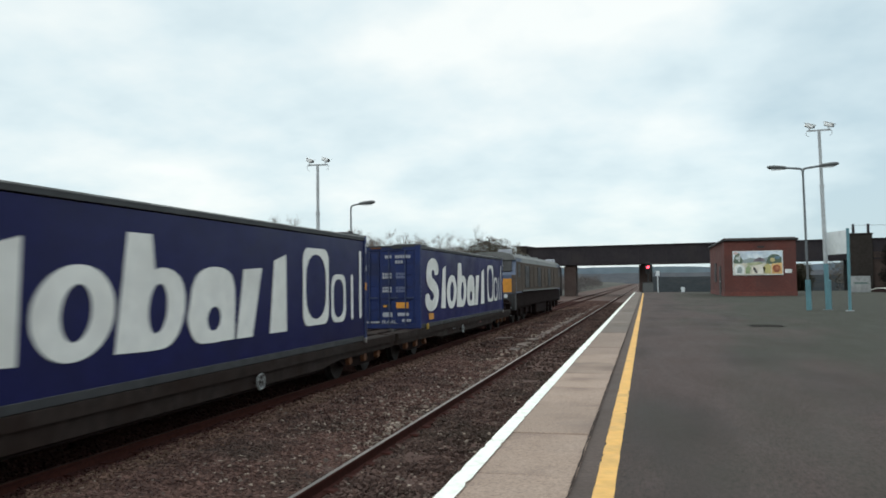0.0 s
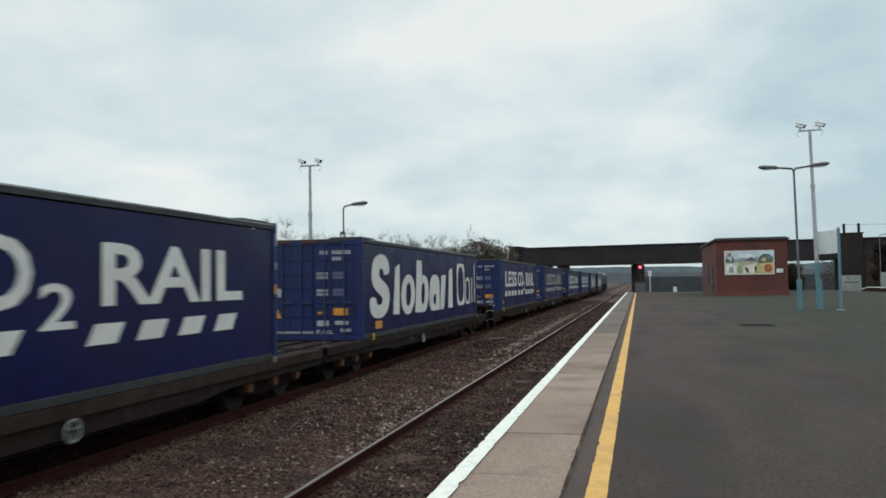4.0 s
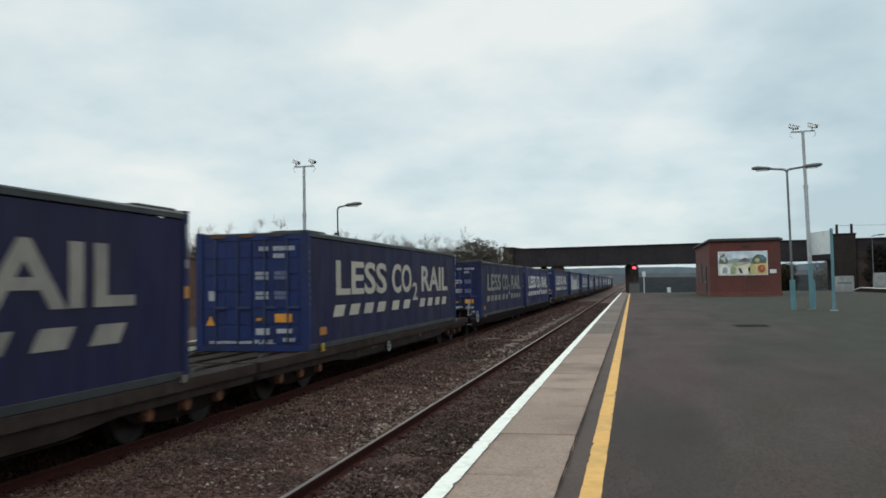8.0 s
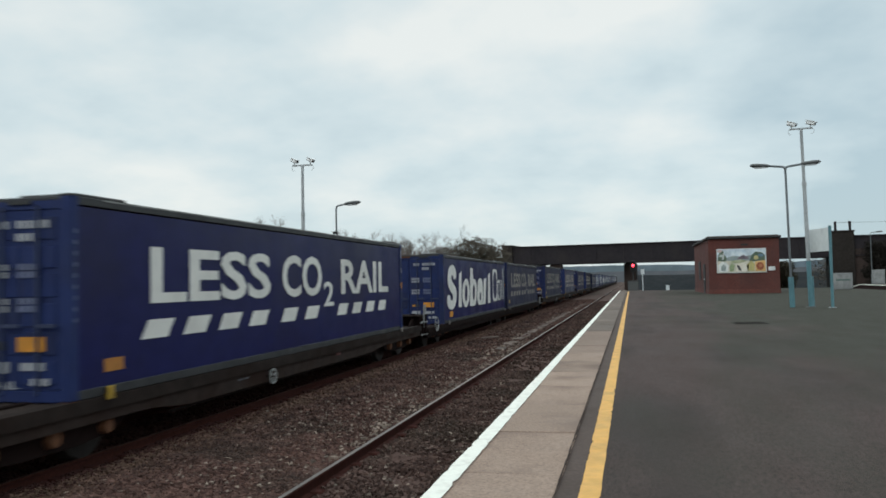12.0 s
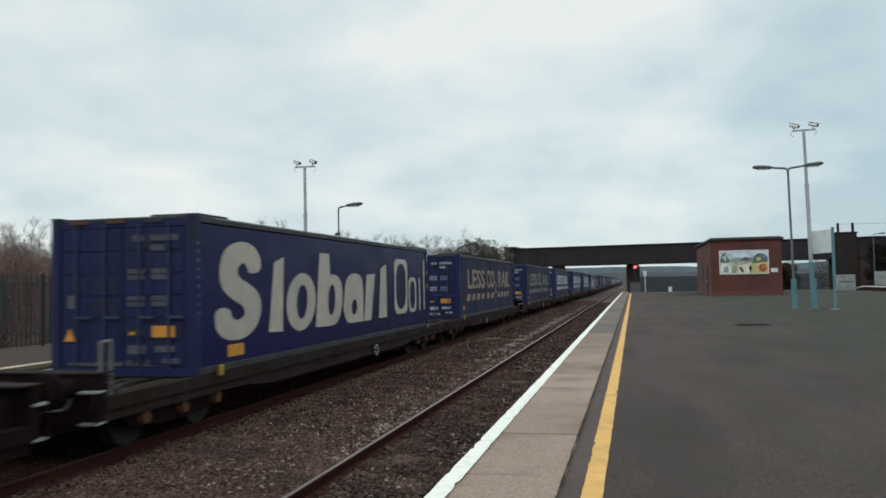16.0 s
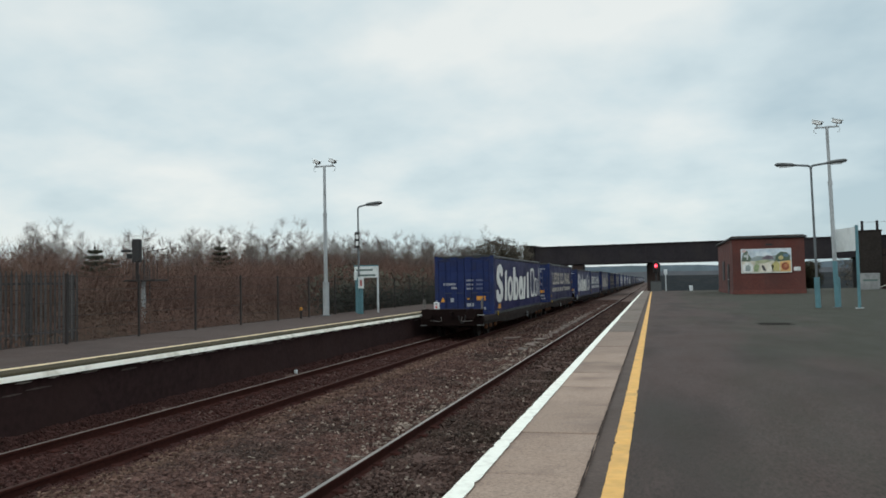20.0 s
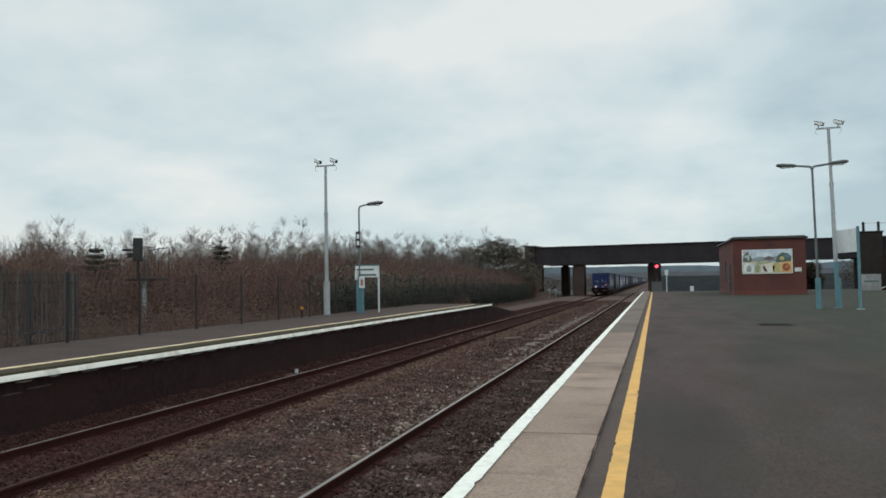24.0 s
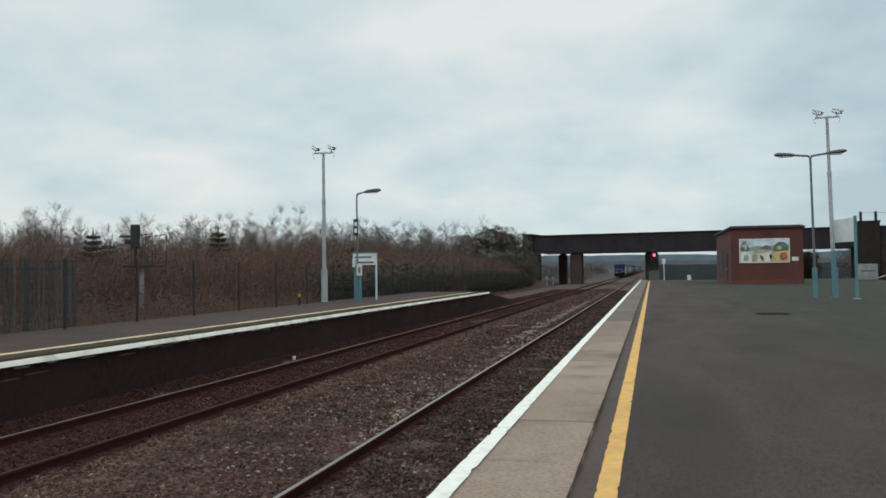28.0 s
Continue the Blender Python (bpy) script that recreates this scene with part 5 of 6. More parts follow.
ring_sign = thing("ring_bracket", "dark ring bracket clamped round the lamp post", "bracket", at=pose(-11.9, 31.5, 0))
part("plate", shape(box, -0.10, 0.10, -0.05, -0.02, 3.62, 4.30), M_BLACK, ring_sign)
for zc in (3.82, 4.10):
    part("roundel", shape(box, -0.06, 0.06, -0.062, -0.05, zc - 0.09, zc + 0.09, bevel=0.005), M_SIGNW, ring_sign)


def build_station_sign(x0, x1, y, z0, z1, bars):
    s = thing("station_sign", "white station nameboard with dark lettering bars on two posts", "sign")
    part("board", shape(box, x0, x1, y - 0.03, y + 0.03, z0, z1, bevel=0.01), M_SIGNW, s)
    part("header", shape(box, x0 - 0.02, x1 + 0.02, y - 0.04, y + 0.04, z1, z1 + 0.05), M_TEAL, s)
    for k, zz in enumerate(bars):
        part("text_bar", shape(box, x0 + 0.08, x1 - 0.10 - 0.12 * (k % 2), y - 0.036, y - 0.03, zz, zz + 0.075), M_BARG, s)
    part("post", shape(tube, (x1 - 0.03, y + 0.06, PLAT - 0.02), (x1 - 0.03, y + 0.06, z1), 0.045, 0.045, 10), M_LENS, s, "pale grey sign post")
    part("post", shape(tube, (x0 + 0.05, y + 0.06, PLAT - 0.02), (x0 + 0.05, y + 0.06, z1), 0.045, 0.045, 10), M_TEAL, s, "teal sign post")


build_station_sign(-12.62, -11.55, 33.0, 2.40, 2.90, (2.47, 2.70))
notice = thing("notice_case", "small white notice on a teal post", "notice", at=pose(-11.72, 31.45, 0))
part("plate", shape(box, -0.14, 0.10, -0.05, -0.02, 1.95, 2.42, bevel=0.008), M_SIGNW, notice)
part("red_bar", shape(box, -0.06, 0.03, -0.057, -0.05, 2.05, 2.30), mat("notice_red", (0.45, 0.12, 0.10), rough=0.6, bump=0), notice)
part("post", shape(tube, (0.0, 0.0, PLAT - 0.02), (0.0, 0.0, 1.95), 0.055, 0.055, 10), M_TEAL, notice)
box_white = thing("junction_box", "small white box fixed to the lamp post", "box", at=pose(-11.975, 31.6, 0))
part("case", shape(box, -0.10, 0.0, -0.12, 0.06, 2.30, 2.66, bevel=0.01), M_SIGNW, box_white)


def build_side_board():
    """The large blank nameboard near the building, seen at a slant, on two teal posts."""
    b = thing("platform_nameboard", "large pale nameboard on two teal posts, seen edge-on", "sign")
    a, c = Vector((6.72, 33.5, 0)), Vector((7.14, 31.85, 0))
    d = (c - a).normalized()
    n = Vector((-d.y, d.x, 0)) * 0.025
    bm = bmesh.new()
    pts = [a - d * 0.02 - n, c + d * 0.02 - n, c + d * 0.02 + n, a - d * 0.02 + n]
    prism(bm, [(p.x, p.y) for p in pts], "z", 2.98, 3.84)
    part("board", bm, M_SIGNW, b)
    for p in (a, c):
        part("post", shape(tube, (p.x, p.y, PLAT - 0.02), (p.x, p.y, 3.90), 0.055, 0.055, 10), M_TEAL, b)
    part("footing", shape(box, c.x - 0.12, c.x + 0.12, c.y - 0.12, c.y + 0.12, PLAT - 0.02, PLAT + 0.01), M_GALV, b)


build_side_board()
bollard = thing("bollard", "short teal bollard on the platform", "bollard", at=pose(6.95, 34.2, PLAT - 0.02))
part("post", shape(tube, (0, 0, 0), (0, 0, 1.1), 0.07, 0.07, 12), M_TEAL, bollard)
part("cap", shape(tube, (0, 0, 1.1), (0, 0, 1.14), 0.07, 0.03, 12), M_TEAL, bollard)

# ---- signals ----


def build_signal(x, y, z0, head_z, lit, label):
    s = thing("colour_light_signal", label, "signal", "signals", at=pose(x, y, z0))
    h = head_z - z0
    part("post", shape(tube, (0, 0, 0), (0, 0, h - 0.75), 0.10, 0.09, 12), M_POLE if not lit else M_BLACK, s)
    head = part("head", shape(box, -0.34, 0.34, -0.12, 0.16, h - 0.80, h + 0.62, bevel=0.05), M_BLACK, s, "black signal head with hoods")
    for k, dz in enumerate((-0.45, 0.0, 0.36)):
        hood = bmesh.new()
        tube(hood, (0, -0.12, h + dz), (0, -0.40, h + dz + 0.02), 0.15, 0.15, 14, caps=False)
        part("hood", hood, M_BLACK, head)
        on = lit and k == 1
        part("aspect", shape(tube, (0, -0.12, h + dz), (0, -0.15, h + dz), 0.17 if on else 0.12, 0.17 if on else 0.12, 16), M_RED if on else M_BLACK, head,
             "glowing red aspect" if on else "")
    return s


build_signal(0.29, 100.0, -0.3, 3.70, True, "colour-light signal showing red beyond the platform end")
cab = thing("lineside_cabinet", "dark grey equipment cabinet at the platform end", "cabinet", at=pose(0.35, 98.4, -0.3))
part("body", shape(box, -0.75, 0.55, -0.4, 0.4, 0, 2.2, bevel=0.03), M_BLACK, cab)
part("door", shape(box, -0.70, 0.5, -0.43, -0.4, 0.1, 2.1), M_LAMP, cab)
for x, y, h, lab in ((1.35, 97, 2.9, "pale post with a round plate"), (4.1, 96, 1.0, "small white marker post")):
    mk = thing("marker_post", "thin " + lab + " beyond the platform end" if "round" in lab else lab + " beyond the platform end", "marker", at=pose(x, y, 0.2))
    part("post", shape(tube, (0, 0, -0.6), (0, 0, h - 0.3), 0.05, 0.05, 8), M_LENS, mk)
    part("plate", shape(box, -0.2, 0.2, -0.04, 0.0, h - 0.5, h + 0.1, bevel=0.01), M_LENS, mk)

left_signal = thing("colour_light_signal", "dark signal head seen from behind above the scrub", "signal", "signals", at=pose(-17.1, 24.0, 0.6))
part("post", shape(tube, (0.24, 0, 0), (0.24, 0, 1.80), 0.085, 0.08, 10), M_GALV, left_signal, "pale signal post")
part("mast", shape(tube, (0, 0, 1.80), (0, 0, 2.5), 0.06, 0.06, 8), M_FENCE, left_signal)
cage = part("cage_floor", shape(box, -0.30, 0.95, -0.40, 0.40, 1.76, 1.82, bevel=0.01), M_FENCE, left_signal, "dark access platform")
for y in (-0.40, 0.40):
    for k in range(9):
        x = -0.28 + k * 0.15
        part("cage_bar", shape(tube, (x, y, 1.82), (x, y, 2.52), 0.005, 0.005, 5), M_FENCE, cage)
    part("hand_rail", shape(tube, (0.10, y, 2.80), (0.93, y, 2.88), 0.013, 0.013, 8), M_FENCE, cage)
    for x in (0.12, 0.52, 0.93):
        part("rail_post", shape(tube, (x, y, 1.82), (x, y, 2.80 + 0.096 * (x - 0.1)), 0.012, 0.012, 8), M_FENCE, cage)
part("backboard", shape(box, -0.16, 0.15, -0.10, 0.08, 2.42, 3.22, bevel=0.03), M_BLACK, left_signal, "black signal head")
part("platform_bracket", shape(box, -0.36, -0.16, -0.12, 0.1, 2.55, 2.72, bevel=0.02), M_BLACK, left_signal)
part("hood", shape(box, -0.62, -0.22, -0.06, 0.06, 2.78, 2.86, bevel=0.02), M_BLACK, left_signal)
part("ladder_rail", shape(tube, (0.22, 0.1, -0.4), (0.22, 0.1, 2.6), 0.02, 0.02, 8), M_PALE, left_signal)
part("ladder_rail", shape(tube, (0.42, 0.1, -0.4), (0.42, 0.1, 2.2), 0.02, 0.02, 8), M_PALE, left_signal)
for k in range(8):
    part("rung", shape(tube, (0.22, 0.1, 0.2 + 0.28 * k), (0.42, 0.1, 0.2 + 0.28 * k), 0.01, 0.01, 6), M_PALE, left_signal)

# ---- fences of the far platform ----


def build_mesh_fence():
    f = thing("mesh_fence", "dark steel mesh fence with posts along the platform back", "fence")
    y, top = -3.0, 2.42
    posts = []
    k = 0
    while y < 70:
        posts.append(y)
        y += 2.62
    me = mesh_of("post", shape(box, -0.024, 0.024, -0.024, 0.024, 0.0, 1.62), M_FENCE)
    for y in posts:
        ob = part("post", me, None, f)
        ob.location = (FENCE_X, y, PLAT - 0.06)
    wire = mesh_of("mesh_panel", mesh_panel(2.52, 1.48), M_FENCE)
    for y in posts[:-1]:
        ob = part("mesh_panel", wire, None, f)
        ob.location = (FENCE_X, y + 0.05, PLAT + 0.02)


def mesh_panel(length, height):
    bm = bmesh.new()
    n = int(length / 0.075)
    for k in range(n + 1):
        y = length * k / n
        box(bm, -0.0015, 0.0015, y - 0.0014, y + 0.0014, 0, height)
    for k in range(6):
        z = height * k / 5
        box(bm, -0.006, 0.006, 0, length, z - 0.005, z + 0.005)
    return bm


build_mesh_fence()


def build_palisade():
    f = thing("palisade_fence", "weathered grey steel palisade fence behind the mesh fence", "fence")
    prof = [(-0.034, 0.012), (-0.02, 0), (0.02, 0), (0.034, 0.012), (0.034, 0.02), (0.0, 0.008), (-0.034, 0.02)]
    bm = bmesh.new()
    lo = [bm.verts.new((b, a, 0.0)) for a, b in prof]
    hi = [bm.verts.new((b, a, 1.72)) for a, b in prof]
    tip = [bm.verts.new((b, a * 0.15, 1.86)) for a, b in prof]
    n = len(prof)
    for r0, r1 in ((lo, hi), (hi, tip)):
        for k in range(n):
            j = (k + 1) % n
            bm.faces.new((r0[k], r0[j], r1[j], r1[k]))
    bm.faces.new(tip)
    me = mesh_of("pale", bm, M_PALE)
    y = 8.0
    rng = random.Random(5)
    while y < 17.7:
        ob = part("pale", me, None, f)
        ob.location = (-14.35 + rng.uniform(-0.01, 0.01), y, 0.72 + rng.uniform(-0.02, 0.02))
        y += 0.155
    for z in (1.05, 2.25):
        part("rail", shape(box, -14.42, -14.37, 7.9, 17.7, z, z + 0.05), M_PALE, f)
    for y in (8.0, 10.7, 13.4, 16.1, 17.6):
        part("post", shape(box, -14.52, -14.42, y - 0.05, y + 0.05, 0.3, 2.5), M_PALE, f)


build_palisade()
salt = thing("fence_lamp", "small orange lamp box low on the fence", "box", at=pose(FENCE_X + 0.06, 27.6, PLAT - 0.02))
part("bracket", shape(box, -0.03, 0.03, -0.03, 0.03, 0.0, 0.30), M_FENCE, salt)
part("case", shape(box, -0.05, 0.05, -0.05, 0.05, 0.30, 0.41, bevel=0.02), M_ORANGE, salt)
stub = thing("track_marker", "short white marker peg beside the rail", "marker", at=pose(-8.62, 18.4, -0.16))
part("peg", shape(box, -0.035, 0.035, -0.035, 0.035, 0, 0.19, bevel=0.01), M_LENS, stub)
for x, y in ((-14.2, 112.0), (-13.9, 117.0)):
    mk = thing("marker_post", "small white marker post near the bridge pier", "marker", at=pose(x, y, -0.2))
    part("post", shape(tube, (0, 0, 0), (0, 0, 0.9), 0.06, 0.06, 8), M_CABGREY, mk)
    part("cap", shape(box, -0.22, 0.22, -0.1, 0.1, 0.9, 1.25, bevel=0.03), M_CABGREY, mk)

hut = thing("lineside_hut", "low dark flat-roofed hut behind the palisade fence", "hut", at=pose(-19.0, 17.6, 0.58))
part("wall", shape(box, -1.1, 1.1, -0.9, 0.9, 0.0, 1.98), M_BROWNBRICK, hut)
part("roof", shape(box, -1.3, 1.3, -1.1, 1.1, 1.98, 2.26, bevel=0.03), M_BLACK, hut, "dark overhanging flat roof")
part("door", shape(box, 0.1, 0.9, -0.93, -0.9, 0.02, 1.90), M_FENCE, hut)

# ---- third platform, far right ----
third = bmesh.new()
prism(third, [(-10, -0.5), (109, -0.5), (109, -0.05), (100, PLAT - 0.02), (-10, PLAT - 0.02)], "x", 25.75, 33)
platform_third = tagged(part("platform_third", third, M_ASPHALT), "far asphalt platform with a ramped end", "platform", kind="structure")
third = bmesh.new()
prism(third, [(-10, -0.5), (109, -0.5), (109, -0.05), (100, PLAT - 0.02), (-10, PLAT - 0.02)], "x", 25.26, 25.74)
tagged(part("platform_wall_third", third, M_BRICKD), "dark platform face with pale edge", "platform wall", kind="structure")
third = bmesh.new()
prism(third, [(109, -0.045), (109, 0.03), (100, PLAT + 0.06), (-10, PLAT + 0.06), (-10, PLAT - 0.016), (100, PLAT - 0.016)], "x", 25.2, 25.7)
tagged(part("third_edge_line", third, M_WHITE), "white edge of the far platform", "painted line", kind="structure")
build_lamp(26.4, 99.0, 6.8, ((1, 0.62),), "grey lamp post on the far platform", M_POLE, 1.2, 0.10, M_POLE)
for x, y, w, z0, z1 in ((26.9, 98.5, 1.2, 0.6, 1.9), (28.6, 99.0, 0.9, 0.4, 1.7)):
    hut = thing("white_cabinet", "weathered grey-white equipment cabinet on the far platform", "cabinet", "white cabinets", at=pose(x, y, PLAT - 0.02))
    part("body", shape(box, -w / 2, w / 2, -0.3, 0.3, 0.08, z1 - 0.2, bevel=0.02), M_CABGREY, hut)
    part("plinth", shape(box, -w / 2, w / 2, -0.3, 0.3, 0.0, 0.08), M_JOINT, hut)
    part("door", shape(box, -w / 2 + 0.05, w / 2 - 0.05, -0.32, -0.3, 0.15, z1 - 0.3), M_CABGREY, hut)
crate = thing("white_cabinet", "weathered white and grey cabinet beyond the nameboard", "cabinet", "white cabinets", at=pose(16.9, 72.0, PLAT - 0.02))
part("body", shape(box, -0.75, 0.75, -0.35, 0.35, 0.0, 1.35, bevel=0.02), M_CABGREY, crate)
part("door", shape(box, -0.70, -0.02, -0.37, -0.35, 0.08, 1.25), M_CABGREY, crate)
part("door", shape(box, 0.02, 0.70, -0.37, -0.35, 0.08, 1.25), M_CABGREY, crate)
part("red_bar", shape(box, -0.5, 0.55, -0.378, -0.37, 0.72, 0.84), M_BARG, crate)

# ---- bare trees and scrub ----


def sticks(segments, sides=3):
    """Tapered sticks from rows of (x0, y0, z0, x1, y1, z1, r0, r1), as vertex and face lists."""
    s = np.asarray(segments, float)
    a, b, r0, r1 = s[:, 0:3], s[:, 3:6], s[:, 6:7], s[:, 7:8]
    d = b - a
    d /= np.linalg.norm(d, axis=1, keepdims=True) + 1e-9
    ref = np.where(np.abs(d[:, 2:3]) > 0.9, [[1.0, 0, 0]], [[0, 0, 1.0]])
    u = np.cross(d, ref)
    u /= np.linalg.norm(u, axis=1, keepdims=True) + 1e-9
    w = np.cross(d, u)
    rings = []
    for base, r in ((a, r0), (b, r1)):
        for k in range(sides):
            t = 2 * math.pi * k / sides
            rings.append(base + (u * math.cos(t) + w * math.sin(t)) * r)
    V = np.stack(rings, 1).reshape(-1, 3)
    n = len(s)
    off = np.arange(n)[:, None] * (2 * sides)
    F = []
    for k in range(sides):
        j = (k + 1) % sides
        F.append(np.concatenate([off + k, off + j, off + sides + j, off + sides + k], 1))
    return V, np.concatenate(F, 0)


def stick_mesh(name, segments, material, sides=3):
    V, F = sticks(segments, sides)
    me = bpy.data.meshes.new(name)
    me.from_pydata(V.tolist(), [], F.tolist())
    me.materials.append(material)
    return me


def bare_tree(seed, height, spread=0.1, limbs=26, twigs=4):
    """Segments of a leafless sapling with an airy crown: trunk and fine crown apart."""
    rng = random.Random(seed)
    trunk, crown = [], []

    def grow(p, d, length, r, steps, rise, wobble, out):
        pts = []
        for _ in range(steps):
            d = (d + Vector((rng.gauss(0, 1), rng.gauss(0, 1), rng.gauss(rise, 0.6))) * wobble).normalized()
            q = p + d * length / steps
            out.append((*p, *q, r, r * 0.78))
            pts.append((p.copy(), q.copy(), d.copy(), r))
            p, r = q, r * 0.78
        return pts
    stems = [grow(Vector((0, 0, -0.3)), Vector((0, 0, 1)), height, height * 0.0085, 9, 0.7, 0.06, trunk)]
    for _ in range(rng.randrange(1, 4)):             # some saplings fork low down
        a = rng.uniform(0, 6.28)
        stems.append(grow(Vector((0, 0, -0.2)), Vector((math.cos(a) * 0.32, math.sin(a) * 0.32, 1)).normalized(), height * rng.uniform(0.6, 0.9), height * 0.006, 7, 0.6, 0.07, trunk))
    for stem in stems:
        for k in range(limbs // len(stems) + 5):
            f = 0.18 + 0.80 * (k + rng.random()) / (limbs // len(stems) + 5)
            a, b, d, r = stem[min(len(stem) - 1, int(f * len(stem)))]
            az = rng.uniform(0, 6.28)
            out = Vector((math.cos(az), math.sin(az), rng.uniform(0.5, 1.5))).normalized()
            reach = height * (0.24 + spread) * (1.12 - f) * rng.uniform(0.6, 1.3) + 0.15
            for p, q, e, lr in grow(a.lerp(b, rng.random()), out, reach, r * 0.28 + 0.0015, 4, 0.5, 0.17, crown):
                for _ in range(2):
                    e2 = (e + Vector((rng.gauss(0, 1), rng.gauss(0, 1), rng.gauss(0.3, 0.7))) * 0.55).normalized()
                    for m, n, e3, tr in grow(p.lerp(q, rng.random()), e2, height * rng.uniform(0.05, 0.13), 0.0036, 2, 0.4, 0.2, crown):
                        for _ in range(twigs):
                            e4 = (e3 + Vector((rng.gauss(0, 1), rng.gauss(0, 1), rng.gauss(0.3, 0.7))) * 0.6).normalized()
                            o = m.lerp(n, rng.random())
                            crown.append((*o, *(o + e4 * height * rng.uniform(0.02, 0.06)), 0.0027, 0.0018))
    return trunk, crown


M_BARK = mat("bark", (0.085, 0.070, 0.060), (0.055, 0.045, 0.040), 0.95, fine=8)
M_TWIG = mat("pale_twigs", (0.2050, 0.1700, 0.1520), (0.1450, 0.1200, 0.1080), 0.95, fine=2, island=0.2, bump=0, spec=0.2)
M_SCRUB = mat("brown_scrub_twigs", (0.1800, 0.1050, 0.0840), (0.1300, 0.0780, 0.0640), 0.95, fine=1.2, coarse=0.2,
              stain=(0.1421, 0.1040, 0.0723), island=0.15, bump=0, spec=0.2)
M_HAZE = mat("russet_bramble", (0.1620, 0.0930, 0.0730), (0.1180, 0.0690, 0.0555), 0.97, fine=1.2, coarse=0.22,
             stain=(0.1104, 0.0883, 0.0635), stain_amount=0.7, island=0.06, bump=0, spec=0.1)
M_BUSH = mat("brown_bare_bush", (0.1150, 0.0960, 0.0740), (0.0780, 0.0670, 0.0530), 0.95, fine=2, island=0.25, bump=0, spec=0.2)
# brush beyond the bridge: distance haze is mixed into its colour
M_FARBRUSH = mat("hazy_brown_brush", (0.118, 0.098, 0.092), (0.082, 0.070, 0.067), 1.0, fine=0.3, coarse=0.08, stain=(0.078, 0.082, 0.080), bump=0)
M_EVER = mat("dark_evergreen", (0.040, 0.046, 0.028), (0.055, 0.053, 0.036), 0.9, fine=3, island=0.4, bump=0)
M_IVY = mat("dark_ivy", (0.0250, 0.0270, 0.0175), (0.0165, 0.0175, 0.0125), 0.9, fine=2, island=0.3, bump=0)
M_HEDGE = mat("dark_hedge", (0.0844, 0.0761, 0.0525), (0.0562, 0.0544, 0.0375), 0.95, fine=2, island=0.4, bump=0)
# far woods: blue-grey distance haze is put into the colour
M_FARTREE = mat("haze_tinted_woods", (0.0620, 0.0660, 0.0760), (0.0470, 0.0500, 0.0590), 1.0, fine=0.25, coarse=0.06,
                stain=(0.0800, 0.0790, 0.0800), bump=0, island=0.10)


def plant_trees():
    rng = random.Random(11)
    protos = []
    spots = []
    # a loose belt behind the scrub, thinning towards the bridge
    for k in range(200):
        y = 13 + 94 * (k / 200) ** 1.0 + rng.uniform(-1.5, 1.5)
        back = rng.uniform(0, 1)
        x = -(21 + 0.05 * max(0, 60 - y)) - back * 9
        spots.append((x, y, (rng.uniform(0.50, 0.76) + 0.12 * back) * (1.12 if rng.random() < 0.12 else 1.0) * (0.84 + 0.22 * min(1, max(0, (y - 18) / 16)) + 0.42 * min(1, max(0, (y - 34) / 34)))))
    # taller ones in the gap before the bridge
    for x, y, s in ((-22.6, 90, 1.66), (-23.6, 92, 1.42), (-24.8, 89, 1.55), (-21.5, 91, 1.36), (-26.9, 90, 1.62), (-28.2, 93, 1.45), (-26.0, 94, 1.36), (-29.6, 90, 1.52),
                    (-20.7, 93, 1.30), (-31.0, 92, 1.55), (-23.0, 96, 1.60), (-25.4, 97, 1.40), (-27.6, 96, 1.66)):
        spots.append((x, y, s * 0.97))
    for k, (x, y, s) in enumerate(spots):
        kind = rng.randrange(7)
        while len(protos) <= kind and len(protos) < 7:
            n = len(protos)
            tr, cr = bare_tree(40 + n, 4.6, 0.05 * (n % 3), 24 + 4 * (n % 3))
            t = thing("bare_tree", "leafless young birch with fine pale twigs", "tree", "bare trees behind the station")
            part("trunk", stick_mesh("trunk", tr, M_BARK, 6), None, t)
            part("crown", stick_mesh("crown", cr, M_TWIG), None, t)
            protos.append([t, False])
        m = pose(x, y, ground_height(x, y) + 0.0, 0, 0, rng.uniform(0, 360)) @ Matrix.Scale(1, 4)
        if not protos[kind][1]:
            ob = protos[kind][0]
            protos[kind][1] = True
            ob.matrix_basis = m
        else:
            ob = copy_thing(protos[kind][0], m)
        ob.scale = (s, s, s * 0.94)
    for k in range(7):
        if not protos[min(k, len(protos) - 1)][1]:
            protos[k][0].matrix_basis = pose(-24, 30 + k, 1.0)


plant_trees()


def scrub_edge(y):
    """Front edge of the thicket: it closes in on the fence along the way to the bridge."""
    return -14.6 - 4.2 * max(0.0, min(1.0, (34 - y) / 26))


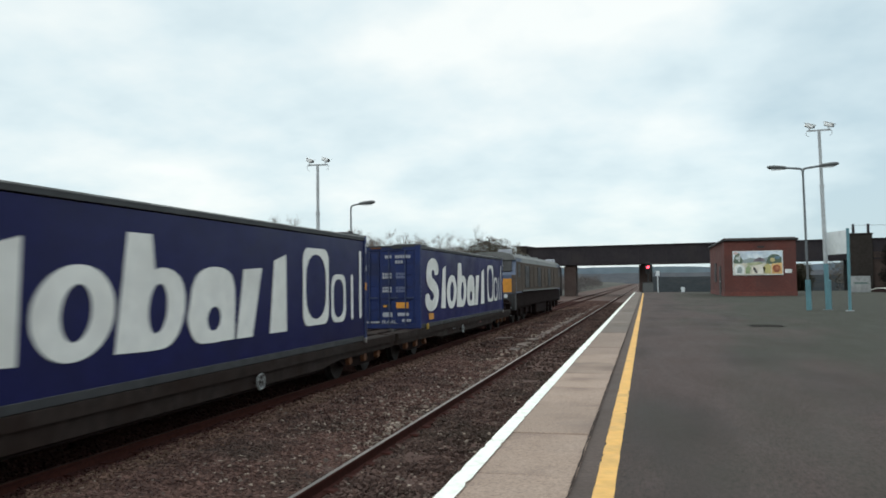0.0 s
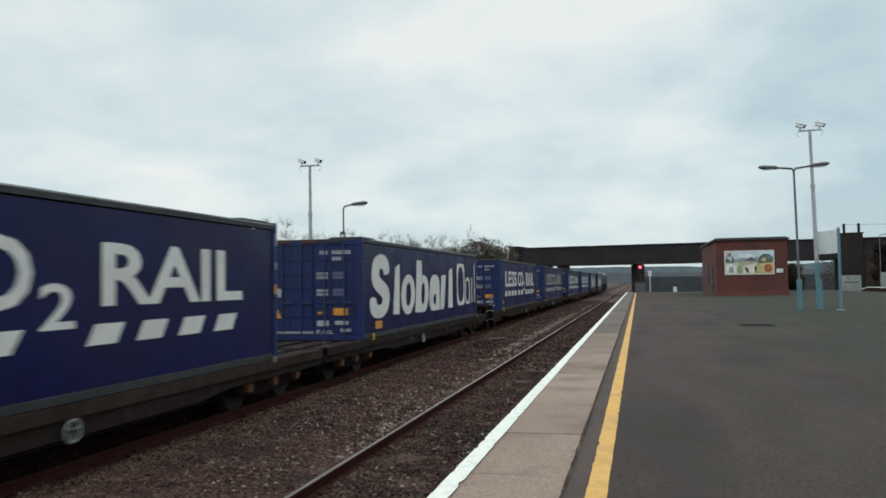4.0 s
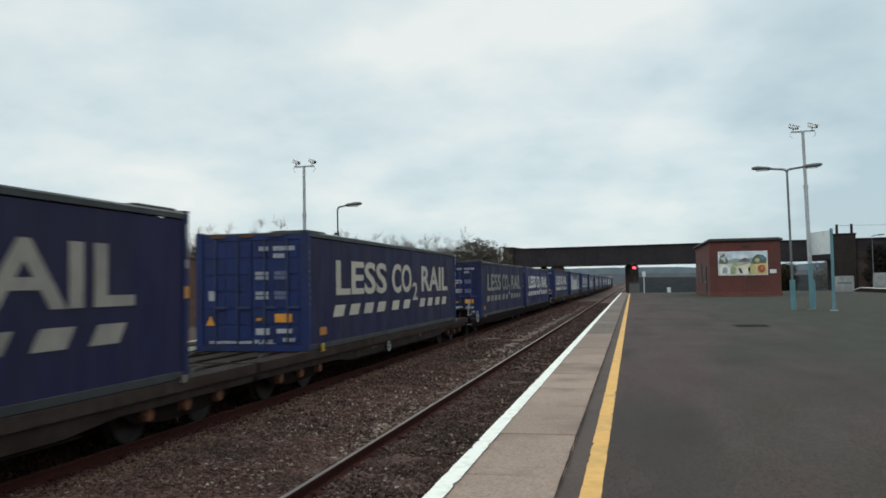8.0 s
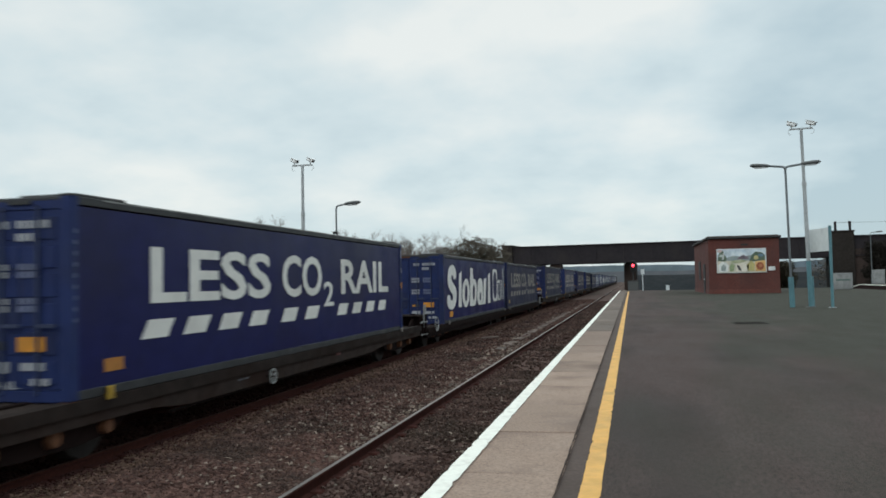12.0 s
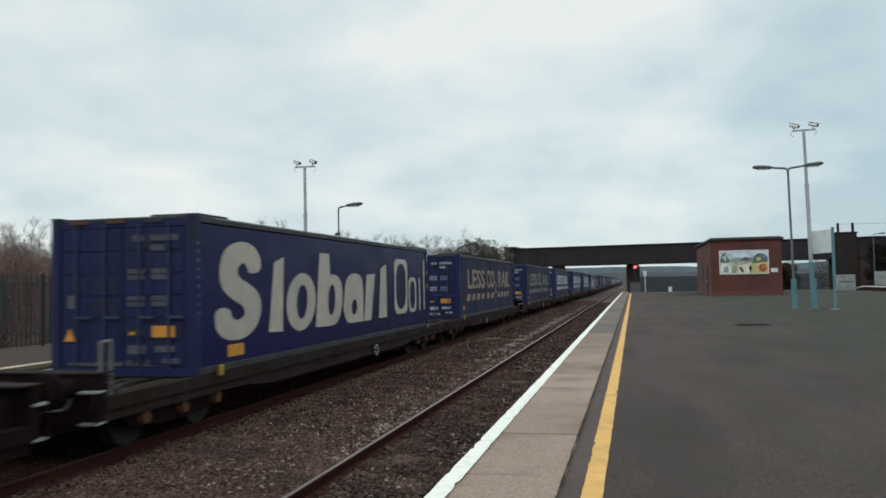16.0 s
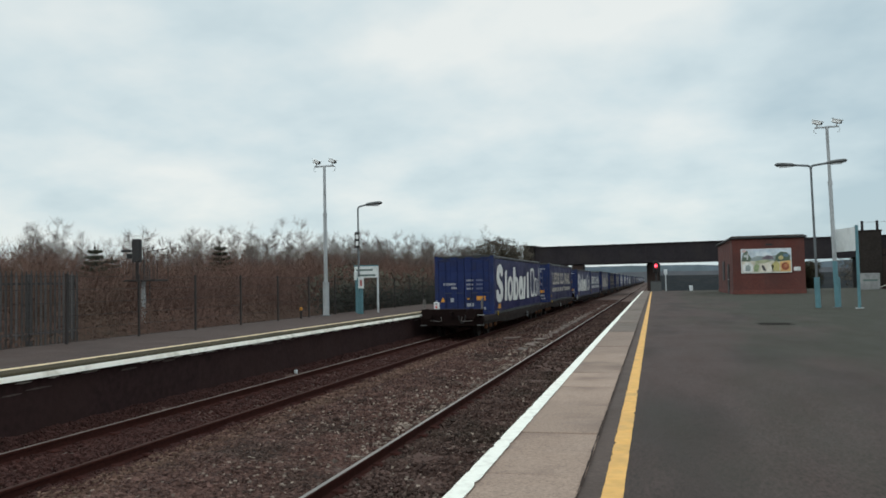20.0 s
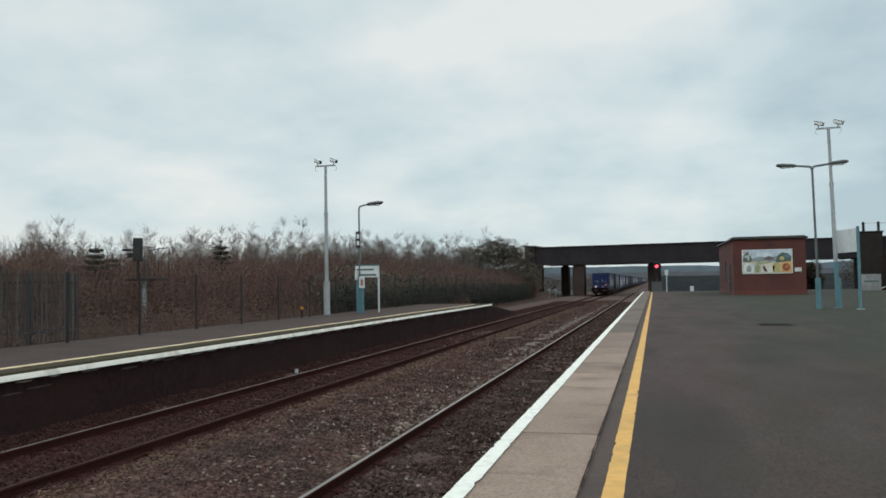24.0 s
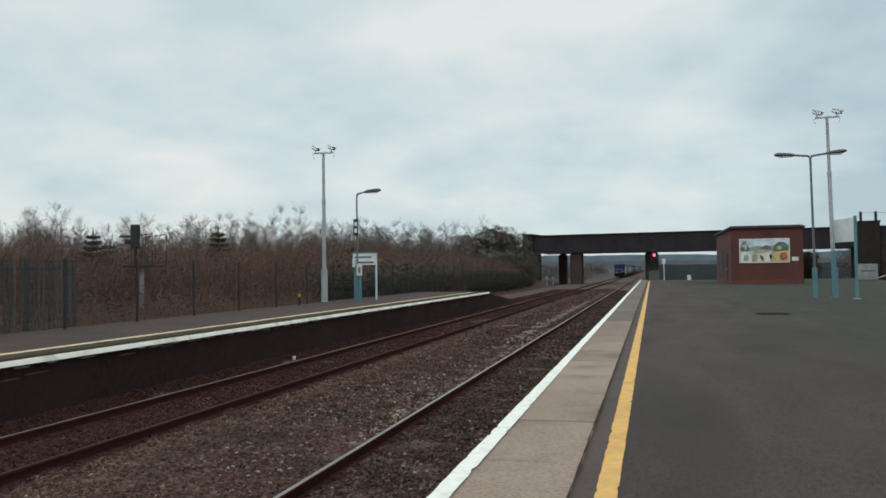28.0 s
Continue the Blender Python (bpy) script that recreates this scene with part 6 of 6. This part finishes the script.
def build_scrub():
    rng = random.Random(3)
    seg = []
    for k in range(2300):
        y = 8 + 102 * rng.random() ** 1.15
        depth = rng.random() ** 0.8
        x = scrub_edge(y) - depth * 11
        z0 = ground_height(x, y) - 0.1
        top = (1.90 + 1.25 * depth + noise.noise((x * 0.25, y * 0.22, 3)) * 0.7) * rng.uniform(0.75, 1.12) * (1 + 0.30 * min(1.0, max(0.0, (y - 34) / 30)))
        for _ in range(12):
            a = rng.uniform(0, 2 * math.pi)
            lean = rng.uniform(0.05, 0.55)
            p = Vector((x + rng.uniform(-0.6, 0.6), y + rng.uniform(-0.6, 0.6), z0))
            d = Vector((math.cos(a) * lean, math.sin(a) * lean, 1)).normalized()
            h = top * rng.uniform(0.55, 1.05)
            r = rng.uniform(0.008, 0.017)
            for s in range(3):
                q = p + d * h / 3
                seg.append((*p, *q, r, r * 0.7))
                if s:
                    for _ in range(2):
                        b = (d + Vector((rng.uniform(-1, 1), rng.uniform(-1, 1), rng.uniform(-0.2, 0.6))) * 0.9).normalized()
                        seg.append((*p, *(p + b * h * rng.uniform(0.2, 0.38)), r * 0.7, r * 0.3))
                d = (d + Vector((math.cos(a) * 0.16, math.sin(a) * 0.16, -0.10))).normalized()
                p, r = q, r * 0.7
    tagged(new("scrub_thicket", stick_mesh("scrub_thicket", seg, M_SCRUB)), "dense leafless brown bramble and sapling thicket", "scrub", kind="stuff")


build_scrub()


LEAF_UP = Vector((0.45, -0.50, 0.74)).normalized()


def leaf_cloud(name, label, blobs, count, size, material, seed, category="bush", kind=""):
    """Many small tilted leaf clumps spread through a few uneven lobes."""
    rng = random.Random(seed)
    V, F, soft = [], [], []
    for _ in range(count):
        cx, cy, cz, rx, ry, rz = rng.choice(blobs)
        while True:
            v = Vector((rng.uniform(-1, 1), rng.uniform(-1, 1), rng.uniform(-1, 1)))
            if 0.25 < v.length < 1:
                break
        k = 0.75 + 0.45 * noise.noise(v * 2.2 + Vector((cx, cy, cz)))
        p = Vector((cx + v.x * rx * k, cy + v.y * ry * k, cz + v.z * rz * k))
        a, b = (Vector((rng.gauss(0, 1), rng.gauss(0, 1), rng.gauss(0, 1))).normalized() * size * rng.uniform(0.5, 1.2) for _ in range(2))
        n = len(V)
        face = a.cross(b).normalized()
        if face.dot(LEAF_UP) < 0:
            face, b = -face, -b
        V += [tuple(p - a), tuple(p - b * 0.5), tuple(p + a), tuple(p + b * 0.5)]
        F.append((n, n + 1, n + 2, n + 3))
        soft += [tuple((face * 0.32 + LEAF_UP).normalized())] * 4
    me = bpy.data.meshes.new(name)
    me.from_pydata(V, [], F)
    me.materials.append(material)
    me.normals_split_custom_set_from_vertices(soft)  # a thicket's leaves blend into one soft mass
    return me


def build_brambles():
    """Fine russet bramble that fills the thicket from the ground to its uneven crest."""
    rng = random.Random(14)
    blobs = []
    for k in range(620):
        y = 9 + 99 * rng.random() ** 1.25
        depth = rng.random() ** 0.9
        x = scrub_edge(y) - 0.4 - depth * 10
        h = (1.05 + 0.60 * depth + 0.35 * noise.noise((x * 0.2, y * 0.16, 7))) * (1 + 0.34 * min(1.0, max(0.0, (y - 34) / 30)))
        blobs.append((x, y, ground_height(x, y) + h * 0.82, rng.uniform(0.8, 1.5), rng.uniform(0.9, 1.8), h * 1.05))
    for k in range(170):                             # low brambles right behind the fence
        y = 10 + 48 * (k + rng.random()) / 170
        x = -13.5 - rng.random() * max(0.6, -13.0 - scrub_edge(y))
        h = rng.uniform(0.45, 0.85)
        blobs.append((x, y, ground_height(x, y) + h * 0.7, 0.8, 1.0, h))
    tagged(new("bramble_thicket", leaf_cloud("bramble_thicket", "", blobs, 260000, 0.045, M_HAZE, 15)), "fine russet-brown bramble filling the thicket", "scrub", kind="stuff")


build_brambles()


def build_bushes():
    rng = random.Random(8)
    # dark ivy-clad bush by the bridge and a hedge along the track
    b = thing("hawthorn_bush", "large bare brown tangled bush beside the bridge abutment", "bush")
    tr, cr = bare_tree(91, 7.4, 0.2, 40)
    part("trunk", stick_mesh("trunk", tr, M_BARK, 5), None, b)
    part("crown", stick_mesh("crown", cr, M_BUSH), None, b, "bare twiggy crown")
    part("foliage", leaf_cloud("foliage", "", [(0, 0, 2.6, 4.5, 3.4, 3.0), (4.4, -1, 2.2, 3.6, 3, 2.6), (-5.6, 1, 2.2, 4.6, 3, 2.8), (0.9, 0, 5.0, 3.2, 2.4, 2.2), (3.4, 0, 4.2, 3.0, 2, 2.0),
                                               (-2.6, 0, 4.2, 3.2, 2, 2.0), (-10.4, 0, 2.0, 4.4, 3, 2.4)], 60000, 0.105, M_BUSH, 4), None, b)
    b.matrix_basis = pose(-20.2, 100, 0.6)
    b.scale = (1, 1, 1.08)
    b2 = thing("hawthorn_bush", "dark tangled bush in front of the bridge wing wall", "bush")
    part("trunk", stick_mesh("trunk", bare_tree(92, 3.4)[0], M_BARK, 5), None, b2)
    part("foliage", leaf_cloud("foliage", "", [(0, 0, 1.8, 2.6, 3.6, 1.9), (0.6, -6, 1.3, 2.2, 4, 1.4), (-1.2, 5, 2.4, 2.8, 4, 2.6), (0.3, 9, 1.9, 1.9, 3, 2.3)], 26000, 0.12, M_BUSH, 6), None, b2)
    b2.matrix_basis = pose(-17.6, 106, -0.1)
    h = leaf_cloud("lineside_hedge", "", [(-15.6 - 0.03 * (y - 40), y, 1.4 + rng.uniform(-0.2, 0.4), 1.5, 2.4, 1.9) for y in range(36, 104, 3)], 20000, 0.12, M_HEDGE, 9)
    tagged(new("lineside_hedge", h), "dark green-brown hedge and bramble beside the track", "hedge", kind="stuff")
    blobs = [(-13.75 - rng.uniform(0, 0.5) - 0.035 * max(0, 0.42 * k - 42), 33 + 0.42 * k, 1.05 + rng.uniform(-0.3, 0.15), 0.65, 1.0, 1.25 + rng.uniform(-0.1, 0.15)) for k in range(160)]
    tagged(new("ivy_hedge", leaf_cloud("ivy_hedge", "", blobs, 76000, 0.075, M_IVY, 19)), "dark green ivy hedge grown through the fence", "hedge", kind="stuff")
    # small dark pines among the birches
    for k, (x, y, s) in enumerate(((-21.0, 26.8, 0.66), (-21.6, 28.6, 0.56), (-22.0, 37.9, 0.80))):
        t = thing("young_pine", "small dark green pine among bare birches", "tree", "young pines")
        part("trunk", shape(tube, (0, 0, -0.4), (0, 0, 3.9), 0.07, 0.015, 6), M_BARK, t)
        blobs, limbs = [(0, 0, 3.75, 0.07, 0.07, 0.34)], []
        for j in range(8):                           # whorls of upturned, needle-clad branches
            z, reach = 0.9 + 0.36 * j, 1.25 * (1 - j / 9.5)
            for b in range(6):
                a, w = b * math.pi / 3 + j * 0.5 + rng.uniform(-0.3, 0.3), reach * rng.uniform(0.7, 1.15)
                dx, dy = math.cos(a) * w, math.sin(a) * w
                limbs.append((0, 0, z, dx, dy, z + 0.24 * w, 0.02, 0.008))
                blobs += [(dx * u, dy * u, z + 0.24 * w * u * u + 0.03, 0.17, 0.17, 0.10) for u in (0.35, 0.6, 0.82, 1.0)]
        part("limbs", stick_mesh("limbs", limbs, M_BARK), None, t)
        part("crown", leaf_cloud("crown", "", blobs, 5200, 0.085, M_EVER, 30 + k), None, t)
        t.matrix_basis = pose(x, y, ground_height(x, y), 0, 0, 40 * k)
        t.scale = (s, s, s)


build_bushes()


def ridge(name, label, y, x0, x1, base, amp, step, seed, material, kindword):
    """A far rolling skyline with depth, as one closed strip of hill."""
    xs = np.arange(x0, x1, step)
    top = [base + amp * (noise.noise((x / 420.0, seed, 0)) + 0.4 * noise.noise((x / 90.0, seed, 5)) + 0.16 * noise.noise((x / 22.0, seed, 9))) for x in xs]
    V = []
    for x, z in zip(xs, top):
        V += [(x, y, -3), (x, y + 30, z), (x, y + 160, z * 0.9), (x, y + 400, -3)]
    F = [(4 * k + j, 4 * (k + 1) + j, 4 * (k + 1) + j + 1, 4 * k + j + 1) for k in range(len(xs) - 1) for j in range(3)] + [(0, 1, 2, 3), tuple(4 * (len(xs) - 1) + j for j in range(4))]
    me = bpy.data.meshes.new(name)
    me.from_pydata(V, [], F)
    me.materials.append(material)
    tagged(new(name, me), label, kindword, kind="structure")


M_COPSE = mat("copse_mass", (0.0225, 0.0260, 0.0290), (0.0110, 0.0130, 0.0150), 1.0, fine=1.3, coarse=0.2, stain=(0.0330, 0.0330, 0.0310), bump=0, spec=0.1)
# the hills' blue-grey is distance haze painted into the colour
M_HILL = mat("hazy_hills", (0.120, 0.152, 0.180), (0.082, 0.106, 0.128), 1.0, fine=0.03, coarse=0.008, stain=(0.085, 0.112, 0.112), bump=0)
M_IVYW = mat("dull_ivy_wood", (0.0330, 0.0285, 0.0225), (0.0200, 0.0180, 0.0145), 0.95, fine=1.5, island=0.3, bump=0, spec=0.15)
M_BANK = mat("olive_bank", (0.0620, 0.0520, 0.0320), (0.0430, 0.0370, 0.0240), 0.95, fine=1.5, island=0.25, bump=0, spec=0.15)
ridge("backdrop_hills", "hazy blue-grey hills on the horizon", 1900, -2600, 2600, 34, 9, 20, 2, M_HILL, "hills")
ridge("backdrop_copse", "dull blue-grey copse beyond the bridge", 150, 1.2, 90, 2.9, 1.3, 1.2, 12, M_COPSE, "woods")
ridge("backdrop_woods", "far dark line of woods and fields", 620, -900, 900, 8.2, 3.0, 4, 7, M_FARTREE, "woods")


def build_far_woods():
    """Woods and brush beyond the bridge."""
    rng = random.Random(21)
    blobs = []
    for k in range(80):
        y = rng.uniform(150, 260)
        x = -24 - 0.05 * (y - 150) - 50 * rng.random()
        h = rng.uniform(1.65, 2.85)
        blobs.append((x, y, h * 0.95 - 0.4, 4.5, 4, h * 1.2))
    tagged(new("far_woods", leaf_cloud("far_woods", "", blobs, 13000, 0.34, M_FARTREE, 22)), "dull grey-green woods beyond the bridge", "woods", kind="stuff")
    blobs = []
    for k in range(150):
        y = rng.uniform(136, 330)
        x = -14.5 - 0.016 * (y - 136) - rng.random() ** 1.6 * 34
        h = rng.uniform(1.2, 2.2) * (1 + 0.004 * (y - 136))
        blobs.append((x, y, h * 0.7 - 0.5, 3.0, 3.5, h * 1.05))
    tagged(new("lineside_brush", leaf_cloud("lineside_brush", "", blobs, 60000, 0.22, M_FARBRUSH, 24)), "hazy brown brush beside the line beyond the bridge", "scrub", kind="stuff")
    blobs = []
    for k in range(46):
        y = rng.uniform(84, 150)
        x = 30 + rng.random() * 26
        h = rng.uniform(2.2, 4.2)
        blobs.append((x, y, h * 0.8, 3, 3, h))
    tagged(new("bank_bushes", leaf_cloud("bank_bushes", "", blobs, 40000, 0.20, M_BUSH, 23)), "dark bare bushes on the bank beside the bridge", "bush", kind="stuff")
    blobs = [(29.7 + 0.76 * k + rng.uniform(-0.3, 0.3), 112.2 - 0.05 * k + rng.uniform(-0.6, 0.6), z, 1.25, 1.2, 1.35)
             for k in range(18) for z in (0.6, 2.3, 4.0, 5.4 + rng.uniform(-0.45, 0.35))]
    tagged(new("ivy_thicket", leaf_cloud("ivy_thicket", "", blobs, 42000, 0.17, M_IVYW, 26)), "dark ivy and trees grown over the bridge wing wall", "bush", kind="stuff")
    blobs = [(18.6 + 0.5 * k, 135 + rng.uniform(-1, 1), z, 1.6, 1.4, 1.3) for k in range(12) for z in (0.6, 2.0, 3.5)]
    tagged(new("bank_ivy", leaf_cloud("bank_ivy", "", blobs, 24000, 0.16, M_BANK, 27)), "olive overgrown bank under the bridge", "bush", kind="stuff")


build_far_woods()

# ---- pieces: coping slabs, sleepers, ballast stones ----


def lay_slabs(host, x0, x1, ya, yb, step, material, seed, worn=(), drop=0.0):
    rng = random.Random(seed)
    w = x1 - x0
    metas = []
    for k in range(4):
        bm = bmesh.new()
        box(bm, 0, w, 0.002, step - 0.002, -0.125, 0.0)
        bmesh.ops.bevel(bm, geom=[e for e in bm.edges if all(v.co.z > -0.01 for v in e.verts)], offset=0.006, segments=1, affect="EDGES")
        for v in bm.verts:
            v.co += Vector((rng.uniform(-0.006, 0.006), 0, rng.uniform(-0.003, 0.002)))
        metas.append(mesh_of("coping_slab", bm, material))
    stages = [(-1e9, metas)]                         # the slabs get dirtier along the platform
    for start, grimy in worn:
        stages.append((start, [m.copy() for m in metas]))
        for m in stages[-1][1]:
            m.materials[0] = grimy
    y = ya
    while y < yb:
        ob = part("coping_slab", rng.choice([ms for start, ms in stages if y > start][-1]), None, host)
        ob.location = (x0 + rng.uniform(-0.008, 0.008), y, PLAT - drop + rng.uniform(-0.004, 0.003))
        y += step


lay_slabs(platform_near, EDGE, EDGE + 0.715, -13.0, PLAT_END, 1.38, M_COPING, 2, ((12.2, M_COPINGM), (17.5, M_COPINGD)))
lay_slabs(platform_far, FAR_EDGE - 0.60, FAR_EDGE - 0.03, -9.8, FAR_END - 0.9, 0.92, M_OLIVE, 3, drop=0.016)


def lay_sleepers():
    bm = bmesh.new()
    prism(bm, [(-0.14, -0.30), (0.14, -0.30), (0.10, -0.155), (-0.10, -0.155)], "x", -1.26, 1.26)
    me = mesh_of("sleeper", bm, M_SLEEPER)
    clip = mesh_of("rail_chair", shape(box, -0.16, 0.16, -0.08, 0.08, -0.155, -0.115, bevel=0.02), M_RAIL)
    for cx, y0 in ((NEAR_TRACK, -10.0), (FAR_TRACK, -10.6)):
        track = thing("track_bed", "row of half-buried concrete sleepers under the rails", "sleepers", "track beds", "structure")
        for k in range(142):
            y = y0 + 0.65 * k
            ob = part("sleeper", me, None, track)
            ob.location = (cx, y, 0.012 * noise.noise((cx, y * 3, 0)) - 0.012)
            if k < 66:
                for s in (-0.7525, 0.7525):
                    part("rail_chair", clip, None, track).location = (cx + s, y, 0.0)


lay_sleepers()


def strew_ballast(name, label, material, fields, seed):
    """Loose stones, thick near the platform and thinner further off."""
    rng = np.random.default_rng(seed)
    cube = np.array([(-1, -1, -1), (1, -1, -1), (1, 1, -1), (-1, 1, -1), (-1, -1, 1), (1, -1, 1), (1, 1, 1), (-1, 1, 1)], float)
    faces = np.array([(3, 2, 1, 0), (4, 5, 6, 7), (0, 1, 5, 4), (1, 2, 6, 5), (2, 3, 7, 6), (3, 0, 4, 7)])
    V, count = [], 0
    for x0, x1, y0, y1, n in fields:
        c = np.stack([rng.uniform(x0, x1, n), rng.uniform(y0, y1, n), np.full(n, 0.0)], 1)
        size = rng.uniform(0.012, 0.031, (n, 1, 1)) * (1.0 if y1 < 30 else 1.5 if y1 < 60 else 2.1)
        jit = cube[None] * rng.uniform(0.45, 1.0, (n, 8, 3)) * size * rng.uniform(0.7, 1.3, (n, 1, 3))
        ang = rng.uniform(0, 6.28, n)
        ca, sa = np.cos(ang)[:, None], np.sin(ang)[:, None]
        tilt = rng.uniform(-0.7, 0.7, (n, 1))
        x, y, z = jit[..., 0], jit[..., 1], jit[..., 2]
        y, z = y * np.cos(tilt) - z * np.sin(tilt), y * np.sin(tilt) + z * np.cos(tilt)
        x, y = x * ca - y * sa, x * sa + y * ca
        # ridged between the tracks, hollow inside them
        base = -0.145 + 0.05 * np.exp(-((c[:, 0] + 5.1) / 1.0) ** 2) + 0.15 * np.clip((-8.45 - c[:, 0]) / 0.35, 0, 1) * (c[:, 1] < 57)
        base += 0.016 * np.sin(c[:, 0] * 5.1 + 1.7 * np.sin(c[:, 1] * 0.9)) * np.sin(c[:, 1] * 2.3 + c[:, 0]) + 0.012 * np.sin(c[:, 1] * 6.1 + 2.0 * c[:, 0])
        V.append(np.stack([x + c[:, :1], y + c[:, 1:2], z + base[:, None]], -1).reshape(-1, 3))
        count += n
    V = np.concatenate(V)
    F = (faces[None] + np.arange(count)[:, None, None] * 8).reshape(-1, 4)
    me = bpy.data.meshes.new(name)
    me.from_pydata(V.tolist(), [], F.tolist())
    me.materials.append(material)
    tagged(new(name, me), label, "ballast", kind="stuff")


strew_ballast("ballast_stones", "loose brown and grey ballast stones between the tracks", M_STONE, (
    (-6.05, -3.50, 4.0, 11.0, 24000), (-6.1, -3.5, -10.0, 4.0, 9000), (-6.10, -3.50, 11.0, 24.0, 17000),
    (-6.3, -3.5, 24.0, 50.0, 7000), (-6.4, -3.5, 50.0, 90.0, 6000)), 4)
strew_ballast("oily_stones", "ballast coloured darker for the platform's shade beside the near rail", M_STONEN, (
    (-3.36, -1.2, -10.0, 4.5, 6000), (-3.36, -1.2, 4.5, 20.0, 14000), (-3.36, -1.2, 20.0, 50.0, 4000), (-3.4, -1.3, 50.0, 84.0, 2600)), 12)
strew_ballast("ginger_stones", "ginger rust-stained ballast along the far track", M_STONEG, (
    (-6.55, -5.85, 4.0, 14.0, 4200), (-6.5, -5.6, 5.0, 12.0, 1500), (-6.55, -5.9, 14.0, 30.0, 3200), (-6.6, -5.8, 30.0, 70.0, 2600)), 13)
strew_ballast("rusty_stones", "rust-dusted dark ballast along the far rails", M_STONED, (
    (-8.85, -6.2, 5.0, 12.0, 11000), (-8.85, -6.4, -10.0, 5.0, 6000), (-8.8, -6.3, 12.0, 26.0, 9000), (-8.8, -6.5, 26.0, 50.0, 5000), (-9.04, -8.45, 5.0, 20.0, 5200), (-9.04, -8.45, 20.0, 50.0, 3600), (-10.5, -6.5, 50.0, 90.0, 6000)), 6)
strew_ballast("pale_stones", "scattered pale fresh ballast stones", M_STONEP, (
    (-6.3, -3.55, 4.5, 14.0, 420), (-4.6, -3.55, 6.0, 22.0, 700), (-3.95, -3.5, 9.0, 30.0, 550), (-5.3, -4.1, 8.0, 16.0, 420), (-3.3, -1.6, 6.0, 18.0, 300), (-6.3, -3.6, 14.0, 45.0, 320), (-4.55, -3.95, 22.0, 60.0, 260)), 9)


def lay_trough_lids():
    """Half-buried pale lids of a cable trough beside the near track."""
    rng = random.Random(17)
    bm = bmesh.new()
    box(bm, -0.15, 0.15, -0.45, 0.45, -0.05, 0.0)
    bmesh.ops.bevel(bm, geom=[e for e in bm.edges if all(v.co.z > -0.01 for v in e.verts)], offset=0.012, segments=1, affect="EDGES")
    me = mesh_of("lid", bm, M_LID)
    t = thing("cable_trough", "row of half-buried pale concrete cable trough lids", "cable trough", at=pose(-4.22, 0, -0.080))
    y = 26.0
    while y < 73:
        if rng.random() < 0.9:
            ob = part("lid", me, None, t)
            ob.location, ob.rotation_euler = (rng.uniform(-0.05, 0.05), y, rng.uniform(-0.02, 0.012)), (rng.uniform(-0.03, 0.03), rng.uniform(-0.06, 0.06), rng.uniform(-0.08, 0.08))
        y += 0.92
    plank = thing("loose_plank", "short weathered pale plank lying on the ballast", "plank", at=pose(-5.32, 30.6, -0.055, 2, -3, 12))
    part("board", shape(box, -0.34, 0.34, -0.12, 0.12, -0.01, 0.03, bevel=0.006), M_LID, plank)


def patch_far_wall():
    """Broken pale mortar and scuffs on the face of the opposite platform."""
    rng = random.Random(23)
    for y, z, n in ((9.6, 0.60, 3), (13.2, 0.72, 3), (15.8, 0.75, 4), (18.6, 0.74, 3), (24.5, 0.70, 3), (31.0, 0.66, 3), (37.0, 0.50, 3)):
        for _ in range(n):
            a, b = y + rng.uniform(-0.8, 0.8), z + rng.uniform(-0.035, 0.035)
            w, h = rng.uniform(0.08, 0.30), rng.uniform(0.012, 0.03)
            bm = bmesh.new()
            prism(bm, [(a - w, b - h * 0.6), (a - w * 0.3, b - h), (a + w * 0.8, b - h * 0.5), (a + w, b + h * 0.4), (a + w * 0.2, b + h), (a - w * 0.8, b + h * 0.6)],
                  "x", FAR_EDGE - 0.062, FAR_EDGE - 0.052)
            part("mortar_patch", bm, M_SCUFF, platform_far)
    for k in range(46):                              # chipped pale edge under the nosing
        a = 8 + 36 * (k / 46) ** 1.1 + rng.uniform(-0.5, 0.5)
        w, h = rng.uniform(0.05, 0.34), rng.uniform(0.006, 0.016)
        b = PLAT - 0.150 - rng.uniform(0.0, 0.02)
        bm = bmesh.new()
        prism(bm, [(a - w, b - h * 0.3), (a - w * 0.2, b - h), (a + w * 0.7, b - h * 0.6), (a + w, b + h * 0.5), (a - w * 0.6, b + h)], "x", FAR_EDGE - 0.062, FAR_EDGE - 0.046)
        part("paint_chip", bm, M_CHIP, platform_far)


M_LID = mat("weathered_concrete", (0.185, 0.135, 0.112), (0.115, 0.084, 0.070), 0.95, fine=9, coarse=1.4, stain=(0.075, 0.055, 0.045), stain_amount=0.7, vary=0.2)
M_CHIP = mat("chipped_pale_paint", (0.42, 0.38, 0.33), (0.25, 0.22, 0.19), 0.9, fine=20, bump=0.1)
M_SCUFF = mat("sooty_mortar", (0.095, 0.068, 0.060), (0.060, 0.044, 0.038), 0.95, fine=12)
lay_trough_lids()
patch_far_wall()


def travelled(t):
    """Way of the train in metres since the start; it slows down gently."""
    return 22.19 + 27.40 * t - 0.1536 * t * t / 2 - 0.01007 * t ** 3 / 6


def motions():
    times = [0.0] + [k * 1.0 for k in range(1, 28)] + [28.0]
    for ob, u, z in TRAIN:
        walk(ob, [(t, pose(FAR_TRACK - 0.02 - (0.60 if ob.name == 'tail_lamp' else 0.0), u + travelled(t), z)) for t in times])


motions()
